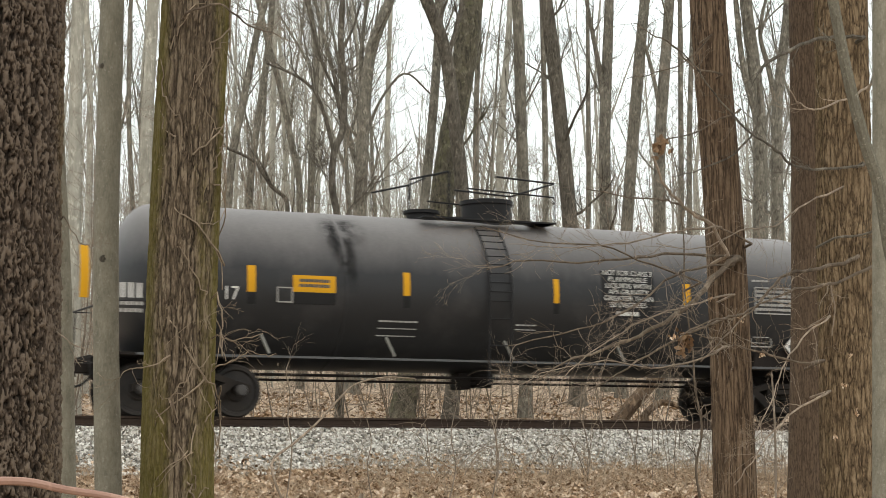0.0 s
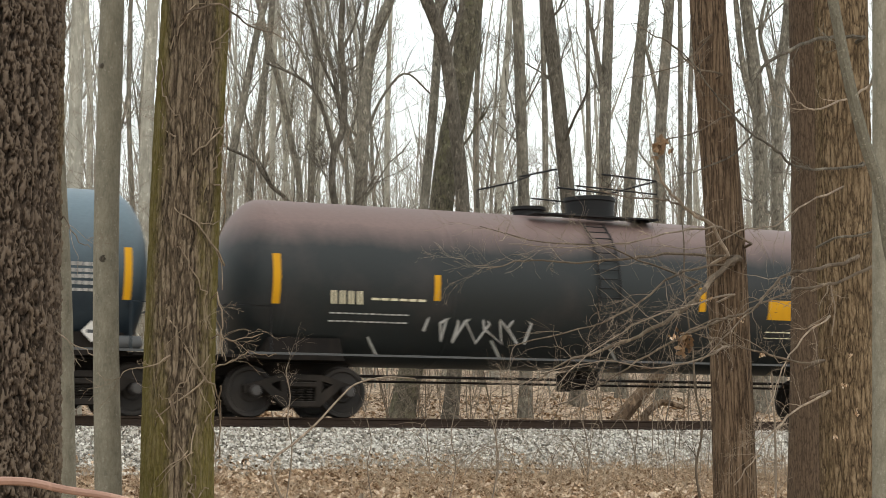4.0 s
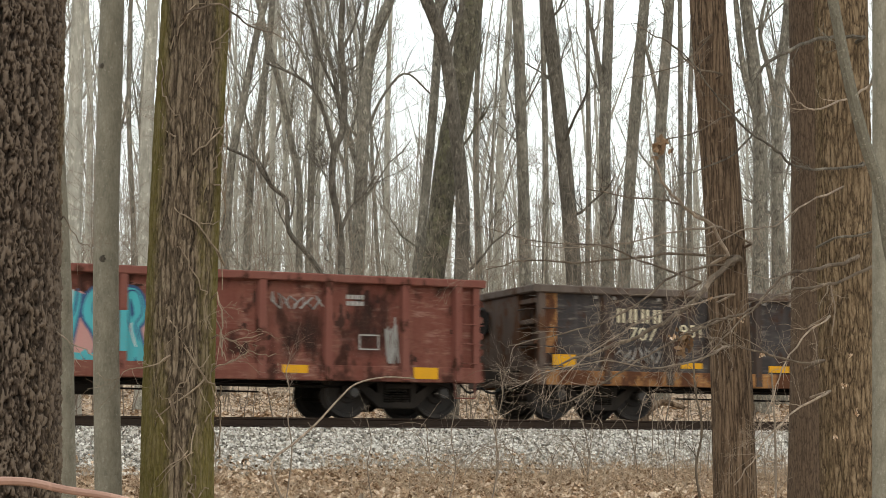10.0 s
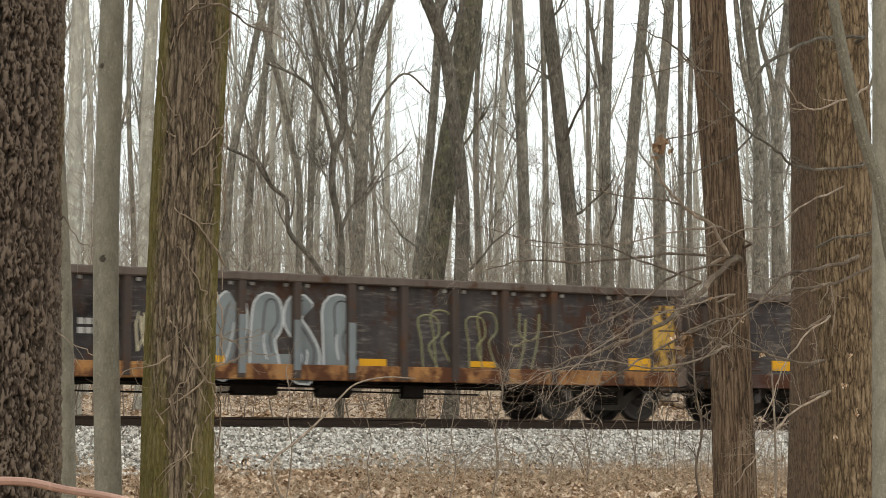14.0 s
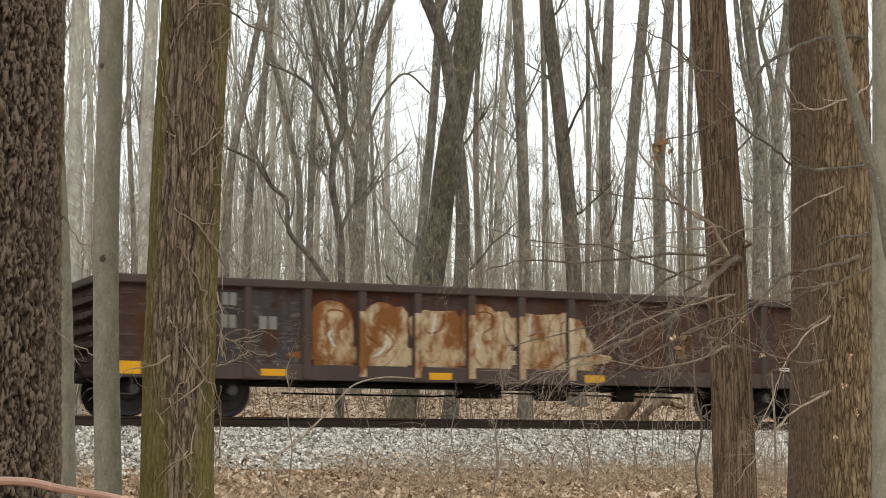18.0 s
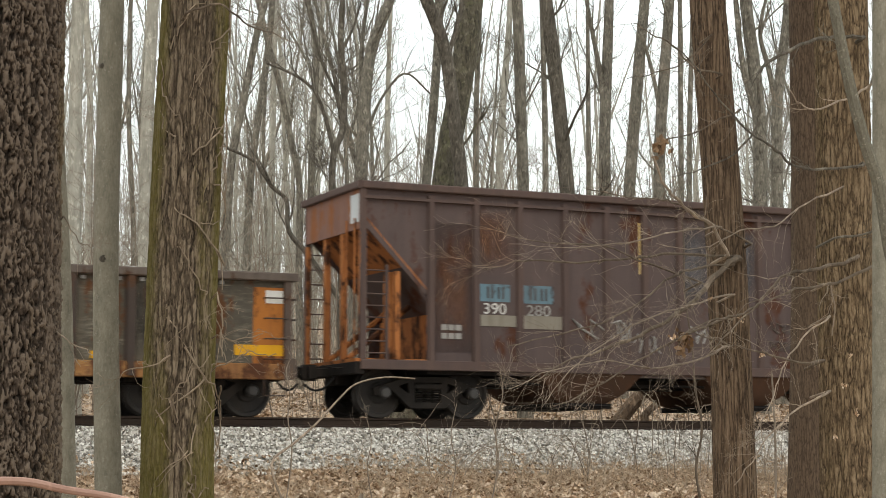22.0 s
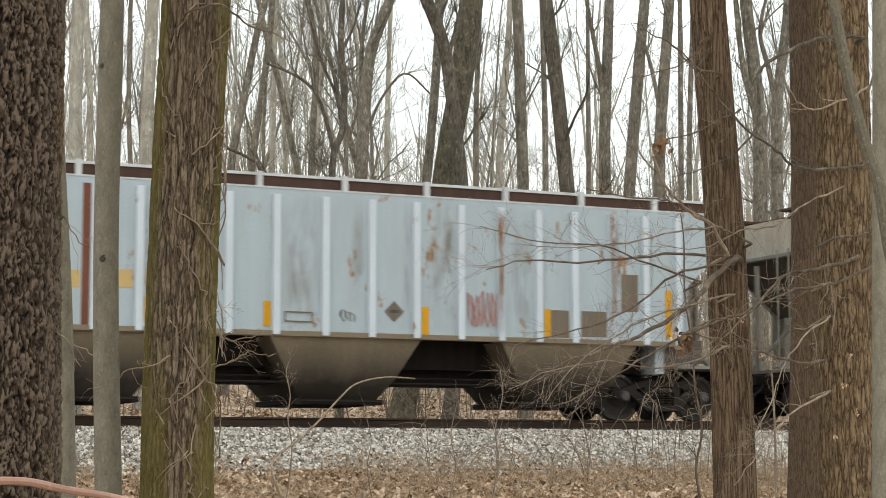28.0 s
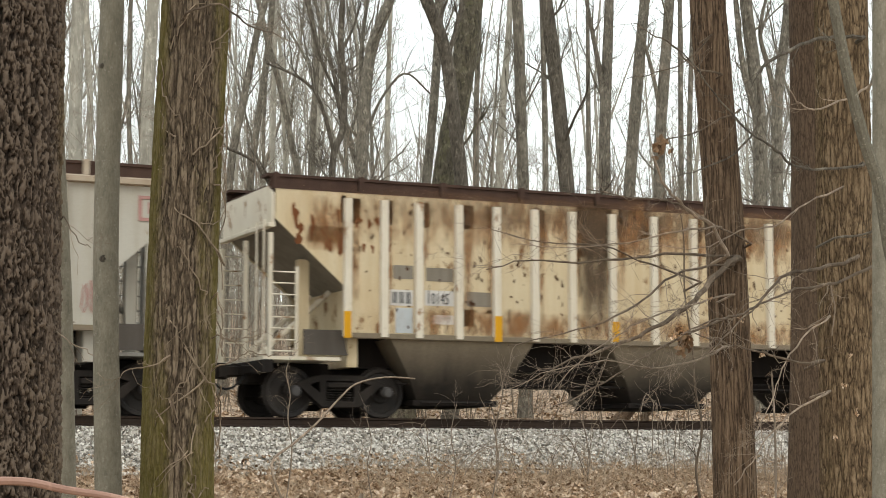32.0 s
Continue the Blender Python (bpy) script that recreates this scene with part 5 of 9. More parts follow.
STAIN_DARK = stain("dark_oxide_grime", (0.035, 0.016, 0.012), 1.8, 0.5, 0.9)
STAIN_DIRT = stain("brown_dirt", (0.20, 0.155, 0.10), 1.5, 0.55, 0.22)
STAIN_SOOT = stain("soot", (0.10, 0.068, 0.042), 1.6, 0.40, 0.6)
STAIN_RUN = stain("brown_run", (0.15, 0.10, 0.06), 2.6, 0.46, 0.42)
STAIN_BURNT = stain("burnt_orange_rust", (0.26, 0.10, 0.035), 2.2, 0.34, 0.95)
STAIN_TAN = stain("tan_weathering", (0.22, 0.145, 0.085), 2.4, 0.4, 0.8)
STAIN_RUST = stain("orange_rust", (0.27, 0.135, 0.055), 3.0, 0.5, 0.6)
STAIN_RUSTY = stain("dull_rust", (0.12, 0.055, 0.03), 2.0, 0.5, 0.7)
STAIN_TEAL = stain("faded_teal_overspray", (0.075, 0.085, 0.085), 1.6, 0.45, 0.8)
STAIN_STEEL = stain("worn_steel", (0.085, 0.078, 0.080), 1.2, 0.4, 0.8)


def rust_drips(car, x0, x1, z0, z1, y, count, seed, mat, size=1.0, gap=()):
    """Small rust scabs with drips below them."""
    rng = random.Random(seed)
    b = Build()
    for _ in range(count):
        x, z = rng.uniform(x0, x1), rng.uniform(z0, z1)
        if any(abs(x - g) < 0.11 for g in gap):
            continue
        w, h = size * rng.uniform(0.012, 0.045), size * rng.uniform(0.03, 0.16)
        k = rng.randint(1, 3)
        for _ in range(k):
            b.side(blob(x + rng.uniform(-1, 1) * w * 1.5, z + rng.uniform(-0.6, 0.6) * h, w, h * rng.uniform(0.4, 1), rng, 9, 0.35, 2.0), y - 0.004, y + 0.002)
    return tagged(part("rust_scab", b, mat, car, "small dark rust scabs and drips"), kind="stuff")


def panel(car, x0, x1, z0, z1, y, mat, name, label=""):
    return part(name, Build().box(x0, x1, y - 0.005, y + 0.004, z0, z1), mat, car, label)


def frame_lines(car, x0, x1, z0, z1, y, mat, r):
    b = Build()
    for a, c, d, e in ((x0, x1, z0, z0 + 2 * r), (x0, x1, z1 - 2 * r, z1), (x0, x0 + 2 * r, z0 + 2 * r, z1 - 2 * r), (x1 - 2 * r, x1, z0 + 2 * r, z1 - 2 * r)):
        b.box(a, c, y - 0.004, y + 0.004, d, e)
    return part("stencil_frame", b, mat, car)


def diamond(car, x, z, r, y, mat):
    b = part("placard", Build().side([(x - r, z), (x, z - r), (x + r, z), (x, z + r)], y - 0.006, y + 0.004), mat, car, "diamond-shaped placard")
    part("placard_bar", Build().box(x - r * 0.5, x + r * 0.5, y - 0.010, y - 0.006, z - r * 0.15, z + r * 0.15), BLACK_STENCIL, b)


flank_plate(tank_1, -5.34, -5.19, 2.18, 2.65, 2.36, 1.475, YELLOW, "reflector", "yellow reflective strip")
flank_plate(tank_1, -2.35, -2.22, 2.21, 2.64, 2.36, 1.475, YELLOW, "reflector", "yellow reflective strip")
flank_plate(tank_1, 0.75, 0.86, 2.18, 2.64, 2.36, 1.475, YELLOW, "reflector", "yellow reflective strip")
flank_plate(tank_1, -8.31, -8.16, 1.98, 2.88, 2.36, 1.475, YELLOW, "reflector", "yellow reflective strip")
flank_plate(tank_1, 6.64, 6.78, 1.99, 2.88, 2.36, 1.475, YELLOW, "reflector", "yellow reflective strip")
flank_plate(tank_1, 3.62, 3.77, 2.22, 2.66, 2.36, 1.475, YELLOW, "reflector", "yellow reflective strip")
flank_plate(tank_1, -4.49, -3.68, 2.21, 2.51, 2.36, 1.475, YELLOW, "placard", "yellow warning placard")
flank_plate(tank_1, -4.47, -3.67, 1.99, 2.20, 2.36, 1.475, TRIM_BLACK, "placard", "")
for text, z, y, wide in (("NOT FOR CLASS 3", 2.77, -1.430, 0.80), ("FLAMMABLE", 2.645, -1.459, 0.95), ("LIQUIDS WITH", 2.52, -1.478, 0.92), ("API GRAVITY", 2.40, -1.487, 0.92), ("GREATER THAN", 2.275, -1.485, 0.90), ("50 DEGREES", 2.15, -1.472, 0.92)):
    writing(tank_1, text, 2.37, z, 0.098, y, WHITE, squeeze=wide * 1.24, name="lettering", centre=True)
bars(tank_1, 2.12, 1.99, 0.5, 0.08, 7, -1.450, WHITE)
flank_plate(tank_1, 1.79, 2.96, 1.95, 2.85, 2.36, 1.475, TRIM_BLACK, "placard", "black lettered panel")
flank_plate(tank_1, -3.78, -3.22, 2.72, 3.60, 2.36, 1.475, STAIN_BLACK, "stain", "black spill stain")
flank_plate(tank_1, -3.64, -3.22, 2.21, 3.28, 2.36, 1.475, STAIN_BLACK, "stain", "black spill stain")
flank_plate(tank_1, -3.92, -2.90, 3.05, 3.72, 2.36, 1.475, STAIN_BLACK, "stain", "black spill stain")
flank_plate(tank_1, -5.33, -5.18, 1.97, 2.18, 2.36, 1.475, TRIM_BLACK, "reflector_backing", "")
flank_plate(tank_1, -2.34, -2.21, 1.99, 2.21, 2.36, 1.475, TRIM_BLACK, "reflector_backing", "")
flank_plate(tank_1, 0.76, 0.87, 1.98, 2.18, 2.36, 1.475, TRIM_BLACK, "reflector_backing", "")
bars(tank_1, -4.37, 2.39, 0.58, 0.055, 12, -1.481, BLACK_STENCIL)
bars(tank_1, -4.37, 2.30, 0.58, 0.055, 12, -1.480, BLACK_STENCIL)
bars(tank_1, 5.29, 2.55, 1.06, 0.054, 20, -1.468, DIM_WHITE)
bars(tank_1, 5.29, 2.46, 1.06, 0.054, 20, -1.477, DIM_WHITE)
bars(tank_1, 5.29, 2.37, 1.06, 0.054, 20, -1.481, DIM_WHITE)
bars(tank_1, 5.29, 2.28, 1.06, 0.054, 20, -1.479, DIM_WHITE)
bars(tank_1, 5.29, 2.19, 1.06, 0.054, 20, -1.472, DIM_WHITE)
frame_lines(tank_1, 5.27, 6.37, 2.12, 2.66, -1.483, DIM_WHITE, 0.012)
frame_lines(tank_1, 5.27, 5.78, 1.47, 1.78, -1.287, DIM_WHITE, 0.012)
bars(tank_1, 5.32, 1.66, 0.40, 0.063, 4, -1.302, DIM_WHITE)
bars(tank_1, 5.32, 1.55, 0.40, 0.063, 4, -1.239, DIM_WHITE)
diamond(tank_1, 6.26, 1.50, 0.20, -1.324, WHITE)
bars(tank_1, -2.78, 1.73, 0.78, 0.075, 8, -1.341, DIM_WHITE)
bars(tank_1, -2.78, 1.61, 0.78, 0.075, 8, -1.274, DIM_WHITE)
bars(tank_1, -2.78, 1.48, 0.78, 0.075, 8, -1.191, DIM_WHITE)
mark(tank_1, -7.64, 2.00, 0.44, 0.26, 3, -1.469, WHITE)
writing(tank_1, "17", -5.80, 2.03, 0.25, -1.472, WHITE, squeeze=0.90)
bars(tank_1, -7.61, 1.88, 0.44, 0.068, 5, -1.400, DIM_WHITE)
bars(tank_1, -7.61, 1.76, 0.44, 0.068, 5, -1.355, DIM_WHITE)
frame_lines(tank_1, -4.79, -4.49, 2.01, 2.29, -1.468, DIM_WHITE, 0.012)
bars(tank_1, 4.48, 1.55, 0.33, 0.047, 4, -1.239, DIM_WHITE)
bars(tank_1, 5.25, 2.77, 0.42, 0.039, 4, -1.423, DIM_WHITE)
bars(tank_1, 0.00, 1.74, 0.45, 0.049, 4, -1.344, DIM_WHITE)
bars(tank_1, 0.00, 1.66, 0.45, 0.049, 4, -1.302, DIM_WHITE)
flank_plate(tank_2, -6.76, -6.62, 1.97, 2.86, 2.5, 1.53, YELLOW, "reflector", "yellow reflective strip")
flank_plate(tank_2, -3.65, -3.51, 2.16, 2.61, 2.5, 1.53, YELLOW, "reflector", "yellow reflective strip")
flank_plate(tank_2, -1.78, -1.65, 2.17, 2.63, 2.5, 1.53, YELLOW, "reflector", "yellow reflective strip")
flank_plate(tank_2, 0.99, 1.11, 2.21, 2.63, 2.5, 1.53, YELLOW, "reflector", "yellow reflective strip")
flank_plate(tank_2, 3.48, 3.61, 2.17, 2.62, 2.5, 1.53, YELLOW, "reflector", "yellow reflective strip")
flank_plate(tank_2, 6.61, 6.74, 1.96, 2.86, 2.5, 1.53, YELLOW, "reflector", "yellow reflective strip")
mark(tank_2, -5.81, 2.05, 0.80, 0.25, 4, -1.507, WHITE)
writing(tank_2, "228302", -4.83, 2.03, 0.27, -1.504, WHITE, squeeze=0.88)
frame_lines(tank_2, -3.48, -3.18, 2.06, 2.31, -1.505, DIM_WHITE, 0.012)
mark(tank_2, -3.41, 2.11, 0.18, 0.15, 1, -1.509, DIM_WHITE)
bars(tank_2, -5.72, 1.84, 1.73, 0.073, 14, -1.387, DIM_WHITE)
bars(tank_2, -5.72, 1.72, 1.73, 0.073, 14, -1.322, DIM_WHITE)
flank_plate(tank_2, -0.25, 0.57, 1.15, 1.66, 2.5, 1.53, YELLOW, "placard", "yellow placard")
bars(tank_2, 1.98, 1.80, 0.75, 0.056, 8, -1.366, DIM_WHITE)
bars(tank_2, 1.98, 1.71, 0.75, 0.056, 8, -1.314, DIM_WHITE)
bars(tank_2, 1.98, 1.61, 0.75, 0.056, 8, -1.253, DIM_WHITE)
bars(tank_2, 0.74, 1.81, 0.86, 0.049, 8, -1.372, DIM_WHITE)
bars(tank_2, 0.74, 1.73, 0.86, 0.049, 8, -1.328, DIM_WHITE)
bars(tank_2, 0.74, 1.65, 0.86, 0.049, 8, -1.277, DIM_WHITE)
bars(tank_2, 0.74, 1.57, 0.86, 0.049, 8, -1.219, DIM_WHITE)
bars(tank_2, 3.68, 2.06, 0.93, 0.075, 8, -1.470, DIM_WHITE)
bars(tank_2, 3.68, 1.93, 0.93, 0.075, 8, -1.426, DIM_WHITE)
bars(tank_2, 3.68, 1.81, 0.93, 0.075, 8, -1.370, DIM_WHITE)
bars(tank_2, 3.68, 1.68, 0.93, 0.075, 8, -1.299, DIM_WHITE)
bars(tank_2, 5.44, 2.51, 1.05, 0.064, 9, -1.536, DIM_WHITE)
bars(tank_2, 5.44, 2.40, 1.05, 0.064, 9, -1.533, DIM_WHITE)
bars(tank_2, 5.44, 2.30, 1.05, 0.064, 9, -1.522, DIM_WHITE)
bars(tank_2, 5.44, 2.19, 1.05, 0.064, 9, -1.504, DIM_WHITE)
bars(tank_2, 5.44, 2.08, 1.05, 0.064, 9, -1.478, DIM_WHITE)
diamond(tank_2, 6.13, 1.42, 0.19, -1.253, WHITE)
flank_plate(tank_3, -7.09, -6.95, 1.99, 2.88, 2.5, 1.53, YELLOW, "reflector", "yellow reflective strip")
flank_plate(tank_3, -3.96, -3.84, 2.14, 2.61, 2.5, 1.53, YELLOW, "reflector", "yellow reflective strip")
flank_plate(tank_3, 4.27, 4.41, 2.14, 2.60, 2.5, 1.53, YELLOW, "reflector", "yellow reflective strip")
flank_plate(tank_3, 6.96, 7.08, 1.95, 2.87, 2.5, 1.53, YELLOW, "reflector", "yellow reflective strip")
flank_plate(tank_3, 1.75, 1.89, 2.12, 2.59, 2.5, 1.53, YELLOW, "reflector", "yellow reflective strip")
mark(tank_3, -6.01, 2.02, 0.67, 0.27, 4, -1.504, CREAM_STENCIL)
bars(tank_3, -5.19, 2.11, 1.10, 0.146, 6, -1.485, CREAM_STENCIL)
bars(tank_3, -5.97, 1.85, 1.57, 0.081, 12, -1.390, DIM_WHITE)
bars(tank_3, -5.97, 1.71, 1.57, 0.081, 12, -1.319, DIM_WHITE)
flank_plate(tank_3, 3.37, 4.10, 2.01, 2.40, 2.5, 1.53, YELLOW, "placard", "orange warning placard")
frame_lines(tank_3, 5.82, 6.92, 2.02, 2.56, -1.524, CREAM_STENCIL, 0.012)
bars(tank_3, 5.85, 2.47, 1.05, 0.057, 10, -1.536, DIM_WHITE)
bars(tank_3, 5.85, 2.37, 1.05, 0.057, 10, -1.530, DIM_WHITE)
bars(tank_3, 5.85, 2.27, 1.05, 0.057, 10, -1.519, DIM_WHITE)
bars(tank_3, 5.85, 2.18, 1.05, 0.057, 10, -1.502, DIM_WHITE)
bars(tank_3, 5.85, 2.08, 1.05, 0.057, 10, -1.478, DIM_WHITE)
frame_lines(tank_3, 5.36, 5.86, 1.56, 1.84, -1.311, CREAM_STENCIL, 0.012)
bars(tank_3, 5.42, 1.72, 0.39, 0.058, 4, -1.323, CREAM_STENCIL)
bars(tank_3, 5.42, 1.62, 0.39, 0.058, 4, -1.261, CREAM_STENCIL)
bars(tank_3, 3.39, 1.76, 1.74, 0.066, 14, -1.345, CREAM_STENCIL)
bars(tank_3, 3.39, 1.65, 1.74, 0.066, 14, -1.278, CREAM_STENCIL)
diamond(tank_3, 6.62, 1.36, 0.19, -1.206, WHITE)
scrawl(tank_3, -3.99, 1.38, 2.03, 0.74, -1.351, DIM_WHITE, 4, 6, 0.03)
panel(gon_1, -8.11, -7.45, 0.99, 2.35, -1.402, END_YELLOW, "end_panel", "chipped yellow end panel")
mark(gon_1, -6.07, 1.87, 0.62, 0.31, 2, -1.413, WHITE)
mark(gon_1, -5.04, 1.88, 0.56, 0.32, 2, -1.413, WHITE)
writing(gon_1, "70", -6.07, 1.42, 0.31, -1.413, WHITE, squeeze=1.23)
writing(gon_1, "90", -5.08, 1.40, 0.32, -1.413, WHITE, squeeze=1.27)
writing(gon_1, "46", -4.01, 1.36, 0.30, -1.413, WHITE, squeeze=1.25)
panel(gon_1, -5.04, -4.58, 0.99, 1.10, -1.411, YELLOW, "reflector", "yellow reflective strip")
panel(gon_1, -2.90, -2.43, 0.94, 1.09, -1.411, YELLOW, "reflector", "yellow reflective strip")
panel(gon_1, 0.08, 0.57, 0.92, 1.06, -1.411, YELLOW, "reflector", "yellow reflective strip")
panel(gon_1, 3.12, 3.67, 0.92, 1.06, -1.411, YELLOW, "reflector", "yellow reflective strip")
panel(gon_1, 7.45, 7.72, 1.12, 1.28, -1.411, YELLOW, "reflector", "yellow reflective strip")
panel(gon_1, -7.95, -7.47, 0.99, 1.28, -1.411, YELLOW, "reflector", "yellow reflective strip")
panel(gon_1, 1.13, 1.69, 1.44, 1.73, -1.408, SILL_RUST, "faded_patch", "faded orange paint patch")
panel(gon_1, 2.19, 2.70, 1.46, 1.73, -1.408, SILL_RUST, "faded_patch", "faded orange paint patch")
panel(gon_1, -1.87, -1.33, 1.80, 2.08, -1.408, SILL_RUST, "faded_patch", "faded orange paint patch")
panel(gon_1, -0.92, -0.42, 1.79, 2.05, -1.408, SILL_RUST, "faded_patch", "faded orange paint patch")
frame_lines(gon_1, -2.00, -1.32, 1.16, 1.71, -1.414, SILL_RUST, 0.012)
frame_lines(gon_1, -1.02, -0.34, 1.36, 1.71, -1.414, SILL_RUST, 0.012)
frame_lines(gon_1, 5.69, 6.18, 1.36, 1.66, -1.414, DIM_WHITE, 0.012)
scrawl(gon_1, -7.47, 1.43, 0.66, 0.39, -1.413, WHITE, 7, 5, 0.014)
scrawl(gon_1, 0.04, 1.29, 0.61, 0.30, -1.413, WHITE, 8, 4, 0.016)
bars(gon_1, 2.09, 1.17, 0.58, 0.230, 3, -1.413, DIM_WHITE, rows=1, gap=0.5)
scrawl(gon_1, 4.24, 1.36, 0.65, 0.27, -1.413, DIM_WHITE, 9, 4, 0.014)
panel(gon_1, 7.45, 8.13, 0.98, 2.28, -1.402, END_YELLOW, "end_panel", "chipped yellow end panel")
panel(gon_1, -0.45, -0.23, 1.88, 2.20, -1.408, DIM_WHITE, "paint_dab", "")
panel(gon_1, 0.60, 0.83, 1.87, 2.22, -1.408, DIM_WHITE, "paint_dab", "")
bars(gon_1, 3.12, 1.80, 1.46, 0.203, 11, -1.413, SILL_RUST, rows=1, gap=0.5)
bars(gon_1, -5.62, 1.22, 0.11, 0.104, 3, -1.413, DIM_WHITE, rows=1, gap=0.5)
panel(gon_2, -6.37, -5.08, 1.55, 2.33, -1.402, GON_DARK, "number_panel", "black number panel")
mark(gon_2, -6.09, 2.04, 0.55, 0.20, 2, -1.413, WHITE)
writing(gon_2, "582410", -6.29, 1.59, 0.30, -1.413, WHITE, squeeze=0.82)
scrawl(gon_2, -7.64, 1.59, 0.93, 0.48, -1.413, WHITE, 11, 5, 0.02)
scrawl(gon_2, -7.64, 0.89, 0.93, 0.35, -1.413, DIM_WHITE, 12, 7, 0.026)
panel(gon_2, -7.79, -7.29, 1.05, 1.27, -1.411, YELLOW, "reflector", "yellow reflective strip")
panel(gon_2, -3.44, -2.93, 0.78, 0.90, -1.478, YELLOW, "reflector", "yellow reflective strip")
panel(gon_2, -0.47, -0.20, 0.74, 0.87, -1.478, YELLOW, "reflector", "yellow reflective strip")
panel(gon_2, 4.18, 4.66, 0.77, 0.91, -1.478, YELLOW, "reflector", "yellow reflective strip")
panel(gon_2, 6.71, 7.19, 0.70, 0.91, -1.478, YELLOW, "reflector", "yellow reflective strip")
panel(gon_2, 1.72, 1.96, 0.74, 0.86, -1.478, YELLOW, "reflector", "yellow reflective strip")
graffiti(gon_2, 0.00, 2.37, 0.81, 2.12, -1.402, 4, TURQUOISE, SPRAY_NAVY, seed=21, glow=PINK_DULL, inner=SPRAY_NAVY, kinds=(3, 0, 1, 2))
scrawl(gon_2, -2.05, 1.19, 0.70, 0.61, -1.413, CREAM_STENCIL, 13, 8, 0.018)
scrawl(gon_2, 3.97, 1.90, 0.98, 0.31, -1.413, DIM_WHITE, 14, 6, 0.016)
scrawl(gon_2, 6.18, 0.96, 0.25, 0.87, -1.413, DIM_WHITE, 15, 6, 0.014)
frame_lines(gon_2, 5.66, 6.05, 1.21, 1.49, -1.414, DIM_WHITE, 0.012)
bars(gon_2, 5.41, 2.12, 0.53, 0.078, 6, -1.413, DIM_WHITE, rows=2, gap=0.5)
mark(gon_3, -6.36, 1.86, 1.08, 0.27, 4, -1.413, CREAM_STENCIL)
writing(gon_3, "707", -6.08, 1.53, 0.26, -1.413, CREAM_STENCIL, squeeze=1.18)
writing(gon_3, "951", -4.93, 1.61, 0.26, -1.413, CREAM_STENCIL, squeeze=1.06)
panel(gon_3, -4.90, -4.42, 1.00, 1.11, -1.411, YELLOW, "reflector", "yellow reflective strip")
panel(gon_3, -2.85, -2.37, 0.96, 1.09, -1.411, YELLOW, "reflector", "yellow reflective strip")
panel(gon_3, 0.20, 0.71, 0.97, 1.09, -1.411, YELLOW, "reflector", "yellow reflective strip")
panel(gon_3, 3.30, 3.80, 0.95, 1.09, -1.411, YELLOW, "reflector", "yellow reflective strip")
panel(gon_3, 7.23, 7.69, 1.07, 1.30, -1.411, YELLOW, "reflector", "yellow reflective strip")
panel(gon_3, -7.73, -7.24, 0.98, 1.22, -1.411, YELLOW, "reflector", "yellow reflective strip")
panel(gon_3, 7.39, 8.05, 0.98, 2.22, -1.402, END_YELLOW, "end_panel", "chipped yellow end panel")
panel(gon_3, -7.91, -7.63, 1.24, 2.42, -1.402, SILL_RUST, "end_panel", "orange end panel")
scrawl(gon_3, 3.24, 1.21, 0.69, 0.59, -1.413, CREAM_STENCIL, 16, 7, 0.018)
panel(gon_3, 1.28, 1.77, 1.46, 1.74, -1.408, SILL_RUST, "faded_patch", "")
panel(gon_3, 2.28, 2.54, 1.43, 1.68, -1.408, SILL_RUST, "faded_patch", "")
scrawl(gon_3, -6.30, 1.08, 0.89, 0.33, -1.413, DIM_WHITE, 17, 6, 0.012)
panel(gon_4, -7.91, -7.30, 0.92, 2.32, -1.402, END_YELLOW, "end_panel", "chipped yellow end panel")
mark(gon_4, -6.30, 1.83, 0.95, 0.31, 4, -1.413, DIM_WHITE)
writing(gon_4, "7688", -6.32, 1.28, 0.30, -1.413, DIM_WHITE, squeeze=1.01)
writing(gon_4, "03", -4.91, 1.29, 0.26, -1.413, CREAM_STENCIL, squeeze=1.43)
panel(gon_4, -7.30, -6.81, 0.97, 1.20, -1.411, YELLOW, "reflector", "yellow reflective strip")
panel(gon_4, -4.84, -4.36, 0.95, 1.09, -1.411, YELLOW, "reflector", "yellow reflective strip")
panel(gon_4, -1.75, -1.32, 0.93, 1.05, -1.411, YELLOW, "reflector", "yellow reflective strip")
panel(gon_4, 1.21, 1.74, 0.90, 1.05, -1.411, YELLOW, "reflector", "yellow reflective strip")
panel(gon_4, 3.43, 3.93, 0.94, 1.05, -1.411, YELLOW, "reflector", "yellow reflective strip")
panel(gon_4, 6.80, 7.28, 0.95, 1.18, -1.411, YELLOW, "reflector", "yellow reflective strip")
frame_lines(gon_4, -6.38, -6.10, 1.02, 1.20, -1.414, WHITE, 0.012)
scrawl(gon_4, -7.30, 1.29, 0.63, 0.66, -1.413, SILL_RUST, 18, 7, 0.016)
scrawl(gon_4, -2.93, 1.08, 0.64, 0.80, -1.413, CREAM_STENCIL, 19, 7, 0.016)
graffiti(gon_4, -2.31, 1.10, 0.64, 2.12, -1.402, 5, SILVER, SPRAY_LIGHT, seed=22, inner=SPRAY_DARK, line=0.035, fat=0.46)
graffiti(gon_4, 2.24, 5.00, 0.71, 2.02, -1.402, 3, SILVER, SPRAY_OLIVE, seed=23, hollow=True)
panel(gon_4, 7.36, 7.99, 0.95, 2.22, -1.402, END_YELLOW, "end_panel", "chipped yellow end panel")
bars(gon_4, -3.92, 1.53, 0.67, 0.106, 5, -1.413, DIM_WHITE, rows=2, gap=0.5)
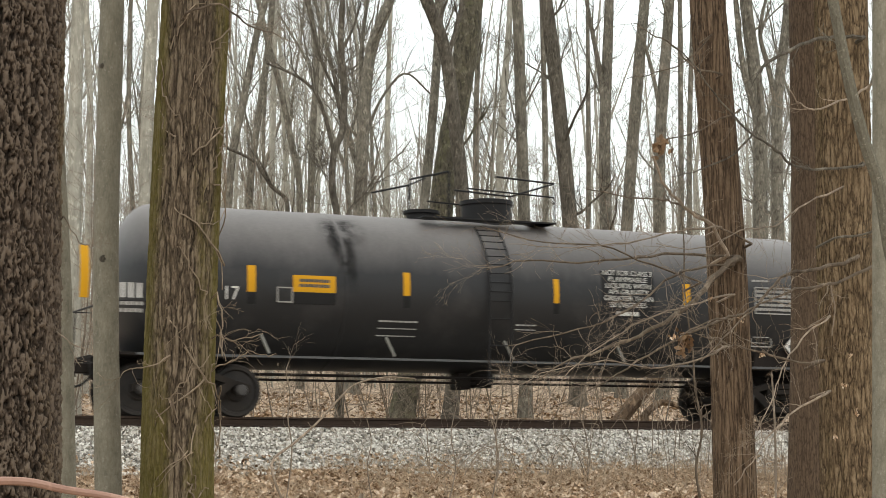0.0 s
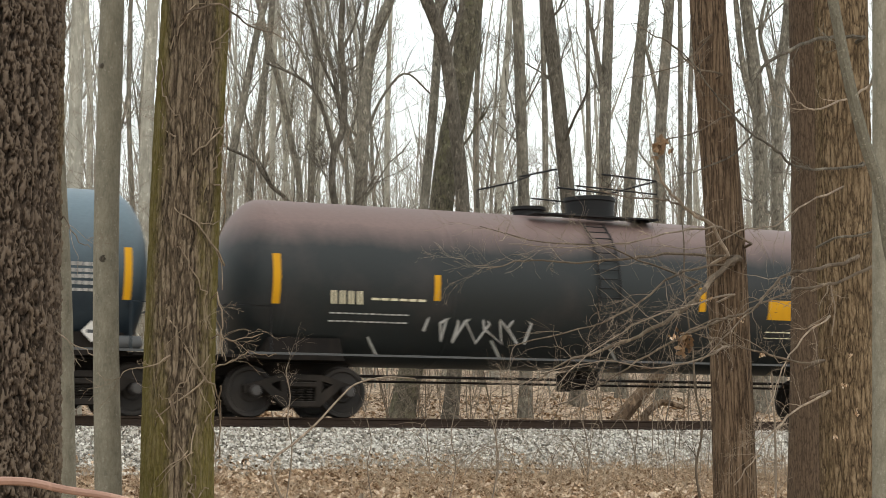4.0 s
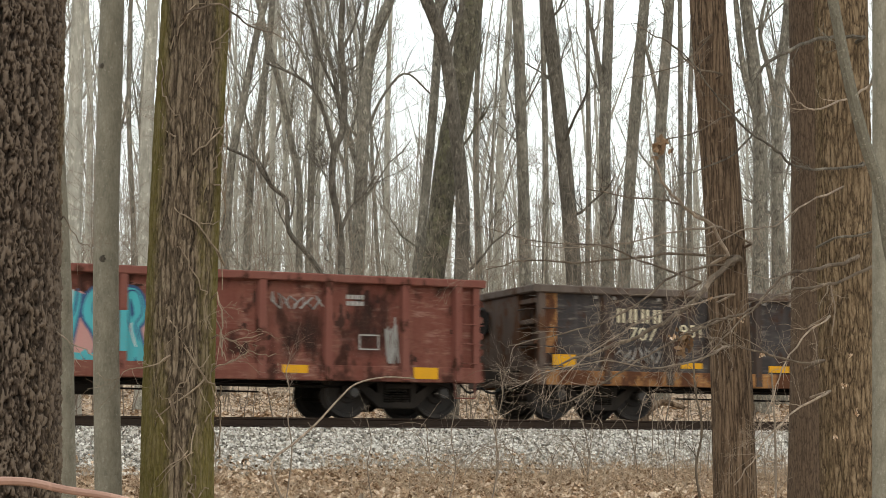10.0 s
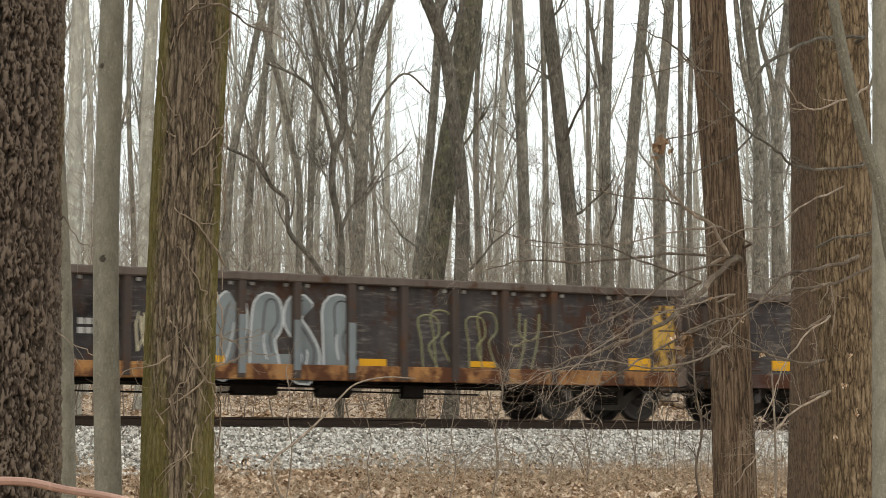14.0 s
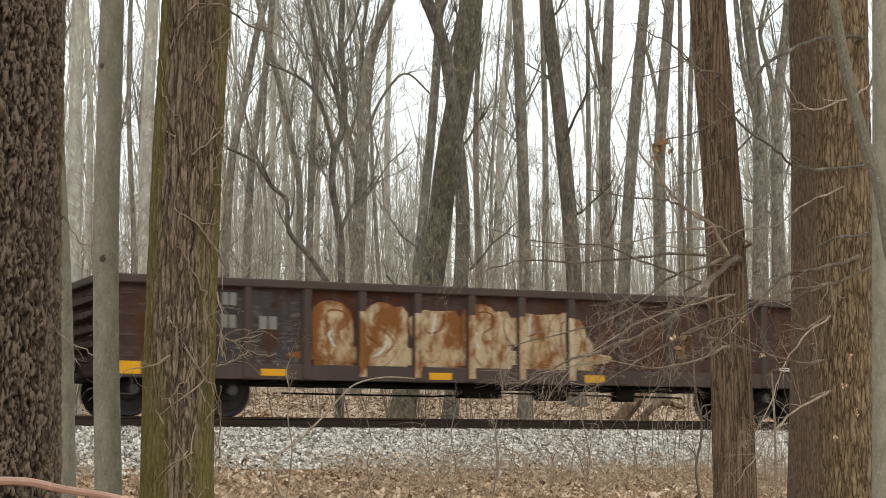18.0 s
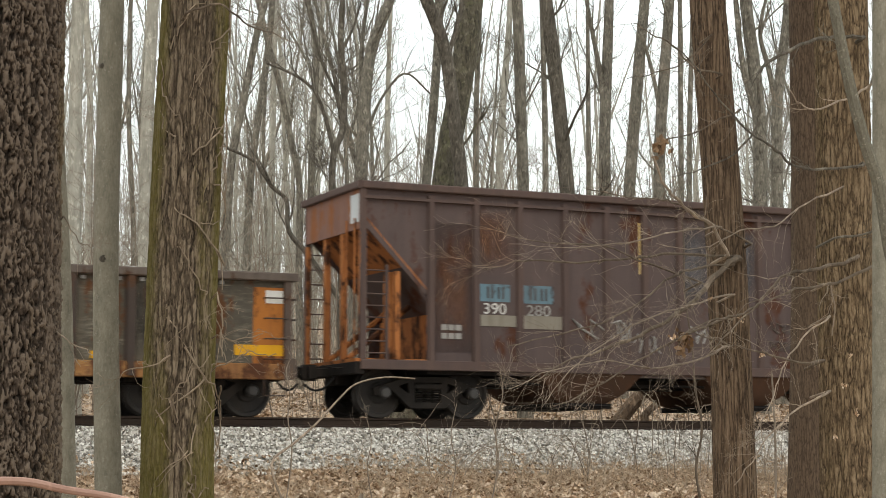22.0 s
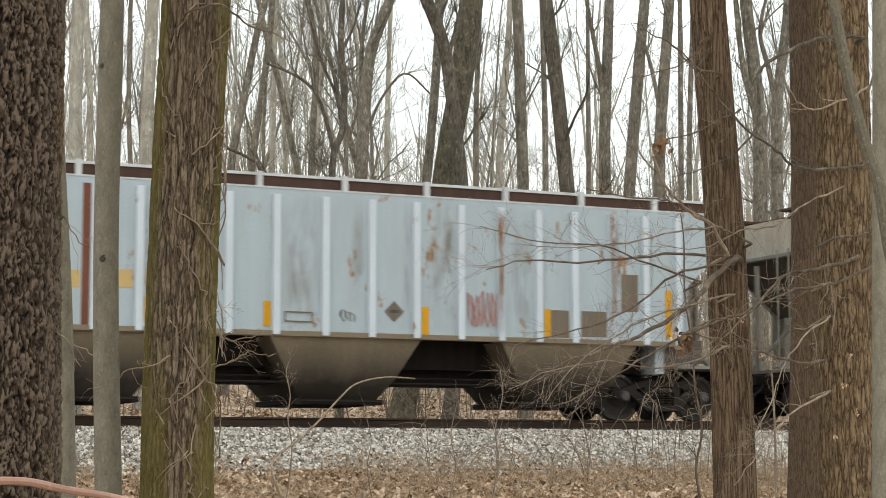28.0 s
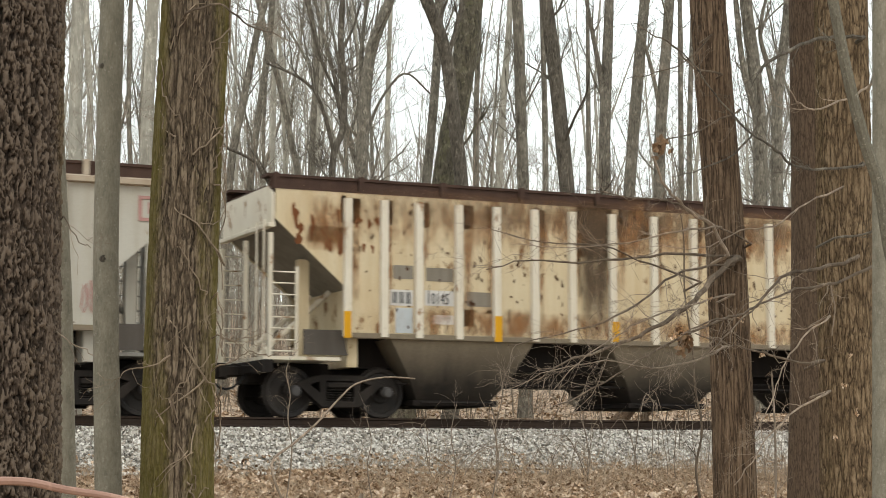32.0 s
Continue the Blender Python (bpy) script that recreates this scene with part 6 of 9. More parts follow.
mark(gon_5, -6.23, 1.90, 0.73, 0.22, 4, -1.413, DIM_WHITE)
writing(gon_5, "70", -6.02, 1.58, 0.22, -1.413, DIM_WHITE, squeeze=1.45)
panel(gon_5, -7.16, -6.66, 1.00, 1.20, -1.411, YELLOW, "reflector", "yellow reflective strip")
panel(gon_5, 4.27, 4.79, 0.69, 0.82, -1.478, YELLOW, "reflector", "yellow reflective strip")
panel(gon_5, 6.78, 7.25, 1.01, 1.20, -1.411, YELLOW, "reflector", "yellow reflective strip")
panel(gon_5, 2.25, 2.48, 0.91, 1.04, -1.411, YELLOW, "reflector", "yellow reflective strip")
graffiti(gon_5, -3.87, -1.82, 0.63, 2.05, -1.402, 4, SILVER, SPRAY_DARK, seed=24)
graffiti(gon_5, 4.16, 5.23, 0.96, 2.18, -1.402, 2, SPRAY_ORANGE, SPRAY_LIGHT, seed=25, inner=SPRAY_CREAM, kinds=(3, 2), glow=SPRAY_ORANGE)
for x0, x1, z1 in ((5.30, 6.36, 2.28), (6.58, 7.66, 2.24), (7.72, 7.96, 2.20)):
    panel(gon_5, x0, x1, 0.95, z1, -1.403, SPRAY_PALE, "sprayed_field", "pale blue-white sprayed field")
graffiti(gon_5, 5.28, 7.98, 0.90, 2.20, -1.406, 4, SPRAY_PALE, SPRAY_DARK, seed=26, inner=SPRAY_DARK, line=0.018, fat=0.4)
graffiti(gon_5, 1.26, 1.62, 0.89, 1.85, -1.402, 1, SPRAY_DARK, SPRAY_LIGHT, seed=27)
panel(gon_5, 7.70, 8.01, 1.75, 2.28, -1.402, SILL_RUST, "end_panel", "rusty orange end panel")
for x0, x1, z0, z1 in ((-4.16, -3.40, 0.66, 1.72), (-3.20, -2.34, 0.66, 2.02), (-2.12, -1.28, 0.66, 1.98), (-1.06, -0.22, 0.66, 2.0), (0.0, 0.86, 0.68, 1.98), (1.06, 1.52, 0.70, 1.55)):
    part("sprayed_field", Build().side([(x0, z0), (x1, z0 + 0.02), (x1, z1 - 0.12), (x1 - 0.1, z1), (x0 + 0.3, z1 - 0.03), (x0 + 0.12, z1), (x0, z1 - 0.1)], -1.484 if z0 > 1 else -1.41, -1.40), FADED_PANEL, gon_6, "rust-streaked peeling cream field")
for x in STAKES[gon_6.name]:
    if -4.2 < x < 1.3:
        part("stake_paint", Build().box(x - 0.066, x + 0.066, -1.516, -1.508, 0.72, 1.9), FADED_PANEL, gon_6)
graffiti(gon_6, -4.3, 1.45, 0.95, 2.0, -1.412, 6, FADED_PANEL, RUST_STREAK, seed=28, inner=RUST_STREAK, line=0.012, fat=0.4)
panel(gon_6, -5.17, -4.70, 0.71, 0.83, -1.478, YELLOW, "reflector", "yellow reflective strip")
panel(gon_6, -1.93, -1.48, 0.69, 0.82, -1.478, YELLOW, "reflector", "yellow reflective strip")
panel(gon_6, 1.30, 1.73, 0.69, 0.83, -1.478, YELLOW, "reflector", "yellow reflective strip")
panel(gon_6, -7.81, -7.33, 0.70, 0.92, -1.478, YELLOW, "reflector", "yellow reflective strip")
panel(gon_6, 4.57, 5.01, 0.72, 0.84, -1.478, YELLOW, "reflector", "yellow reflective strip")
panel(gon_6, 7.29, 7.73, 0.73, 0.93, -1.478, YELLOW, "reflector", "yellow reflective strip")
panel(gon_6, -5.95, -4.43, 0.91, 2.21, -1.402, GON_DARK, "number_panel", "black number panel")
bars(gon_6, -5.90, 1.54, 0.31, 0.228, 2, -1.413, FADED_GREY, rows=1, gap=0.5)
bars(gon_6, -5.19, 1.53, 0.36, 0.230, 2, -1.413, FADED_GREY, rows=1, gap=0.5)
bars(gon_6, -5.88, 1.94, 0.29, 0.219, 2, -1.413, FADED_GREY, rows=1, gap=0.5)
bars(gon_6, 4.68, 2.13, 0.50, 0.068, 7, -1.413, FAINT, rows=4, gap=1.2)
frame_lines(gon_6, 5.79, 6.01, 0.99, 1.06, -1.414, WHITE, 0.012)
panel(gon_7, -7.92, -7.29, 0.76, 2.35, -1.402, ORANGE_END, "end_panel", "orange end panel")
panel(gon_7, -7.77, -7.30, 2.04, 2.25, -1.408, WHITE, "paint_dab", "white paint patch")
scrawl(gon_7, -7.47, 0.89, 0.76, 0.56, -1.413, WHITE, 30, 4, 0.016)
mark(gon_7, -6.32, 1.64, 1.04, 0.29, 4, -1.413, WHITE)
writing(gon_7, "481640", -6.37, 1.34, 0.24, -1.413, DIM_WHITE, squeeze=0.95)
scrawl(gon_7, -4.96, 1.23, 0.77, 0.52, -1.413, SPRAY_CREAM, 31, 6, 0.018)
bars(gon_7, -6.26, 1.08, 0.65, 0.142, 5, -1.413, DIM_WHITE, rows=2, gap=0.5)
graffiti(gon_7, -3.89, -0.06, 0.63, 2.05, -1.402, 6, SPRAY_CREAM, SPRAY_DARK, seed=32, inner=SPRAY_DARK, line=0.03, fat=0.48)
graffiti(gon_7, 1.15, 1.94, 0.65, 1.92, -1.402, 1, SPRAY_CREAM, SPRAY_DARK, seed=36, kinds=(0,), fat=0.34)
graffiti(gon_7, 2.18, 2.96, 0.66, 1.92, -1.402, 1, SPRAY_CREAM, SPRAY_DARK, seed=37, kinds=(0,), fat=0.34)
graffiti(gon_7, 3.19, 4.01, 0.68, 1.95, -1.402, 1, SPRAY_CREAM, SPRAY_DARK, seed=38, kinds=(4,), fat=0.30)
panel(gon_7, -7.66, -6.92, 0.98, 1.14, -1.411, YELLOW, "reflector", "yellow reflective strip")
panel(gon_7, -3.87, -3.43, 0.96, 1.07, -1.411, YELLOW, "reflector", "yellow reflective strip")
panel(gon_7, -0.75, -0.32, 0.93, 1.05, -1.411, YELLOW, "reflector", "yellow reflective strip")
panel(gon_7, 2.38, 2.77, 0.96, 1.07, -1.411, YELLOW, "reflector", "yellow reflective strip")
panel(gon_7, 4.43, 4.84, 0.95, 1.08, -1.411, YELLOW, "reflector", "yellow reflective strip")
panel(gon_7, 6.98, 7.90, 1.06, 1.25, -1.411, YELLOW, "reflector", "yellow reflective strip")
panel(gon_7, 7.32, 8.02, 0.76, 2.27, -1.402, ORANGE_END, "end_panel", "orange end panel")
panel(gon_7, 7.55, 7.87, 1.99, 2.22, -1.408, WHITE, "paint_dab", "white paint patch")
panel(gon_7, 0.16, 0.58, 1.97, 2.22, -1.408, WHITE, "paint_dab", "")
panel(gon_7, -0.78, -0.42, 1.99, 2.22, -1.408, DIM_WHITE, "paint_dab", "")
panel(hop_1, -5.76, -5.12, 2.17, 2.50, -1.422, DULL_BLUE, "number_panel", "faded blue number panel")
mark(hop_1, -5.64, 2.23, 0.45, 0.22, 2, -1.433, BLACK_STENCIL)
panel(hop_1, -4.84, -4.19, 2.16, 2.50, -1.422, DULL_BLUE, "number_panel", "faded blue number panel")
mark(hop_1, -4.74, 2.22, 0.46, 0.23, 2, -1.433, BLACK_STENCIL)
writing(hop_1, "390", -5.69, 1.94, 0.21, -1.433, WHITE, squeeze=1.13)
writing(hop_1, "280", -4.79, 1.93, 0.21, -1.433, DIM_WHITE, squeeze=1.22)
panel(hop_1, -5.74, -4.97, 1.71, 1.92, -1.428, SLOPE_GREY, "paint_dab", "")
panel(hop_1, -4.84, -4.01, 1.68, 1.93, -1.428, SLOPE_GREY, "paint_dab", "")
panel(hop_1, -2.32, -2.12, 2.81, 3.82, -1.422, YELLOW_FADED, "reflector", "faded yellow strip")
panel(hop_1, 5.06, 5.88, 1.0, 3.2, -1.424, STAIN_BURNT, "stain", "orange rust patch")
panel(hop_1, 5.06, 5.88, 1.7, 4.2, -1.427, STAIN_TAN, "stain", "tan weathered patch")
panel(hop_1, 5.1, 5.84, 1.3, 2.9, -1.430, STAIN_BURNT, "stain", "orange rust patch")
panel(hop_1, 6.05, 6.72, 1.0, 2.6, -1.424, STAIN_TAN, "stain", "tan weathered patch")
panel(hop_1, 6.9, 8.1, 3.2, 4.1, -1.424, STAIN_RUSTY, "stain", "dull rust patch")
panel(hop_1, 5.2, 5.7, 1.18, 1.72, -1.433, STAIN_DARK_FLAT, "repair_plate", "dark repair plate")
panel(hop_1, -6.70, -5.85, 1.2, 3.6, -1.424, STAIN_RUSTY, "stain", "dull rust patch")
panel(hop_1, -6.2, -5.0, 2.7, 3.9, -1.426, STAIN_RUSTY, "stain", "dull rust patch")
panel(hop_1, 1.93, 2.40, 1.01, 1.13, -1.431, YELLOW, "reflector", "yellow reflective strip")
panel(hop_1, -0.29, -0.17, 1.03, 1.13, -1.431, YELLOW, "reflector", "yellow reflective strip")
panel(hop_1, 7.70, 8.09, 1.05, 1.17, -1.431, YELLOW, "reflector", "yellow reflective strip")
scrawl(hop_1, -2.80, 1.46, 0.29, 0.45, -1.433, DIM_WHITE, 41, 3, 0.018)
scrawl(hop_1, -2.40, 1.27, 0.48, 0.50, -1.433, DIM_WHITE, 42, 4, 0.018)
scrawl(hop_1, -1.18, 1.50, 0.39, 0.39, -1.433, DIM_WHITE, 73, 2, 0.022)
scrawl(hop_1, 0.71, 1.74, 0.64, 0.25, -1.433, FAINT, 71, 4, 0.014)
scrawl(hop_1, 0.71, 1.39, 0.64, 0.25, -1.433, FAINT, 72, 5, 0.012)
graffiti(hop_1, 1.56, 2.95, 1.04, 2.03, -1.422, 2, FADED_GREY, DIM_WHITE, seed=43, inner=HOP_BROWN)
scrawl(hop_1, 3.30, 1.52, 0.79, 0.43, -1.433, DIM_WHITE, 44, 4, 0.02)
graffiti(hop_1, 4.15, 4.78, 1.15, 1.65, -1.422, 1, FADED_GREY, DIM_WHITE, seed=45)
bars(hop_1, -6.54, 1.61, 0.58, 0.105, 4, -1.433, DIM_WHITE, rows=2, gap=0.5)
scrawl(hop_1, -3.77, 1.53, 1.18, 0.38, -1.433, DIM_WHITE, 46, 3, 0.02)
panel(cov_1, -6.16, -5.56, 2.11, 3.43, -1.462, GREY_CLEAN, "number_panel", "cleaner grey patch")
panel(cov_1, -5.35, -4.79, 2.14, 3.47, -1.462, GREY_CLEAN, "number_panel", "cleaner grey patch")
panel(cov_1, -4.57, -3.95, 2.16, 3.52, -1.462, GREY_CLEAN, "number_panel", "cleaner grey patch")
panel(cov_1, -3.76, -3.15, 2.19, 3.56, -1.462, GREY_CLEAN, "number_panel", "cleaner grey patch")
mark(cov_1, -5.93, 2.65, 0.27, 0.23, 2, -1.473, BLACK_STENCIL)
mark(cov_1, -5.16, 2.67, 0.29, 0.22, 2, -1.473, BLACK_STENCIL)
writing(cov_1, "349", -6.01, 2.20, 0.21, -1.473, BLACK_STENCIL, squeeze=0.81)
writing(cov_1, "870", -5.26, 2.21, 0.22, -1.473, BLACK_STENCIL, squeeze=0.76)
bars(cov_1, -6.00, 1.78, 0.35, 0.064, 5, -1.473, DIM_WHITE, rows=2, gap=0.5)
panel(cov_1, -3.95, -3.82, 1.48, 2.11, -1.552, YELLOW, "reflector", "yellow reflective strip")
panel(cov_1, -1.46, -1.32, 1.46, 2.04, -1.552, YELLOW, "reflector", "yellow reflective strip")
panel(cov_1, 1.24, 1.38, 1.53, 2.09, -1.552, YELLOW, "reflector", "yellow reflective strip")
panel(cov_1, -6.95, -6.81, 1.48, 2.44, -1.552, YELLOW, "reflector", "yellow reflective strip")
panel(cov_1, -4.54, -4.31, 1.68, 1.86, -1.468, WHITE, "paint_dab", "white square")
panel(cov_2, -4.83, -4.49, 1.49, 3.94, -1.462, RUST_PANEL, "rust_streak", "broad red-brown rust streak")
panel(cov_2, -5.31, -4.86, 2.14, 2.44, -1.462, YELLOW_FADED, "paint_band", "faded yellow band")
panel(cov_2, -4.47, -3.95, 2.17, 2.48, -1.462, YELLOW_FADED, "paint_band", "faded yellow band")
panel(cov_2, -3.71, -3.14, 2.20, 2.51, -1.462, YELLOW_FADED, "paint_band", "faded yellow band")
writing(cov_2, "52", -6.04, 1.79, 0.20, -1.473, BLACK_STENCIL, squeeze=1.11)
panel(cov_2, -3.73, -3.61, 1.60, 2.06, -1.471, YELLOW, "reflector", "yellow reflective strip")
panel(cov_2, -1.58, -1.45, 1.58, 2.03, -1.471, YELLOW, "reflector", "yellow reflective strip")
panel(cov_2, 1.47, 1.61, 1.51, 2.02, -1.471, YELLOW, "reflector", "yellow reflective strip")
panel(cov_2, 4.00, 4.13, 1.52, 2.06, -1.471, YELLOW, "reflector", "yellow reflective strip")
panel(cov_2, 6.66, 6.80, 1.57, 2.51, -1.471, YELLOW, "reflector", "yellow reflective strip")
diamond(cov_2, 0.92, 1.92, 0.19, -1.472, BAY_DIRT)
frame_lines(cov_2, -1.19, -0.66, 1.67, 1.86, -1.474, BAY_DIRT, 0.012)
scrawl(cov_2, -0.15, 1.70, 0.28, 0.25, -1.473, BAY_DIRT, 51, 3, 0.008)
panel(cov_2, 4.03, 4.53, 1.53, 2.05, -1.462, BAY_DIRT, "dirt_patch", "brown dirt patch")
panel(cov_2, 4.80, 5.35, 1.56, 2.05, -1.462, BAY_DIRT, "dirt_patch", "brown dirt patch")
panel(cov_2, 5.68, 6.05, 2.07, 2.79, -1.462, BAY_DIRT, "dirt_patch", "brown dirt patch")
panel(cov_2, 2.98, 3.15, 3.20, 3.89, -1.556, STAIN_RUST, "stain", "orange rust streak")
panel(cov_2, 2.99, 3.14, 1.58, 3.89, -1.554, STAIN_RUST, "stain", "orange rust streak")
panel(cov_2, 5.38, 5.56, 3.31, 4.03, -1.556, STAIN_RUST, "stain", "orange rust streak")
panel(cov_2, 5.39, 5.55, 1.64, 4.03, -1.554, STAIN_RUST, "stain", "orange rust streak")
scrawl(cov_2, 2.40, 1.68, 0.74, 0.76, -1.473, PINK_DULL, 52, 9, 0.014)
panel(cov_3, -4.50, -3.97, 2.14, 3.17, -1.462, GREY_CLEAN, "number_panel", "cleaner pale panel")
panel(cov_3, -3.73, -3.18, 2.20, 2.60, -1.462, GREY_CLEAN, "number_panel", "cleaner pale panel")
panel(cov_3, -6.01, -5.56, 1.93, 2.51, -1.462, GREY_CLEAN, "number_panel", "cleaner pale panel")
panel(cov_3, -5.29, -4.74, 2.13, 2.56, -1.462, GREY_CLEAN, "number_panel", "cleaner pale panel")
mark(cov_3, -5.90, 2.55, 0.32, 0.23, 2, -1.473, BLACK_STENCIL)
mark(cov_3, -5.22, 2.56, 0.30, 0.23, 2, -1.473, BLACK_STENCIL)
writing(cov_3, "349", -6.01, 2.25, 0.22, -1.473, BLACK_STENCIL, squeeze=0.86)
writing(cov_3, "950", -5.23, 2.24, 0.22, -1.473, BLACK_STENCIL, squeeze=0.78)
panel(cov_3, -6.96, -6.82, 1.68, 2.26, -1.552, YELLOW, "reflector", "yellow reflective strip")
panel(cov_3, -6.24, -6.10, 1.54, 2.16, -1.552, YELLOW, "reflector", "yellow reflective strip")
panel(cov_3, -4.73, -4.58, 1.52, 2.13, -1.552, YELLOW, "reflector", "yellow reflective strip")
panel(cov_3, -0.53, -0.39, 1.51, 2.11, -1.552, YELLOW, "reflector", "yellow reflective strip")
panel(cov_3, 1.28, 1.42, 1.59, 2.12, -1.552, YELLOW, "reflector", "yellow reflective strip")
panel(cov_3, 3.79, 3.94, 1.55, 2.12, -1.552, YELLOW, "reflector", "yellow reflective strip")
panel(cov_3, 6.07, 6.22, 1.62, 2.13, -1.552, YELLOW, "reflector", "yellow reflective strip")
panel(cov_3, 6.81, 6.96, 1.62, 2.10, -1.552, YELLOW, "reflector", "yellow reflective strip")
panel(cov_3, -3.86, -3.16, 1.48, 2.06, -1.463, SPRAY_BLUE, "sprayed_field", "blue sprayed field")
panel(cov_3, -2.98, -2.22, 1.48, 2.06, -1.463, SPRAY_BLUE, "sprayed_field", "blue sprayed field")
for k, (line, width, mat) in enumerate((([(-3.9, 2.08), (-3.4, 2.14), (-2.9, 2.11), (-2.2, 2.10)], 0.09, RED_SPRAY), ([(-3.8, 1.9), (-3.3, 1.93), (-3.0, 1.9)], 0.12, SPRAY_NAVY), ([(-3.75, 1.64), (-3.3, 1.62), (-3.1, 1.7)], 0.14, SPRAY_DARK), ([(-2.95, 1.98), (-2.7, 1.8), (-2.4, 1.6)], 0.20, SPRAY_NAVY), ([(-2.9, 1.56), (-2.75, 1.66), (-2.6, 1.9)], 0.08, SPRAY_LIGHT), ([(-2.5, 2.0), (-2.3, 1.85), (-2.26, 1.6)], 0.10, RED_SPRAY), ([(-3.5, 1.54), (-3.0, 1.5), (-2.4, 1.52)], 0.06, SPRAY_LIGHT))):
    part("graffiti_band", ribbon(line, width, -1.470 - 0.0015 * k, -1.46), mat, cov_3)
scrawl(cov_3, -4.49, 1.78, 0.50, 0.15, -1.473, BLACK_STENCIL, 54, 5, 0.01)
scrawl(cov_3, -4.49, 1.55, 0.45, 0.17, -1.473, BLACK_STENCIL, 59, 5, 0.01)
graffiti(cov_3, -2.09, -1.69, 1.51, 1.88, -1.462, 1, SPRAY_DARK, SPRAY_DARK, seed=58)
scrawl(cov_3, 0.57, 1.61, 0.49, 0.41, -1.473, BLACK_STENCIL, 55, 7, 0.014)
scrawl(cov_3, 1.48, 1.62, 0.51, 0.40, -1.473, BLACK_STENCIL, 56, 7, 0.014)
panel(cov_3, 4.03, 4.58, 1.69, 2.05, -1.462, WHITE, "tag_panel", "white framed dark panel")
panel(cov_3, 4.07, 4.50, 1.81, 2.03, -1.468, SPRAY_DARK, "tag_panel", "")
frame_lines(cov_3, 7.45, 7.98, 3.33, 3.77, -1.474, PINK_DULL, 0.03)
frame_lines(cov_3, 7.62, 7.84, 3.46, 3.66, -1.474, PINK_DULL, 0.02)
scrawl(cov_3, 6.47, 1.68, 0.35, 0.63, -1.473, PINK_DULL, 57, 4, 0.01)
panel(cov_4, -5.98, -5.58, 2.52, 2.77, -1.462, SLOPE_GREY, "number_panel", "grey patch")
panel(cov_4, -5.32, -4.77, 2.50, 2.75, -1.462, SLOPE_GREY, "number_panel", "grey patch")
panel(cov_4, -4.50, -3.99, 2.06, 2.33, -1.462, SLOPE_GREY, "number_panel", "grey patch")
panel(cov_4, -6.04, -5.58, 2.03, 2.32, -1.462, WHITE, "number_panel", "white number panel")
panel(cov_4, -5.35, -4.76, 2.05, 2.33, -1.462, WHITE, "number_panel", "white number panel")
panel(cov_4, -5.19, -4.77, 1.71, 1.88, -1.462, WHITE, "number_panel", "")
panel(cov_4, -2.17, -1.38, 2.3, 4.14, -1.468, STAIN_SOOT, "stain", "sooty streaked panel")
panel(cov_4, -2.12, -1.42, 1.5, 4.12, -1.471, STAIN_SOOT, "stain", "sooty streaked panel")
panel(cov_4, -7.63, -6.91, 3.12, 3.99, -1.468, STAIN_RUST, "stain", "rust stain")
panel(cov_4, -7.79, -6.82, 2.96, 3.42, -1.468, STAIN_RUST, "stain", "rust stain")
panel(cov_4, -4.56, -3.87, 1.47, 2.10, -1.468, STAIN_RUST, "stain", "rust stain")
panel(cov_4, -3.75, -3.10, 1.43, 2.07, -1.468, STAIN_RUST, "stain", "rust stain")
panel(cov_4, -5.36, -4.79, 1.44, 2.07, -1.466, STAIN_RUST, "stain", "rust stain")
panel(cov_4, -1.24, -0.54, 2.98, 4.31, -1.468, STAIN_RUST, "stain", "rust stain")
panel(cov_4, -5.93, -5.59, 1.53, 1.99, -1.462, GREY_CLEAN, "number_panel", "")
mark(cov_4, -6.01, 2.07, 0.40, 0.21, 3, -1.473, BLACK_STENCIL)
writing(cov_4, "10145", -5.32, 2.08, 0.21, -1.473, BLACK_STENCIL, squeeze=0.64)
panel(cov_4, -6.97, -6.83, 1.41, 1.89, -1.552, YELLOW, "reflector", "yellow reflective strip")
panel(cov_4, -3.96, -3.81, 1.41, 1.89, -1.552, YELLOW, "reflector", "yellow reflective strip")
panel(cov_4, -1.46, -1.30, 1.47, 1.86, -1.552, YELLOW, "reflector", "yellow reflective strip")
panel(cov_1, -8.36, -6.93, 1.42, 1.96, -1.468, STAIN_DIRT, "stain", "brown dirt along the lower edge")
panel(cov_1, -2.01, -1.43, 1.38, 1.91, -1.468, STAIN_DIRT, "stain", "brown dirt along the lower edge")
panel(cov_1, -1.16, -0.52, 1.40, 1.94, -1.468, STAIN_DIRT, "stain", "brown dirt along the lower edge")
panel(cov_3, -2.18, -1.44, 1.38, 2.56, -1.468, STAIN_DIRT, "stain", "brown dirt film")
panel(cov_3, -1.23, -0.47, 1.41, 2.60, -1.468, STAIN_DIRT, "stain", "brown dirt film")
panel(cov_3, -0.31, 0.41, 1.43, 2.64, -1.468, STAIN_DIRT, "stain", "brown dirt film")
panel(cov_3, 1.54, 2.23, 1.48, 2.72, -1.468, STAIN_DIRT, "stain", "brown dirt film")
panel(cov_3, -6.00, -5.51, 1.41, 2.61, -1.468, STAIN_DIRT, "stain", "brown dirt film")
panel(cov_3, -7.75, -7.01, 1.37, 2.55, -1.468, STAIN_DIRT, "stain", "brown dirt film")
panel(cov_2, -3.75, -3.10, 1.38, 3.93, -1.468, STAIN_DIRT, "stain", "faint dirt film")
panel(cov_2, -1.26, -0.51, 1.45, 4.08, -1.468, STAIN_DIRT, "stain", "faint dirt film")
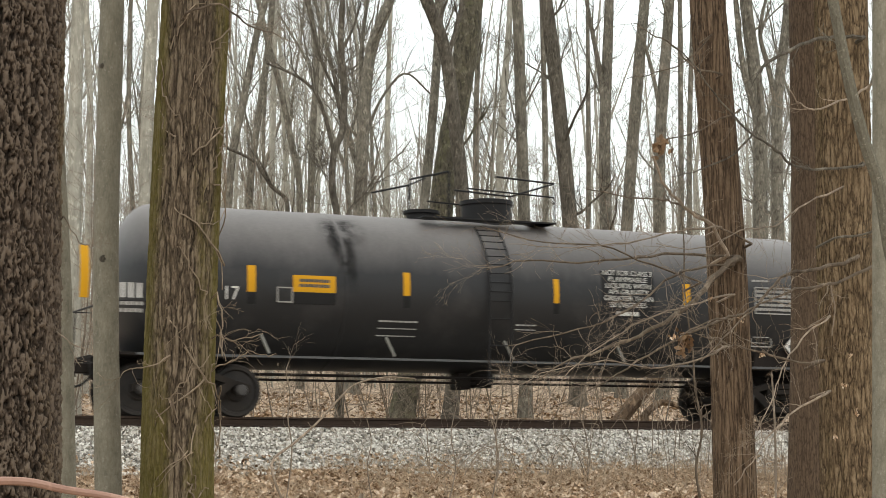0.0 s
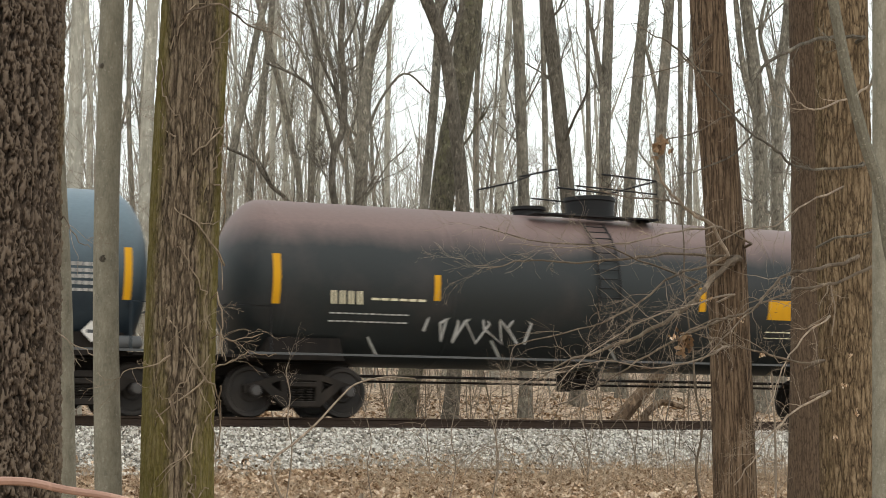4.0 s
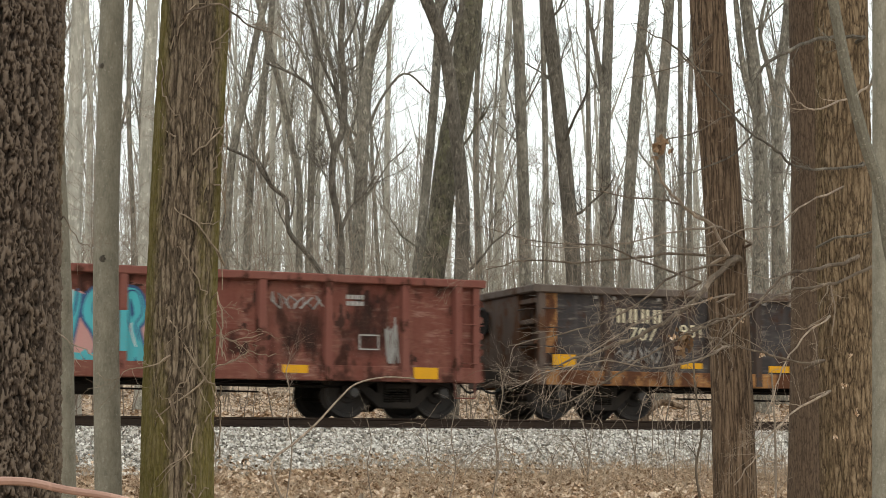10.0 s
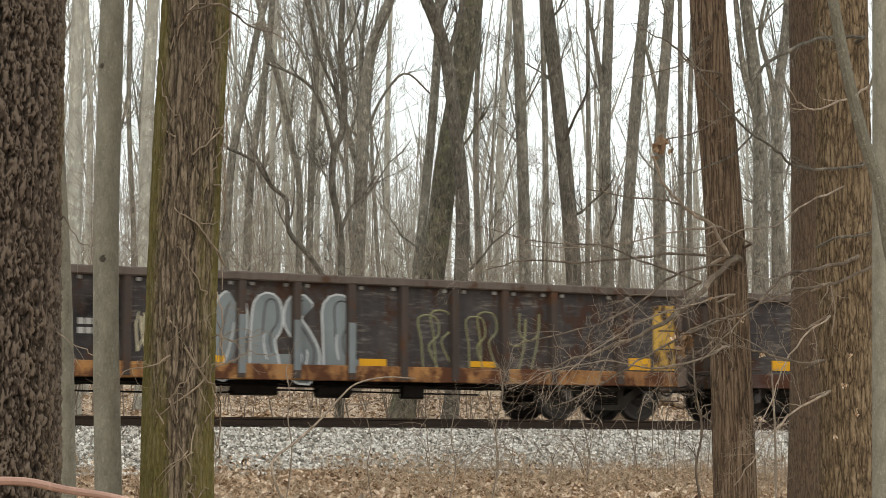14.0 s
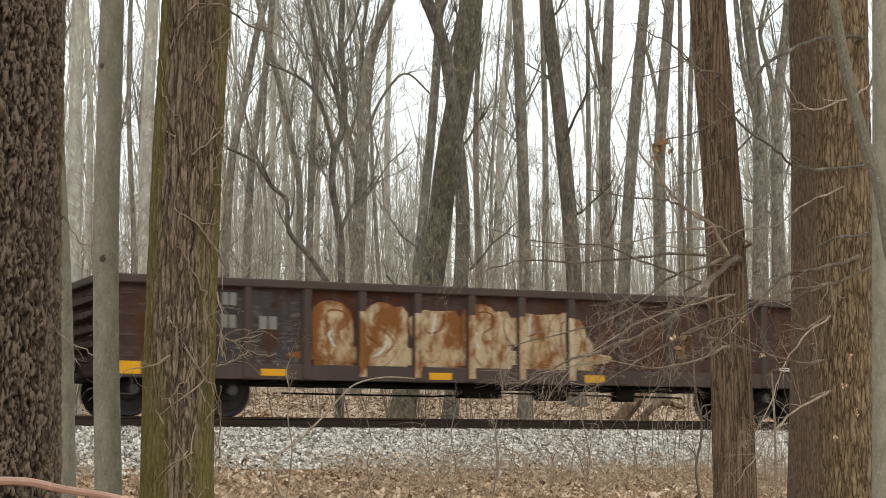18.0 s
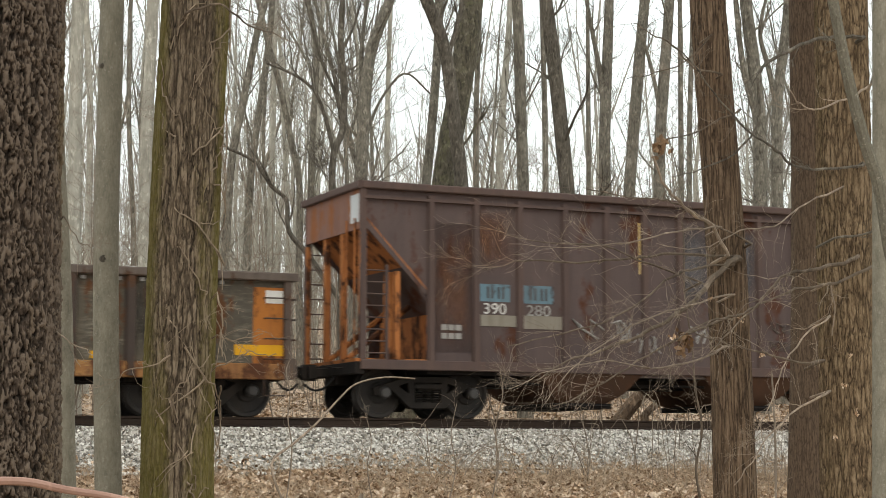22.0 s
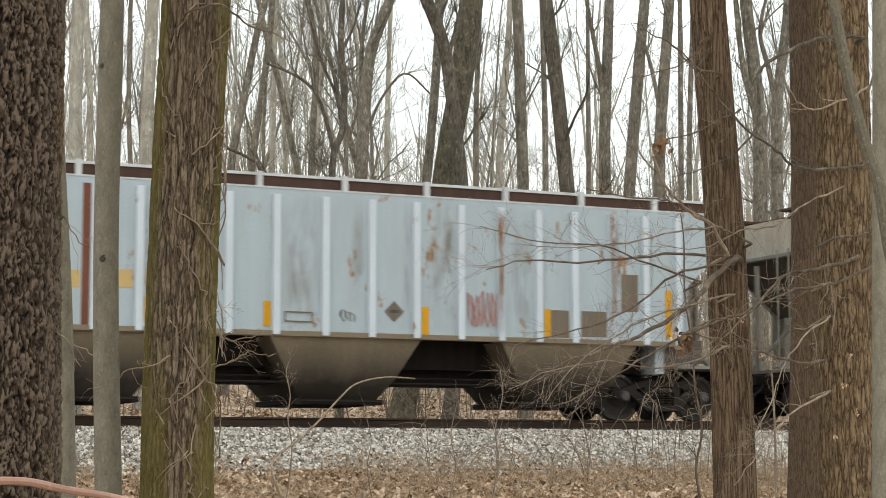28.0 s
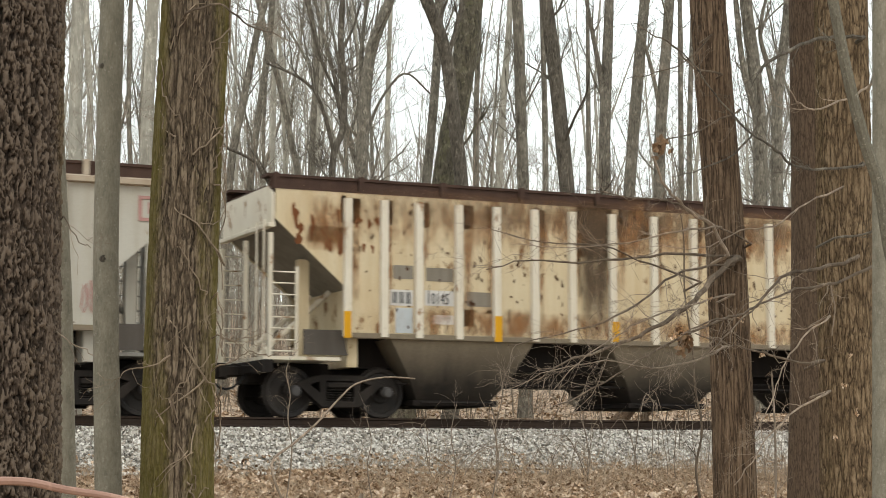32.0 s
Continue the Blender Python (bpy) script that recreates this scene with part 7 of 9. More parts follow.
panel(cov_2, 1.51, 2.25, 1.52, 4.24, -1.468, STAIN_DIRT, "stain", "faint dirt film")
panel(cov_2, 3.21, 3.81, 1.39, 3.95, -1.468, STAIN_DIRT, "stain", "faint dirt film")
panel(gon_1, -6.75, -6.07, 1.02, 2.36, -1.408, STAIN_BLACK, "stain", "weathered stain")
panel(gon_1, -4.28, -3.32, 1.07, 2.44, -1.408, STAIN_BLACK, "stain", "weathered stain")
panel(gon_1, -0.14, 0.96, 1.00, 2.23, -1.408, STAIN_BLACK, "stain", "weathered stain")
panel(gon_1, -3.14, -2.15, 1.10, 2.45, -1.408, STAIN_DIRT, "stain", "weathered stain")
panel(gon_2, -4.54, -2.90, 0.90, 1.99, -1.408, STAIN_DARK, "stain", "weathered stain")
panel(gon_2, -3.37, -2.29, 0.88, 2.09, -1.408, STAIN_DARK, "stain", "weathered stain")
panel(gon_2, 3.89, 5.17, 0.87, 1.98, -1.408, STAIN_DARK, "stain", "weathered stain")
panel(gon_2, 5.28, 6.38, 1.00, 2.33, -1.408, STAIN_DARK, "stain", "weathered stain")
panel(gon_2, -1.19, -0.17, 0.92, 2.27, -1.408, STAIN_DARK, "stain", "weathered stain")
panel(gon_3, -4.50, -3.17, 1.11, 2.24, -1.408, STAIN_BLACK, "stain", "weathered stain")
panel(gon_3, 1.88, 3.06, 0.98, 2.19, -1.408, STAIN_BLACK, "stain", "weathered stain")
panel(gon_3, 4.05, 5.29, 1.02, 2.27, -1.408, STAIN_DIRT, "stain", "weathered stain")
panel(gon_3, 5.64, 7.05, 1.06, 2.22, -1.408, STAIN_BLACK, "stain", "weathered stain")
panel(gon_4, -5.15, -4.12, 1.03, 2.18, -1.408, STAIN_TEAL, "stain", "weathered stain")
panel(gon_4, -4.01, -2.95, 1.06, 2.22, -1.408, STAIN_BLACK, "stain", "weathered stain")
panel(gon_4, -6.38, -5.32, 1.32, 2.14, -1.408, STAIN_TEAL, "stain", "weathered stain")
panel(gon_5, 2.85, 4.08, 0.94, 2.12, -1.408, STAIN_BLACK, "stain", "weathered stain")
panel(gon_6, 2.52, 3.37, 0.87, 2.18, -1.408, STAIN_RUSTY, "stain", "weathered stain")
panel(gon_6, 5.70, 6.62, 1.04, 2.24, -1.408, STAIN_RUSTY, "stain", "weathered stain")
panel(gon_7, 1.28, 1.94, 1.81, 2.22, -1.408, STAIN_BLACK, "stain", "weathered stain")
panel(gon_7, 5.14, 6.59, 1.08, 2.37, -1.408, STAIN_BLACK, "stain", "weathered stain")
panel(gon_7, -2.55, -0.86, 1.94, 2.37, -1.408, STAIN_DIRT, "stain", "weathered stain")
panel(hop_1, -1.56, -0.68, 2.21, 3.85, -1.428, STAIN_STEEL, "stain", "weathered stain")
panel(hop_1, -0.46, 0.44, 2.25, 3.92, -1.428, STAIN_STEEL, "stain", "weathered stain")
panel(hop_1, 1.82, 2.65, 2.33, 3.94, -1.428, STAIN_STEEL, "stain", "weathered stain")

POSTS = [-8.35 + q for q in COVERED]


def post_runs(car, seed, mat, count, low=1.5, high=3.95):
    """Brown runs of dirty water beside the posts."""
    rng = random.Random(seed)
    for x in rng.sample(POSTS, count):
        side, w = rng.choice((-1, 1)), rng.uniform(0.12, 0.3)
        z = low + rng.uniform(0, 0.4) * (high - low)
        panel(car, x + side * 0.06 - (w if side < 0 else 0), x + side * 0.06 + (w if side > 0 else 0), z, high, -1.4665, mat, "stain", "brown run beside a post")


post_runs(cov_1, 1, STAIN_RUN, 9)
post_runs(cov_2, 2, STAIN_DIRT, 10)
post_runs(cov_3, 3, STAIN_RUN, 12)
post_runs(cov_4, 4, STAIN_RUST, 17)
panel(cov_4, -8.2, 8.2, 3.1, 4.2, -1.4655, STAIN_RUST, "stain", "rust under the eave")
panel(cov_4, -7.0, 7.0, 3.5, 4.15, -1.4675, STAIN_RUN, "stain", "brown runs under the eave")
panel(cov_4, -6.9, 6.9, 1.40, 2.0, -1.4655, STAIN_RUST, "stain", "rust along the lower edge")
rust_drips(cov_4, -6.8, 6.8, 1.55, 3.9, -1.469, 330, 5, RUST_SCAB, 0.42, POSTS)
rust_drips(cov_4, -8.0, -6.0, 3.0, 3.6, -1.464, 26, 6, RUST_STREAK, 1.3)
rust_drips(cov_1, -6.8, 6.8, 1.55, 3.6, -1.464, 22, 7, RUST_SCAB, 0.6, POSTS)
rust_drips(cov_3, -6.8, 6.8, 1.55, 3.8, -1.464, 18, 8, RUST_SCAB, 0.6, POSTS)
rust_drips(gon_2, -7.6, 7.6, 0.98, 2.35, -1.404, 90, 9, STAIN_DARK_FLAT, 1.2)
rust_drips(gon_6, -7.6, 7.6, 0.98, 2.2, -1.404, 50, 10, STAIN_DARK_FLAT, 1.0)


# ---- trees ----
def wander(start, way, length, r0, r1, rng, steps=6, lift=0.12, crook=0.22):
    """The line of a branch and its radii."""
    p, d = Vector(start), Vector(way).normalized()
    pts, rad = [tuple(p)], [r0]
    for i in range(steps):
        d = (d + Vector((rng.uniform(-1, 1), rng.uniform(-1, 1), rng.uniform(-1, 1))) * crook + Vector((0, 0, lift))).normalized()
        p = p + d * (length / steps)
        pts.append(tuple(p))
        rad.append(r0 + (r1 - r0) * (i + 1) / steps)
    return pts, rad


def branch_out(b, start, way, length, r, rng, depth, k=5, lift=0.12, crook=0.22, thin=0.004, steps=5):
    pts, rad = wander(start, way, length, r, max(thin, r * 0.35), rng, steps if depth else steps - 1, lift, crook)
    b.path(pts, rad, k if r > 0.02 else 3, cap=False)
    if depth <= 0:
        return
    n = rng.randint(3, 5)
    for i in range(n):
        j = rng.randint(1, len(pts) - 2)
        d = (Vector(pts[j + 1]) - Vector(pts[j])).normalized()
        side = Vector((rng.uniform(-1, 1), rng.uniform(-1, 1), rng.uniform(-0.3, 0.8)))
        branch_out(b, pts[j], d * 0.7 + side * 0.8, length * rng.uniform(0.35, 0.6), rad[j] * rng.uniform(0.4, 0.65), rng, depth - 1, k, lift, crook, thin, steps)


def tree(pts, r0, r1, mat, label, seed, limbs=14, low=0.35, reach=3.0, top=24.0, forks=(), twig_mat=None, depth=2, sides=12, flare=True, group="trees behind the railway"):
    """A bare tree: trunk along a line carried on to its top, limbs and twigs as its crown. pts[0] is near the foot."""
    rng = random.Random(seed)
    foot = Vector(pts[0])
    g = land(foot.x, foot.y)
    line = [Vector(q) for q in pts]
    if foot.z > g + 0.05:
        d = (line[0] - line[1]).normalized()
        line.insert(0, line[0] + d * ((foot.z - g + 0.1) / max(0.3, -d.z)))
    last = line[-1]
    d = (line[-1] - line[-2]).normalized()
    while last.z < g + top:
        d = (d + Vector((rng.uniform(-0.12, 0.12), rng.uniform(-0.12, 0.12), 0.25))).normalized()
        last = last + d * 2.5
        line.append(last)
    line = smooth_line([tuple(q) for q in line], 4)
    base = Vector(line[0])
    z0, z1 = base.z, line[-1].z
    rad = []
    for q in line:
        f = (q.z - z0) / (z1 - z0)
        r = r0 + (r1 - r0) * min(1, (q.z - z0) / 11.0) if f < 0.5 else None
        r = (r0 + (r1 - r0) * min(1.0, (q.z - z0) / 11.0)) * (1 - 0.8 * max(0, (q.z - z0 - 11) / max(1, z1 - z0 - 11)))
        if flare:
            r *= 1 + 0.35 * math.exp(-(q.z - z0) * 3.0)
        rad.append(max(0.012, r))
    t = thing("tree", label, "tree", at=tuple(base), group=group)
    tb = Build().path([q - base for q in line], rad, sides)
    part("trunk", tb, mat, t)
    crown = Build()
    for pts_f, rf in forks:
        fl = smooth_line(pts_f, 4)
        n = len(fl)
        crown.path([q - base for q in fl], [rf * (1 - 0.6 * i / n) for i in range(n)], 7)
        for _ in range(5):
            i = rng.randint(n // 3, n - 2)
            branch_out(crown, fl[i] - base, (fl[i + 1] - fl[i]).normalized() + Vector((rng.uniform(-1, 1), rng.uniform(-0.6, 0.6), rng.uniform(-0.2, 0.8))), rng.uniform(0.6, 1.6), rf * 0.35, rng, 1, 4)
    for n in range(limbs * 2):
        i = rng.randint(int(len(line) * low * 0.4), int(len(line) * 0.8))
        f = i / len(line)
        a = rng.uniform(0, 6.28)
        stout = n % 4 == 0
        ln = reach * (rng.uniform(0.7, 1.2) if stout else rng.uniform(0.25, 0.7)) * (0.6 + 0.6 * f)
        branch_out(crown, line[i] - base, (math.cos(a), math.sin(a), rng.uniform(0.4, 1.5) if stout else rng.uniform(0.1, 1.1)), ln, min(0.06, rad[i] * rng.uniform(0.16, 0.3)) if stout else rng.uniform(0.008, 0.016), rng, 3 if stout and foot.y < 49 else depth, 4, crook=0.3, thin=0.0055, steps=5 if stout else 4)
    part("crown", crown, twig_mat or mat, t)
    return t


def ease(a, b, x):
    x = min(1.0, max(0.0, (x - a) / (b - a)))
    return x * x * (3 - 2 * x)


def rough_trunk(pts, r0, r1, mat, label, seed, ridge, kind, size=0.04, stretch=5.0, moss=0.0, around=120, rows=520, name="tree"):
    """A near trunk with its bark modelled: plates or braided ridges of the given width stand out from the wood."""
    foot, tip = Vector(pts[0]), Vector(pts[-1])
    d0 = (Vector(pts[1]) - foot).normalized()
    g = land(foot.x, foot.y)
    base = foot + d0 * ((g - 0.1 - foot.z) / max(0.5, d0.z))
    d1 = (tip - Vector(pts[-2])).normalized()
    line = smooth_line([tuple(base)] + list(pts) + [tuple(tip + d1 * 6.0)], 8)
    lens = [0.0]
    for p, q in zip(line, line[1:]):
        lens.append(lens[-1] + (q - p).length)
    total = lens[-1]
    # rows are packed where the bark is seen close by
    lo, hi = max(0.3, foot.z - base.z - 0.2), tip.z - base.z + 0.5
    hs = np.unique(np.concatenate([np.linspace(0, lo, 10), np.linspace(lo, hi, rows), np.linspace(hi, total, 30)]))
    xs = np.interp(hs, lens, [q.x - base.x for q in line])
    ys = np.interp(hs, lens, [q.y - base.y for q in line])
    zs = np.interp(hs, lens, [q.z - base.z for q in line])
    verts, relief, green = [], [], []
    for h, x, y, z in zip(hs, xs, ys, zs):
        r = r0 + (r1 - r0) * min(1.0, h / 6.0)
        r *= 1 + 0.5 * math.exp(-h * 3.0)
        for j in range(around):
            t = 2 * math.pi * j / around
            c, s = math.cos(t), math.sin(t)
            w = Vector((c * r + seed, s * r, h))
            rough = noise.noise(Vector((w.x * 90, w.y * 90, h * 40)))
            if kind == "smooth":
                k = 0.5 + 0.45 * noise.noise(Vector((w.x * 14, w.y * 14, h * 7))) + 0.2 * rough
            else:
                u = Vector((w.x / size, w.y / size, h / (size * stretch)))
                v = Vector((w.x / size, w.y / size, h / size * 0.5))
                u = u + noise.noise_vector(u * 0.4) * 0.8 + noise.noise_vector(v * 0.9) * (0.42 if kind == "plate" else 0.18) + noise.noise_vector(v * 2.6) * (0.24 if kind == "plate" else 0.12)
                d, q = noise.voronoi(u)
                e = d[1] - d[0]
                own = noise.cell(q[0] * 7.31)
                own = own - math.floor(own)
                fine = noise.noise(Vector((w.x * 45, w.y * 45, h * 22)))
                if kind == "plate":
                    # flakes parted by deep fissures and fine cross cracks
                    f1 = abs(noise.noise(Vector((u.x * 0.9, u.y * 0.9, u.z * 0.42))))
                    f2 = abs(noise.noise(Vector((u.x * 0.8 + 9, u.y * 0.8, u.z * 0.95 + u.x * 0.5))))
                    k = (0.05 + 0.95 * ease(0.0, 0.13, f1)) * (0.2 + 0.8 * ease(0.0, 0.12, f2)) * (0.50 + 0.35 * own) + 0.36 * fine + 0.30 * rough
                else:
                    # two sets of long furrows that meander and cross
                    f1 = abs(noise.noise(Vector((u.x * 0.95, u.y * 0.95, u.z * 0.5))))
                    f2 = abs(noise.noise(Vector((u.x * 1.35 + 7, u.y * 1.35, u.z * 0.9))))
                    k = (0.25 + 0.75 * ease(0.0, 0.26, f1)) * (0.6 + 0.4 * ease(0.0, 0.2, f2)) * (0.98 + 0.16 * own) + 0.17 * fine + 0.16 * rough
            lump = 1 + 0.035 * noise.noise(Vector((c * 1.2 + seed, s * 1.2, h * 0.8)))
            rr = r * lump + ridge * (k - 0.6)
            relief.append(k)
            green.append(ease(0.25, 1.25, moss * (1.1 * (0.96 * c - 0.28 * s) ** 2 + 0.45 * (1 - ease(1.2, 2.4, h))) + 0.55 * noise.noise(Vector((c * 2.2 + seed, s * 2.2, h * 0.7))) + 0.25 * rough + 0.2 * k) if moss else 0.0)
            verts.append((x + rr * c, y + rr * s, z))
    n = len(hs)
    faces = [(i * around + j, i * around + (j + 1) % around, (i + 1) * around + (j + 1) % around, (i + 1) * around + j) for i in range(n - 1) for j in range(around)]
    t = thing(name, label, "tree", at=tuple(base), group="trees beside the path")
    me = soup("trunk", verts, faces, mat, True)
    # relief height also drives the furrow shade coloured into the bark
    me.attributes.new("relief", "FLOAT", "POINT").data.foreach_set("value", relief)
    me.attributes.new("moss", "FLOAT", "POINT").data.foreach_set("value", green)
    part("trunk", me, mat, t)
    crown = Build()
    rng = random.Random(seed)
    top = line[-1] - base
    for _ in range(8):
        a = rng.uniform(0, 6.28)
        branch_out(crown, top - Vector((0, 0, rng.uniform(0, 2.5))), (math.cos(a), math.sin(a), 1.0), rng.uniform(2.5, 4.5), r1 * 0.35, rng, 2, 5)
    crown.path([top, top + d1 * 4, top + d1 * 9], [r1 * 0.95, r1 * 0.6, 0.03], 10)
    part("crown", crown, mat, t)
    return t


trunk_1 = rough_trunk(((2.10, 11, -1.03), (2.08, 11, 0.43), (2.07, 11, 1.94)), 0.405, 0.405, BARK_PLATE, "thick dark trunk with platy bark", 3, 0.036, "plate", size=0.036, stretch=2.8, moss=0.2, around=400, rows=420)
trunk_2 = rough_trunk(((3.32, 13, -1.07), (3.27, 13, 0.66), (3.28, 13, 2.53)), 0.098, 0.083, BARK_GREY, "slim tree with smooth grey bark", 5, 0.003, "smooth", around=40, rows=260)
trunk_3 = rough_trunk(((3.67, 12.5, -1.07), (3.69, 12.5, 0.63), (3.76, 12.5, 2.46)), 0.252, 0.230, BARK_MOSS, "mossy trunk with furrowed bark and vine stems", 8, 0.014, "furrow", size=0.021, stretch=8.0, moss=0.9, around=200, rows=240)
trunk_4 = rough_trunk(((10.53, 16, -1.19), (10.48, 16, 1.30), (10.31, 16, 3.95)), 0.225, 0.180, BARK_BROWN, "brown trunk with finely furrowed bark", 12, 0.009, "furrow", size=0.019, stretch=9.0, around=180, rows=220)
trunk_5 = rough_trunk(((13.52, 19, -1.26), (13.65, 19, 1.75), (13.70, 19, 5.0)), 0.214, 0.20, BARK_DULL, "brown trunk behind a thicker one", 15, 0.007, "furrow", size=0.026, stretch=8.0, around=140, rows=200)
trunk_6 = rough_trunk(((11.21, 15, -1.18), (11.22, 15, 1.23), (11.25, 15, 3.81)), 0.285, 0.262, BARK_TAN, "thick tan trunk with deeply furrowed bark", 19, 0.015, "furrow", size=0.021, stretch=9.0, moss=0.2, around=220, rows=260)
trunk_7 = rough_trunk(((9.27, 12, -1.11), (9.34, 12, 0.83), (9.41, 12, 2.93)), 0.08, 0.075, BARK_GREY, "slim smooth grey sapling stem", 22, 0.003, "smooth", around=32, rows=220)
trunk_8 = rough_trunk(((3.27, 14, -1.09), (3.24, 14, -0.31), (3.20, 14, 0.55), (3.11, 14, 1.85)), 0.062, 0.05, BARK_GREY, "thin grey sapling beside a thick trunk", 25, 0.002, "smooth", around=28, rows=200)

tree(((18.97, 44.00, 1.21), (19.29, 44.00, 4.00), (19.60, 44.00, 6.85), (19.82, 44.00, 9.13), (19.95, 44.00, 11.44)), 0.138, 0.113, BARK_MID, "slim leaning bare tree with grey-brown bark", 201, limbs=12, reach=3.0)
tree(((17.99, 42.00, 0.28), (18.17, 42.00, 1.11), (18.83, 42.00, 3.80), (19.15, 42.00, 6.10), (19.34, 42.00, 7.26), (19.63, 42.00, 8.74), (19.95, 42.00, 10.98)), 0.305, 0.304, BARK_MOSSY, "large leaning bare tree with lichened bark", 202, limbs=9, reach=3.0)
tree(((18.84, 41.00, 0.26), (18.94, 41.00, 1.09), (19.16, 41.00, 3.72), (19.20, 41.00, 5.68), (19.02, 41.00, 7.36), (18.90, 41.00, 8.35), (18.70, 41.00, 9.47), (18.24, 41.00, 10.57)), 0.192, 0.154, BARK_DARK, "dark crooked bare tree behind the railway", 203, limbs=9, reach=2.2, forks=[(((18.81, 41.00, 9.20), (19.01, 41.00, 9.79), (19.21, 41.00, 10.67), (19.28, 41.00, 11.55)), 0.070)])
tree(((15.58, 40.00, 0.21), (15.62, 40.00, 3.62), (15.56, 40.00, 4.67), (15.38, 40.00, 5.60), (15.43, 40.00, 6.40), (15.63, 40.00, 6.95), (15.68, 40.00, 8.03), (15.58, 40.00, 8.97), (15.62, 40.00, 10.07)), 0.098, 0.067, BARK_DARK, "thin dark crooked tree with bent limbs", 204, limbs=14, reach=1.8, forks=[(((15.43, 40.00, 6.33), (15.23, 40.00, 7.12), (15.00, 40.00, 7.71), (14.69, 40.00, 8.02), (14.20, 40.00, 8.24), (13.72, 40.00, 8.37)), 0.053), (((15.75, 40.30, 7.01), (15.59, 40.30, 7.81), (15.22, 40.30, 8.59), (15.01, 40.30, 9.25), (14.79, 40.30, 10.05)), 0.046), (((15.62, 40.00, 8.84), (15.89, 40.00, 9.41), (16.10, 40.00, 10.12)), 0.033), (((15.48, 39.70, 2.93), (15.03, 39.70, 3.47), (14.68, 39.70, 3.94), (14.22, 39.70, 4.44), (14.15, 39.70, 5.15), (13.78, 39.70, 5.46), (13.43, 39.70, 5.96), (13.03, 39.70, 6.16), (12.69, 39.70, 6.27)), 0.072), (((15.55, 39.80, 4.58), (15.76, 39.80, 5.06), (16.18, 39.80, 5.55), (16.40, 39.80, 5.87)), 0.046)])
tree(((20.65, 52.00, 1.38), (20.82, 52.00, 4.97), (20.99, 52.00, 8.98), (21.22, 52.00, 11.65), (21.88, 52.00, 13.50)), 0.238, 0.176, BARK_MID, "bare tree with grey-brown bark and a fork", 205, limbs=12, reach=3, forks=[(((21.06, 52.00, 8.99), (21.55, 52.00, 10.26), (22.36, 52.00, 11.21), (23.13, 52.00, 10.74), (23.52, 52.00, 10.33)), 0.052), (((21.26, 52.40, 9.95), (21.10, 52.40, 11.72), (21.29, 52.40, 13.53)), 0.104)])
tree(((21.92, 43.00, 0.34), (21.95, 43.00, 4.16), (21.85, 43.00, 8.36), (21.76, 43.00, 11.40)), 0.168, 0.143, BARK_MID, "straight bare tree with grey-brown bark", 206, limbs=12, reach=3.0)
tree(((26.19, 48.00, 1.31), (26.10, 48.00, 4.81), (25.85, 48.00, 7.84), (25.59, 48.00, 10.37), (25.25, 48.00, 12.92)), 0.241, 0.211, BARK_DARK, "dark leaning bare tree behind the railway", 207, limbs=12, reach=3.0)
tree(((31.23, 55.00, 1.64), (31.22, 55.00, 5.69), (31.17, 55.00, 10.18), (31.42, 55.00, 15.18)), 0.240, 0.187, BARK_MID, "straight bare tree with a forked top", 208, limbs=11, reach=3, forks=[(((31.16, 55.00, 11.17), (31.02, 55.00, 12.55), (30.67, 55.00, 14.31), (30.35, 55.00, 15.87)), 0.117)])
tree(((29.98, 52.00, 1.51), (30.15, 52.00, 5.36), (30.53, 52.00, 9.66), (31.06, 52.00, 14.45)), 0.200, 0.188, BARK_MID, "leaning bare tree with grey-brown bark", 209, limbs=12, reach=3.0)
tree(((30.29, 50.00, 1.45), (30.28, 50.00, 5.17), (30.35, 50.00, 9.32), (30.79, 50.00, 13.96)), 0.203, 0.173, BARK_MID, "straight grey-brown bare tree by a leaf nest", 210, limbs=11, reach=3, forks=[(((30.37, 50.00, 10.42), (30.02, 50.00, 11.85), (29.62, 50.00, 13.10)), 0.081)])
tree(((15.97, 50.00, 2.66), (15.99, 50.00, 4.58), (16.13, 50.00, 7.50), (16.48, 50.00, 9.49), (16.88, 50.00, 11.52), (17.13, 50.00, 12.54)), 0.143, 0.098, BARK_MID, "leaning slender bare tree behind the railway", 211, limbs=12, reach=3.0)
tree(((18.54, 56.00, 2.74), (18.63, 56.00, 5.26), (18.76, 56.00, 8.55), (19.21, 56.00, 11.91), (19.42, 56.00, 14.17)), 0.143, 0.110, BARK_MID, "leaning slender bare tree behind the railway", 212, limbs=12, reach=3.0)
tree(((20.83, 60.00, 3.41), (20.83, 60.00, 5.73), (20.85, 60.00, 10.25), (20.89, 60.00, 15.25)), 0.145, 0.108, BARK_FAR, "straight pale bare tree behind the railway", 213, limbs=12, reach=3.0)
tree(((19.71, 54.00, 3.01), (19.67, 54.00, 5.12), (19.67, 54.00, 7.78), (19.38, 54.00, 9.19), (18.99, 54.00, 10.95), (18.51, 54.00, 12.53)), 0.122, 0.088, BARK_MID, "crooked slender bare tree behind the railway", 214, limbs=12, reach=3.0)
tree(((21.37, 58.00, 3.30), (21.47, 58.00, 5.57), (21.58, 58.00, 9.98), (21.71, 58.00, 12.91), (21.39, 58.00, 14.84)), 0.132, 0.096, BARK_MID, "slender bare tree behind the railway", 215, limbs=12, reach=3.0)
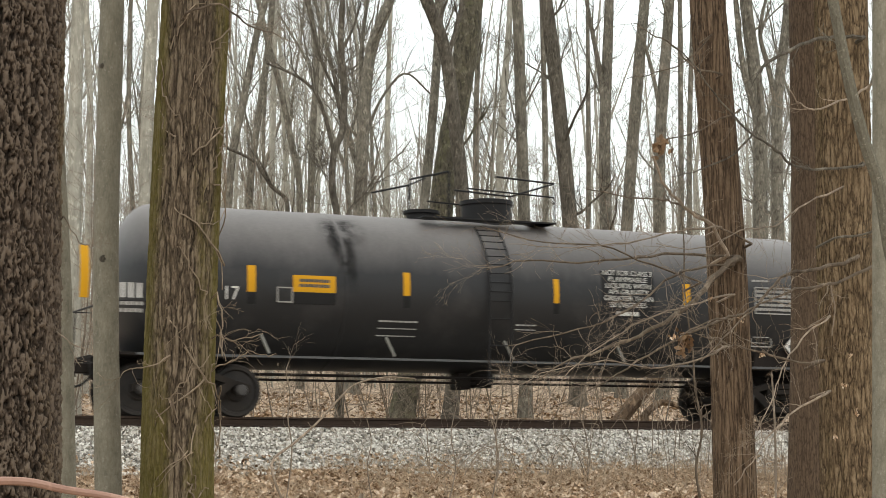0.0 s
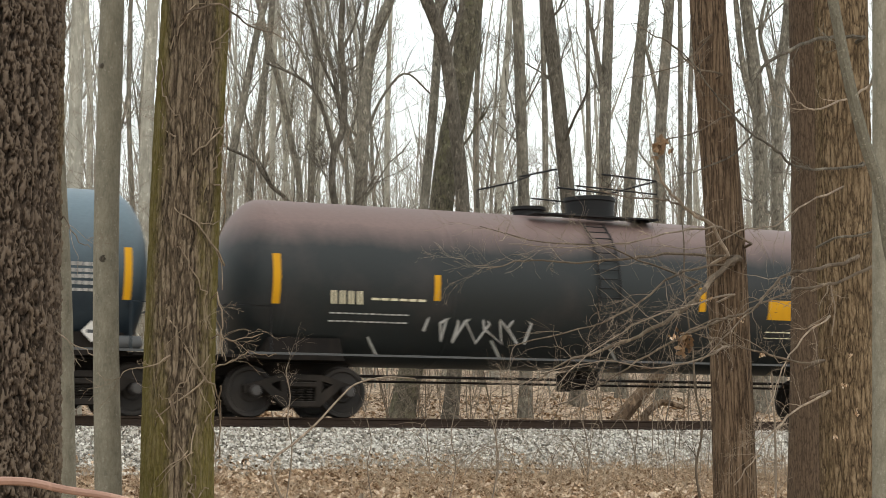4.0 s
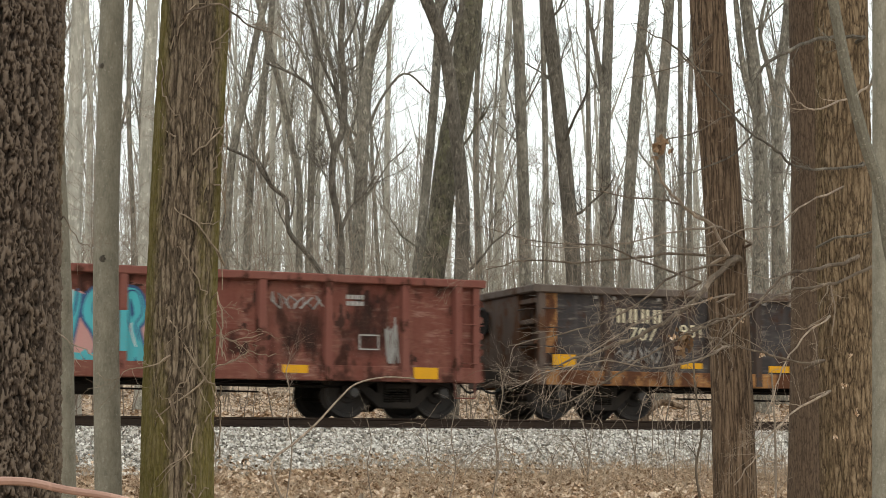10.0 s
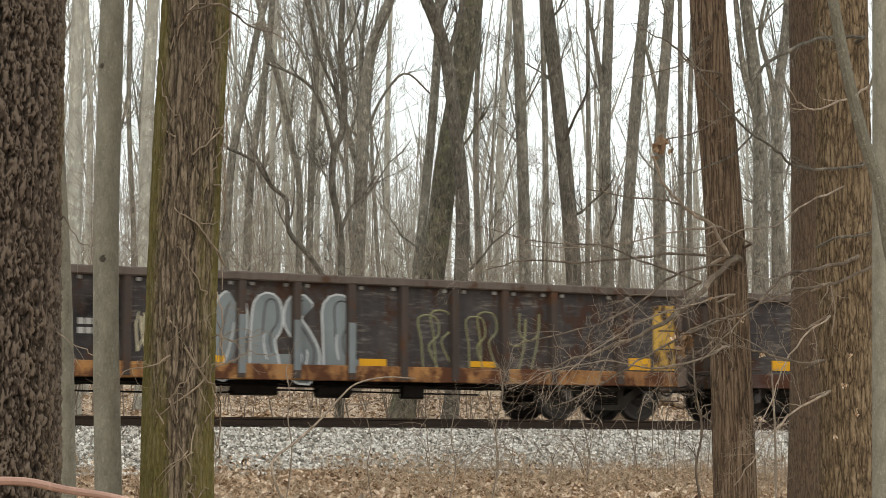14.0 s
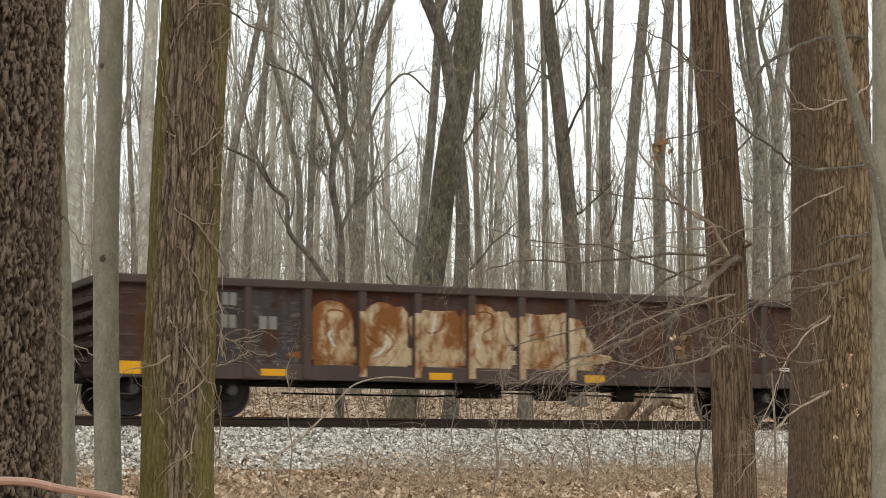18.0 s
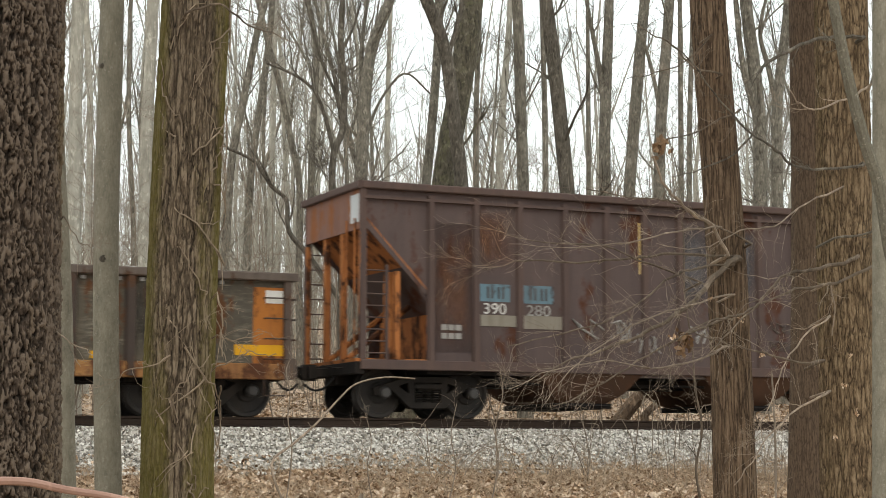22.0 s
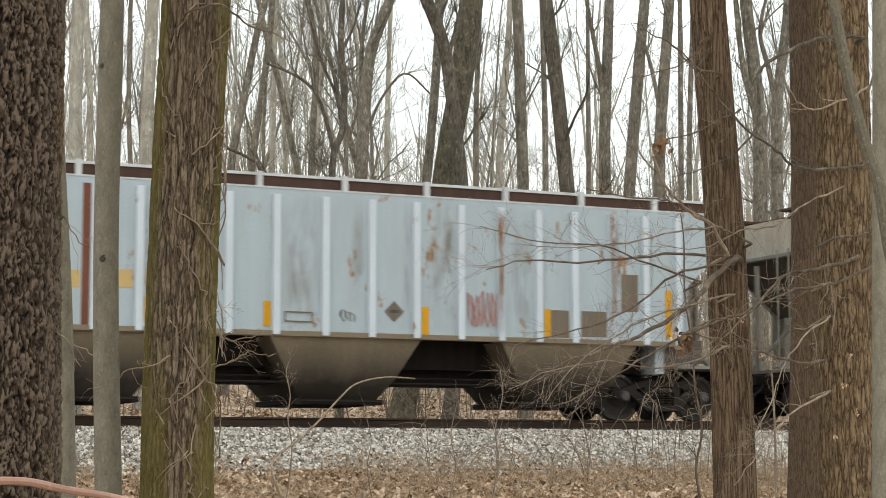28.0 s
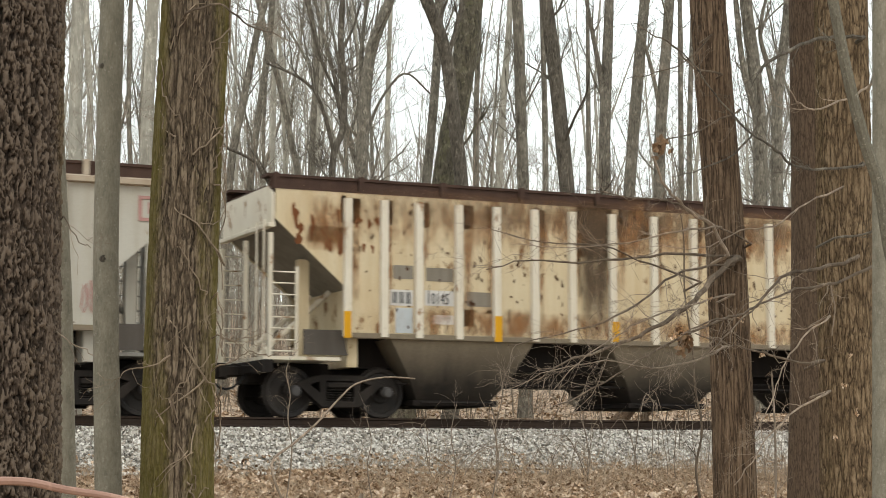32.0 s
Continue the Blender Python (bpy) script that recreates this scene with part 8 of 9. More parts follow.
tree(((9.41, 40.00, 0.77), (9.37, 40.00, 3.36), (9.32, 40.00, 6.23), (9.34, 40.00, 9.42)), 0.159, 0.138, BARK_FAR, "pale grey bare tree behind the railway", 216, limbs=12, reach=3.0)
tree(((12.06, 50.00, 2.56), (12.05, 50.00, 4.58), (12.06, 50.00, 8.82), (11.87, 50.00, 12.00)), 0.100, 0.086, BARK_FAR, "thin pale bare tree behind the railway", 217, limbs=12, reach=3.0)
tree(((12.27, 45.00, 1.00), (12.29, 45.00, 3.96), (12.32, 45.00, 7.97), (12.42, 45.00, 10.90)), 0.175, 0.144, BARK_FAR, "pale grey bare tree behind the railway", 218, limbs=12, reach=3.0)
tree(((16.14, 60.00, 3.29), (16.00, 60.00, 7.05), (15.77, 60.00, 10.85), (15.78, 60.00, 14.72)), 0.094, 0.076, BARK_MID, "thin bare tree behind the railway", 219, limbs=12, reach=3.0)
tree(((31.26, 46.00, 1.31), (31.30, 46.00, 4.50), (31.41, 46.00, 8.76), (31.26, 46.00, 10.99), (31.01, 46.00, 13.05)), 0.258, 0.188, BARK_MID, "bare tree with a forked top", 220, limbs=10, reach=3, forks=[(((31.38, 46.00, 9.27), (30.91, 46.00, 10.79), (30.69, 46.00, 12.32), (30.61, 46.00, 13.36)), 0.119)])
tree(((34.69, 50.00, 1.51), (34.75, 50.00, 5.36), (34.78, 50.00, 8.70), (34.86, 50.00, 10.96), (35.23, 50.00, 13.27), (35.38, 50.00, 14.43)), 0.237, 0.169, BARK_MID, "bare tree with a forked top", 221, limbs=10, reach=3, forks=[(((34.85, 50.00, 10.77), (34.53, 50.00, 12.07), (34.23, 50.00, 13.17), (34.48, 50.00, 14.34)), 0.111)])
tree(((28.64, 68.00, 4.10), (28.56, 68.00, 6.81), (28.50, 68.00, 12.08), (28.67, 68.00, 17.91)), 0.135, 0.103, BARK_FAR, "thin pale bare tree behind the railway", 222, limbs=12, reach=3.0)
tree(((29.42, 60.00, 3.63), (29.48, 60.00, 6.09), (29.65, 60.00, 10.88), (30.00, 60.00, 14.92), (30.08, 60.00, 16.20)), 0.163, 0.125, BARK_FAR, "slender pale bare tree behind the railway", 223, limbs=12, reach=3.0)
tree(((33.52, 64.00, 3.98), (33.54, 64.00, 6.64), (33.59, 64.00, 11.80), (33.47, 64.00, 17.48)), 0.143, 0.112, BARK_MID, "thin bare tree behind the railway", 224, limbs=12, reach=3.0)
tree(((34.29, 62.00, 3.88), (34.32, 62.00, 6.48), (34.42, 62.00, 10.43), (34.46, 62.00, 17.12)), 0.108, 0.088, BARK_MID, "thin bare tree behind the railway", 225, limbs=12, reach=3.0)
tree(((34.14, 55.00, 3.05), (34.17, 55.00, 5.81), (34.24, 55.00, 10.40), (34.29, 55.00, 15.48)), 0.108, 0.090, BARK_MID, "thin dark bare tree behind the railway", 226, limbs=12, reach=3.0)
tree(((36.44, 58.00, 3.27), (36.42, 58.00, 6.19), (36.47, 58.00, 11.04), (36.73, 58.00, 16.43)), 0.114, 0.095, BARK_MID, "thin bare tree behind the railway", 227, limbs=12, reach=3.0)
tree(((27.35, 57.00, 3.39), (27.32, 57.00, 5.72), (27.21, 57.00, 10.22), (27.41, 57.00, 15.23)), 0.116, 0.089, BARK_MID, "thin bare tree behind the railway", 228, limbs=12, reach=3.0)


def forked_form(rng, h, r0, fork, leaders, twigs, depth, k, thin, steps):
    """A forest tree: a stem that parts into steep leaders, each with rising limbs and twigs."""
    stem, crown = Build(), Build()
    pts = [Vector((0, 0, -0.4))]
    lean = Vector((rng.uniform(-0.10, 0.10), rng.uniform(-0.06, 0.06), 1))
    for s in range(6):
        pts.append(pts[-1] + (lean + Vector((rng.uniform(-0.06, 0.06), rng.uniform(-0.05, 0.05), 0))) * (h * fork / 6))
    stem.path(pts, [r0 * (1.25 if s == 0 else 1 - 0.05 * s) for s in range(7)], k, cap=False)
    turn = rng.uniform(0, 6.28)
    for i in range(leaders):
        a = turn + i * 6.28 / leaders + rng.uniform(-0.5, 0.5)
        out = rng.uniform(0.12, 0.5) if i else rng.uniform(0.0, 0.12)
        start = pts[6] if i < 2 else pts[5].lerp(pts[6], rng.random())
        r = r0 * (0.72 if i == 0 else rng.uniform(0.4, 0.62))
        line, rad = wander(start, (math.cos(a) * out, math.sin(a) * out, 1), h * (1 - fork) * rng.uniform(0.75, 1.05), r, max(thin, r * 0.18), rng, 6, 0.16, 0.13)
        (stem if i == 0 else crown).path(line, rad, k if i == 0 else max(3, k - 2), cap=False)
        for _ in range(twigs):
            s = rng.randint(0, 5)
            b = rng.uniform(0, 6.28)
            branch_out(crown, Vector(line[s]).lerp(Vector(line[s + 1]), rng.random()), (math.cos(b), math.sin(b), rng.uniform(0.5, 1.5)), rng.uniform(0.10, 0.2) * h * (1.1 - 0.12 * s), max(thin, rad[s] * rng.uniform(0.25, 0.5)), rng, depth, 3, lift=0.1, crook=0.24, thin=thin, steps=steps)
    for _ in range(twigs // 2):
        s = rng.randint(1, 5)
        b = rng.uniform(0, 6.28)
        branch_out(crown, pts[s].lerp(pts[s + 1], rng.random()), (math.cos(b), math.sin(b), rng.uniform(0.0, 0.8)), rng.uniform(0.6, 2.2), max(thin, r0 * 0.12), rng, 1, 3, lift=0.03, crook=0.3, thin=thin, steps=3)
    return stem, crown


def woodland():
    """Single trees behind the first row, then the far woods as one mass."""
    rng = random.Random(77)
    kinds = [forked_form(rng, rng.uniform(18, 26), rng.uniform(0.09, 0.17), rng.uniform(0.28, 0.5), rng.randint(2, 4), 8, 2, 8, 0.008, 4) for _ in range(7)]
    firsts, spots = [], []
    tries = 0
    while len(spots) < 40 and tries < 6000:
        tries += 1
        y, turn = rng.uniform(56, 112), rng.uniform(8, 41)
        x = y * math.tan(radians(turn))
        # a thinner stand where the wood opens
        if 24.5 < turn < 32 and rng.random() < 0.7:
            continue
        if all((x - a) ** 2 + (y - c) ** 2 > 4.0 for a, c in spots):
            spots.append((x, y))
    for n, (x, y) in enumerate(spots):
        k = n % 7
        m = pose(x, y, land(x, y), rng.uniform(-3, 3), rng.uniform(-3, 3), rng.uniform(0, 360))
        if n < 7:
            t = thing("tree", "forked bare forest tree with grey bark", "tree", group="trees behind the railway")
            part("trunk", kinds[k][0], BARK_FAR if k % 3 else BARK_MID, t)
            part("crown", kinds[k][1], BARK_MID, t)
            t.matrix_basis = m
            firsts.append(t)
        else:
            copy_thing(firsts[k], m)
    # far woods: thin forked stems with a haze of twigs, and saplings between them
    base = []
    for i in range(16):
        if i < 10:
            stem, crown = forked_form(rng, rng.uniform(16, 25), rng.uniform(0.05, 0.12), rng.uniform(0.22, 0.5), rng.randint(2, 3), 8, 1, 5, 0.009, 3)
        else:
            stem, crown = forked_form(rng, rng.uniform(4, 9), rng.uniform(0.02, 0.04), rng.uniform(0.3, 0.5), 2, 5, 1, 4, 0.006, 3)
        stem.add(crown.v, crown.f)
        base.append((np.array([tuple(q) for q in stem.v]), stem.f))
    for i in range(8):
        b = Build()
        pts, rad = wander((0, 0, -0.5), (rng.uniform(-0.12, 0.12), 0, 1), rng.uniform(12, 22), rng.uniform(0.06, 0.15), 0.02, rng, 6, 0.2, 0.09)
        b.path(pts, rad, 4, cap=False)
        for _ in range(13):
            s, a = rng.randint(1, 5), rng.uniform(0, 6.28)
            q, w = wander(Vector(pts[s]).lerp(Vector(pts[s + 1]), rng.random()), (math.cos(a), math.sin(a), rng.uniform(0.4, 1.6)), rng.uniform(1.0, 4.0), rng.uniform(0.015, 0.04), 0.012, rng, 3, 0.1, 0.25)
            b.path(q, w, 3, cap=False)
        base.append((np.array([tuple(q) for q in b.v]), b.f))
    out_v, out_f, off = [], [], 0
    for n in range(2900):
        if n < 380:
            pick, y = rng.randint(0, 9), rng.uniform(78, 220)
        elif n < 1720:
            pick, y = rng.randint(10, 15), rng.uniform(52, 150)
        else:
            pick, y = rng.randint(16, 23), rng.uniform(115, 300)
        turn = rng.uniform(5, 44)
        x = y * math.tan(radians(turn))
        if 24.5 < turn < 32 and (pick < 10 or pick > 15) and rng.random() < (0.6 if pick < 10 else 0.25):
            continue
        if n % 9 == 1:
            x, y = rng.uniform(-160, 240), rng.uniform(55, 200)
            if 5 < math.degrees(math.atan2(x, y)) < 44:
                continue
        v, f = base[pick]
        a, s = rng.uniform(0, 6.28), rng.uniform(0.85, 1.3) if pick < 16 else rng.uniform(0.55, 0.95)
        m = np.array([[math.cos(a), -math.sin(a), 0], [math.sin(a), math.cos(a), 0], [0, 0, 1]])
        out_v.append((v * s) @ m.T + (x, y, land(x, y)))
        out_f.append((f, off))
        off += len(v)
    flat = [tuple(i + o for i in q) for f, o in out_f for q in f]
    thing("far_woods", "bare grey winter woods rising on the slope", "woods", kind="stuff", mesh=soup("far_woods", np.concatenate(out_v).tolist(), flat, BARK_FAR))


def understorey():
    """Thin young growth under the trees: a haze of fine twigs."""
    rng = random.Random(91)
    base = []
    for i in range(7):
        b = Build()
        h = rng.uniform(2.5, 8.0)
        pts, rad = wander((0, 0, -0.2), (rng.uniform(-0.3, 0.3), rng.uniform(-0.2, 0.2), 1), h, rng.uniform(0.010, 0.022), 0.004, rng, 7, 0.15, 0.16)
        b.path(pts, rad, 4, cap=False)
        for _ in range(15):
            s = rng.randint(1, 6)
            a = rng.uniform(0, 6.28)
            branch_out(b, pts[s], (math.cos(a), math.sin(a), rng.uniform(0.0, 0.9)), rng.uniform(0.5, 1.7), rad[s] * 0.5, rng, 1, 3, lift=0.06, crook=0.34, thin=0.003, steps=4)
        base.append((np.array([tuple(q) for q in b.v]), b.f))
    out_v, out_f, off = [], [], 0
    for n in range(470):
        y = 36.5 + 36 * rng.random() ** 1.3
        x = y * math.tan(radians(rng.uniform(7, 42)))
        v, f = base[rng.randint(0, 6)]
        a, s = rng.uniform(0, 6.28), rng.uniform(0.7, 1.3)
        m = np.array([[math.cos(a), -math.sin(a), 0], [math.sin(a), math.cos(a), 0], [0, 0, 1]])
        out_v.append((v * s) @ m.T + (x, y, land(x, y)))
        out_f.extend([tuple(i + off for i in q) for q in f])
        off += len(v)
    thing("understorey", "thin bare saplings and twigs under the trees", "saplings", kind="stuff", mesh=soup("understorey", np.concatenate(out_v).tolist(), out_f, TWIG_TAN))


woodland()
understorey()


# ---- boughs, saplings and brush in front of the railway ----
def twigs_on(b, line, r0, r1, count, rng, spread):
    n = len(line)
    for _ in range(count):
        i = rng.randint(n // 5, n - 2)
        d = (line[i + 1] - line[i]).normalized()
        side = Vector((rng.uniform(-1, 1), rng.uniform(-0.35, 0.35), rng.uniform(-0.75, 0.9)))
        r = (r0 + (r1 - r0) * i / n) * 0.4
        branch_out(b, line[i], d + side * 0.9, spread * rng.uniform(0.4, 1.4), min(0.006, max(0.002, r)), rng, rng.choice((0, 1, 1, 2)), 4, lift=-0.01, crook=0.46, thin=0.0013, steps=6)


def bough(trunk, pts, r0, r1, mat, count, seed, spread):
    """A limb of a near trunk with its twigs."""
    rng = random.Random(seed)
    base = trunk.location
    first = Vector(pts[0])
    line = [first + Vector((0.02, 0.35, -0.06)) - base] + [q - base for q in smooth_line(pts, 4)]
    for i in range(1, len(line) - 1):
        line[i] += Vector((rng.uniform(-1, 1), rng.uniform(-1, 1), rng.uniform(-1, 1))) * 0.012
    n = len(line)
    b = Build().path(line, [r0 + (r1 - r0) * i / (n - 1) for i in range(n)], 6)
    limb = part("bough", b, mat, trunk)
    t = Build()
    twigs_on(t, line, r0, r1, max(2, round(count * 0.7)), rng, spread)
    tagged(part("twig_mass", t, TWIG_TAN if mat is TWIG else mat, limb), kind="stuff")


def stick(name, label, pts, r0, r1, mat, count, seed, spread):
    """A thing of its own that stands in the ground: sapling, shrub, cane."""
    rng = random.Random(seed)
    foot = Vector(pts[0])
    g = land(foot.x, foot.y)
    line = smooth_line(pts, 4)
    if foot.z > g and foot.y > 5:
        line.insert(0, Vector((foot.x + 0.02, foot.y, g - 0.05)))
    base = Vector(line[0])
    line = [q - base for q in line]
    n = len(line)
    t = thing(name, label, "plant" if name != "broken_limb" else "branch", at=tuple(base))
    part("stem", Build().path(line, [r0 + (r1 - r0) * i / (n - 1) for i in range(n)], 8), mat, t)
    if count:
        b = Build()
        twigs_on(b, line, r0, r1, count, rng, spread)
        tagged(part("twig_mass", b, mat, t), kind="stuff")
    return t


def brush(label, centre, width, height, stems, seed, mat, lean=0.0):
    """A tangle of bare arching canes."""
    rng = random.Random(seed)
    x, y = centre
    z = land(x, y)
    t = thing("brush", label, "brush", at=(x, y, z), group="brush along the bank")
    b = Build()
    for _ in range(stems):
        p = Vector((rng.uniform(-1, 1) * width * 0.4, rng.uniform(-0.5, 0.5), -0.05))
        reach = Vector((rng.uniform(-1, 1) * width * 0.55 + lean, rng.uniform(-0.5, 0.5), 0))
        h = height * rng.uniform(0.45, 1.0)
        end = p + reach + Vector((0, 0, h * rng.uniform(0.2, 0.9)))
        mid = p + reach * 0.35 + Vector((0, 0, h * 1.15))
        pts = [p * (1 - q) ** 2 + mid * 2 * q * (1 - q) + end * q * q for q in [k / 9 for k in range(10)]]
        pts = [q + Vector((rng.uniform(-1, 1), rng.uniform(-1, 1), rng.uniform(-1, 1))) * 0.02 for q in pts]
        r = rng.uniform(0.006, 0.012)
        b.path(pts, [r * (1 - 0.6 * k / 9) for k in range(10)], 4)
        for _ in range(rng.randint(1, 3)):
            i = rng.randint(4, 8)
            branch_out(b, pts[i], (rng.uniform(-1, 1), rng.uniform(-0.4, 0.4), rng.uniform(-0.5, 0.8)), rng.uniform(0.2, 0.6), r * 0.5, rng, 0, 3, lift=0.0, crook=0.35, thin=0.0025)
    tagged(part("cane_tangle", b, mat, t), kind="stuff")
    return t


def weeds(label, count, area, seed, height, mat, lean=0.35):
    """Dead stalks and grass stems, too many to count."""
    r = random.Random(seed)
    b = Build()
    (x0, x1), (y0, y1) = area
    for _ in range(count):
        x, y = r.uniform(x0, x1), r.uniform(y0, y1)
        z = max(land(x, y), bed_height(y) if y > 29.4 else -9)
        h = height * r.uniform(0.3, 1.0) ** 1.5
        d = Vector((r.uniform(-lean, lean), r.uniform(-0.25, 0.25), 1))
        p = Vector((x, y, z - 0.03))
        pts = [p, p + d * h * 0.5, p + d * h + Vector((r.uniform(-0.1, 0.1), 0, -0.02))]
        b.path(pts, [0.0045, 0.003, 0.0018], 3, cap=False)
        if r.random() < 0.4:
            for _ in range(3):
                q = pts[1].lerp(pts[2], r.random())
                b.path([q, q + Vector((r.uniform(-0.15, 0.15), r.uniform(-0.1, 0.1), r.uniform(0.02, 0.18)))], [0.0025, 0.0015], 3, cap=False)
    thing("dead_weeds", label, "weeds", kind="stuff", mesh=b.mesh("dead_weeds", mat))


def vines(trunk, r, count, seed):
    """Thin vine stems that creep over a trunk."""
    rng = random.Random(seed)
    for _ in range(count):
        a = rng.uniform(-2.9, -0.3)
        h = rng.uniform(0.4, 4.6)
        pts = []
        up, curl = rng.choice((1, 1, 1, -1)), rng.uniform(-0.15, 0.15)
        for k in range(rng.randint(8, 18)):
            f = r * (1 - 0.015 * h) + 0.022 + 0.008 * rng.random()
            x = (3.67 - trunk.location.x) + 0.018 * h + f * math.cos(a)
            pts.append((x, f * math.sin(a), h))
            a += curl + rng.uniform(-0.14, 0.14)
            curl = max(-0.22, min(0.22, curl + rng.uniform(-0.12, 0.12)))
            h += up * rng.uniform(-0.01, 0.10)
        w = rng.uniform(0.003, 0.008)
        part("vine_stem", Build().path(pts, [w * (1 - 0.5 * k / len(pts)) for k in range(len(pts))], 4), VINE, trunk, "pale vine stem creeping over the bark")


def leaf_bunch(at, count, size, seed, label, name="leaf_nest"):
    rng = random.Random(seed)
    t = thing(name, label, "leaves", at=at)
    b = Build()
    for _ in range(count):
        m = Euler((rng.uniform(0, 6), rng.uniform(0, 6), rng.uniform(0, 6))).to_matrix()
        o = Vector((rng.gauss(0, 0.34), rng.gauss(0, 0.34), rng.gauss(0, 0.5))) * size
        s = size * rng.uniform(0.5, 0.95)
        b.add([tuple(o + m @ (Vector(q) * s)) for q in LEAF_V], LEAF_F)
    tagged(part("leaf_mass", b, LEAF_BROWN if name == "leaf_nest" else LEAF, t), kind="stuff")
    return t


bough(trunk_4, ((10.42, 15.70, 1.24), (9.64, 15.58, 1.22), (8.93, 15.46, 1.13), (8.25, 15.34, 1.05), (7.77, 15.22, 1.04), (7.31, 15.10, 0.92)), 0.0171, 0.0053, TWIG, 16, 1, 0.6)
bough(trunk_4, ((10.44, 15.70, 1.23), (10.25, 15.60, 1.16), (9.95, 15.50, 0.94), (9.65, 15.40, 0.70), (9.33, 15.30, 0.52), (8.96, 15.20, 0.37), (8.47, 15.10, 0.20), (8.06, 15.00, 0.09), (7.71, 14.90, -0.09)), 0.0371, 0.0054, TWIG, 22, 2, 0.7)
bough(trunk_4, ((10.25, 15.60, 1.24), (10.01, 15.52, 1.51), (9.73, 15.44, 1.60), (9.49, 15.36, 1.74), (9.29, 15.28, 1.88), (9.14, 15.20, 2.11)), 0.0198, 0.0112, TWIG_PALE, 6, 3, 0.4)
bough(trunk_4, ((10.59, 15.70, 1.38), (10.06, 15.60, 1.55), (9.60, 15.50, 1.70), (9.29, 15.40, 1.72), (8.85, 15.30, 1.72), (8.39, 15.20, 1.75)), 0.0143, 0.0055, TWIG, 12, 4, 0.5)
bough(trunk_4, ((10.31, 15.60, 1.14), (9.63, 15.46, 1.04), (9.16, 15.32, 0.79), (8.70, 15.18, 0.54), (8.08, 15.04, 0.36), (7.43, 14.90, 0.22)), 0.0142, 0.0053, TWIG, 20, 5, 0.6)
bough(trunk_4, ((10.24, 15.60, 0.62), (9.53, 15.42, 0.37), (8.98, 15.25, 0.13), (8.39, 15.07, -0.15), (7.88, 14.90, -0.32)), 0.0141, 0.0054, TWIG, 18, 6, 0.6)
bough(trunk_4, ((10.49, 15.70, 2.75), (10.28, 15.60, 2.66), (9.81, 15.50, 2.43), (9.36, 15.40, 2.31)), 0.0115, 0.0056, TWIG, 5, 7, 0.4)
bough(trunk_4, ((10.29, 15.70, 3.11), (9.91, 15.62, 3.12), (9.60, 15.55, 3.31), (9.30, 15.47, 3.38), (9.06, 15.40, 3.45)), 0.0115, 0.0042, TWIG, 8, 8, 0.5)
bough(trunk_4, ((10.16, 15.70, 3.51), (9.93, 15.87, 3.23), (9.69, 16.03, 3.13), (9.45, 16.20, 3.08)), 0.0101, 0.0042, TWIG, 8, 9, 0.5)
bough(trunk_4, ((9.85, 15.50, 0.94), (9.20, 15.38, 1.07), (8.57, 15.25, 1.22), (7.90, 15.12, 1.20), (7.20, 15.00, 1.30)), 0.0111, 0.0040, TWIG, 16, 10, 0.5)
bough(trunk_6, ((11.08, 14.60, 1.15), (10.75, 14.51, 1.05), (10.30, 14.43, 0.97), (9.98, 14.34, 0.88), (9.66, 14.26, 0.61), (9.30, 14.17, 0.48), (9.00, 14.09, 0.42), (8.65, 14.00, 0.26)), 0.0219, 0.0052, TWIG, 16, 11, 0.5)
bough(trunk_6, ((11.28, 14.60, 1.08), (10.74, 14.50, 0.88), (10.27, 14.40, 0.80), (9.95, 14.30, 0.72), (9.56, 14.20, 0.55), (9.19, 14.10, 0.28), (8.88, 14.00, 0.06)), 0.0165, 0.0052, TWIG, 16, 12, 0.5)
bough(trunk_6, ((11.23, 14.60, 3.34), (10.86, 14.56, 3.30), (10.49, 14.52, 3.21), (10.13, 14.48, 3.03), (9.91, 14.44, 2.89), (9.81, 14.40, 2.71), (9.81, 14.36, 2.49), (9.72, 14.32, 2.26), (9.47, 14.28, 2.02), (9.07, 14.24, 1.83), (8.74, 14.20, 1.74)), 0.0223, 0.0052, BARK_DARK, 10, 13, 0.5)
bough(trunk_6, ((11.18, 14.60, 2.08), (11.02, 14.57, 2.02), (10.53, 14.53, 1.97), (10.25, 14.50, 2.00), (10.10, 14.47, 2.09), (9.89, 14.43, 2.18), (9.62, 14.40, 2.32), (9.35, 14.37, 2.56), (9.09, 14.33, 2.80), (8.83, 14.30, 2.98)), 0.0166, 0.0053, BARK_DARK, 14, 14, 0.5)
bough(trunk_6, ((11.32, 14.65, 2.88), (11.00, 14.60, 2.71), (10.56, 14.55, 2.55), (10.33, 14.50, 2.61), (10.20, 14.45, 2.75)), 0.0140, 0.0055, TWIG_PALE, 6, 15, 0.4)
bough(trunk_6, ((10.78, 14.65, 0.90), (10.81, 14.65, 0.68), (10.78, 14.65, 0.38)), 0.0109, 0.0054, TWIG_PALE, 3, 16, 0.3)
bough(trunk_6, ((10.65, 14.60, 0.13), (10.18, 14.47, 0.11), (9.78, 14.35, 0.18), (9.33, 14.22, 0.24), (8.89, 14.10, 0.32)), 0.0162, 0.0052, TWIG, 12, 17, 0.5)
bough(trunk_6, ((10.82, 14.60, 1.33), (11.11, 14.45, 1.37), (11.19, 14.30, 1.43)), 0.0136, 0.0083, BARK_DARK, 2, 18, 0.4)
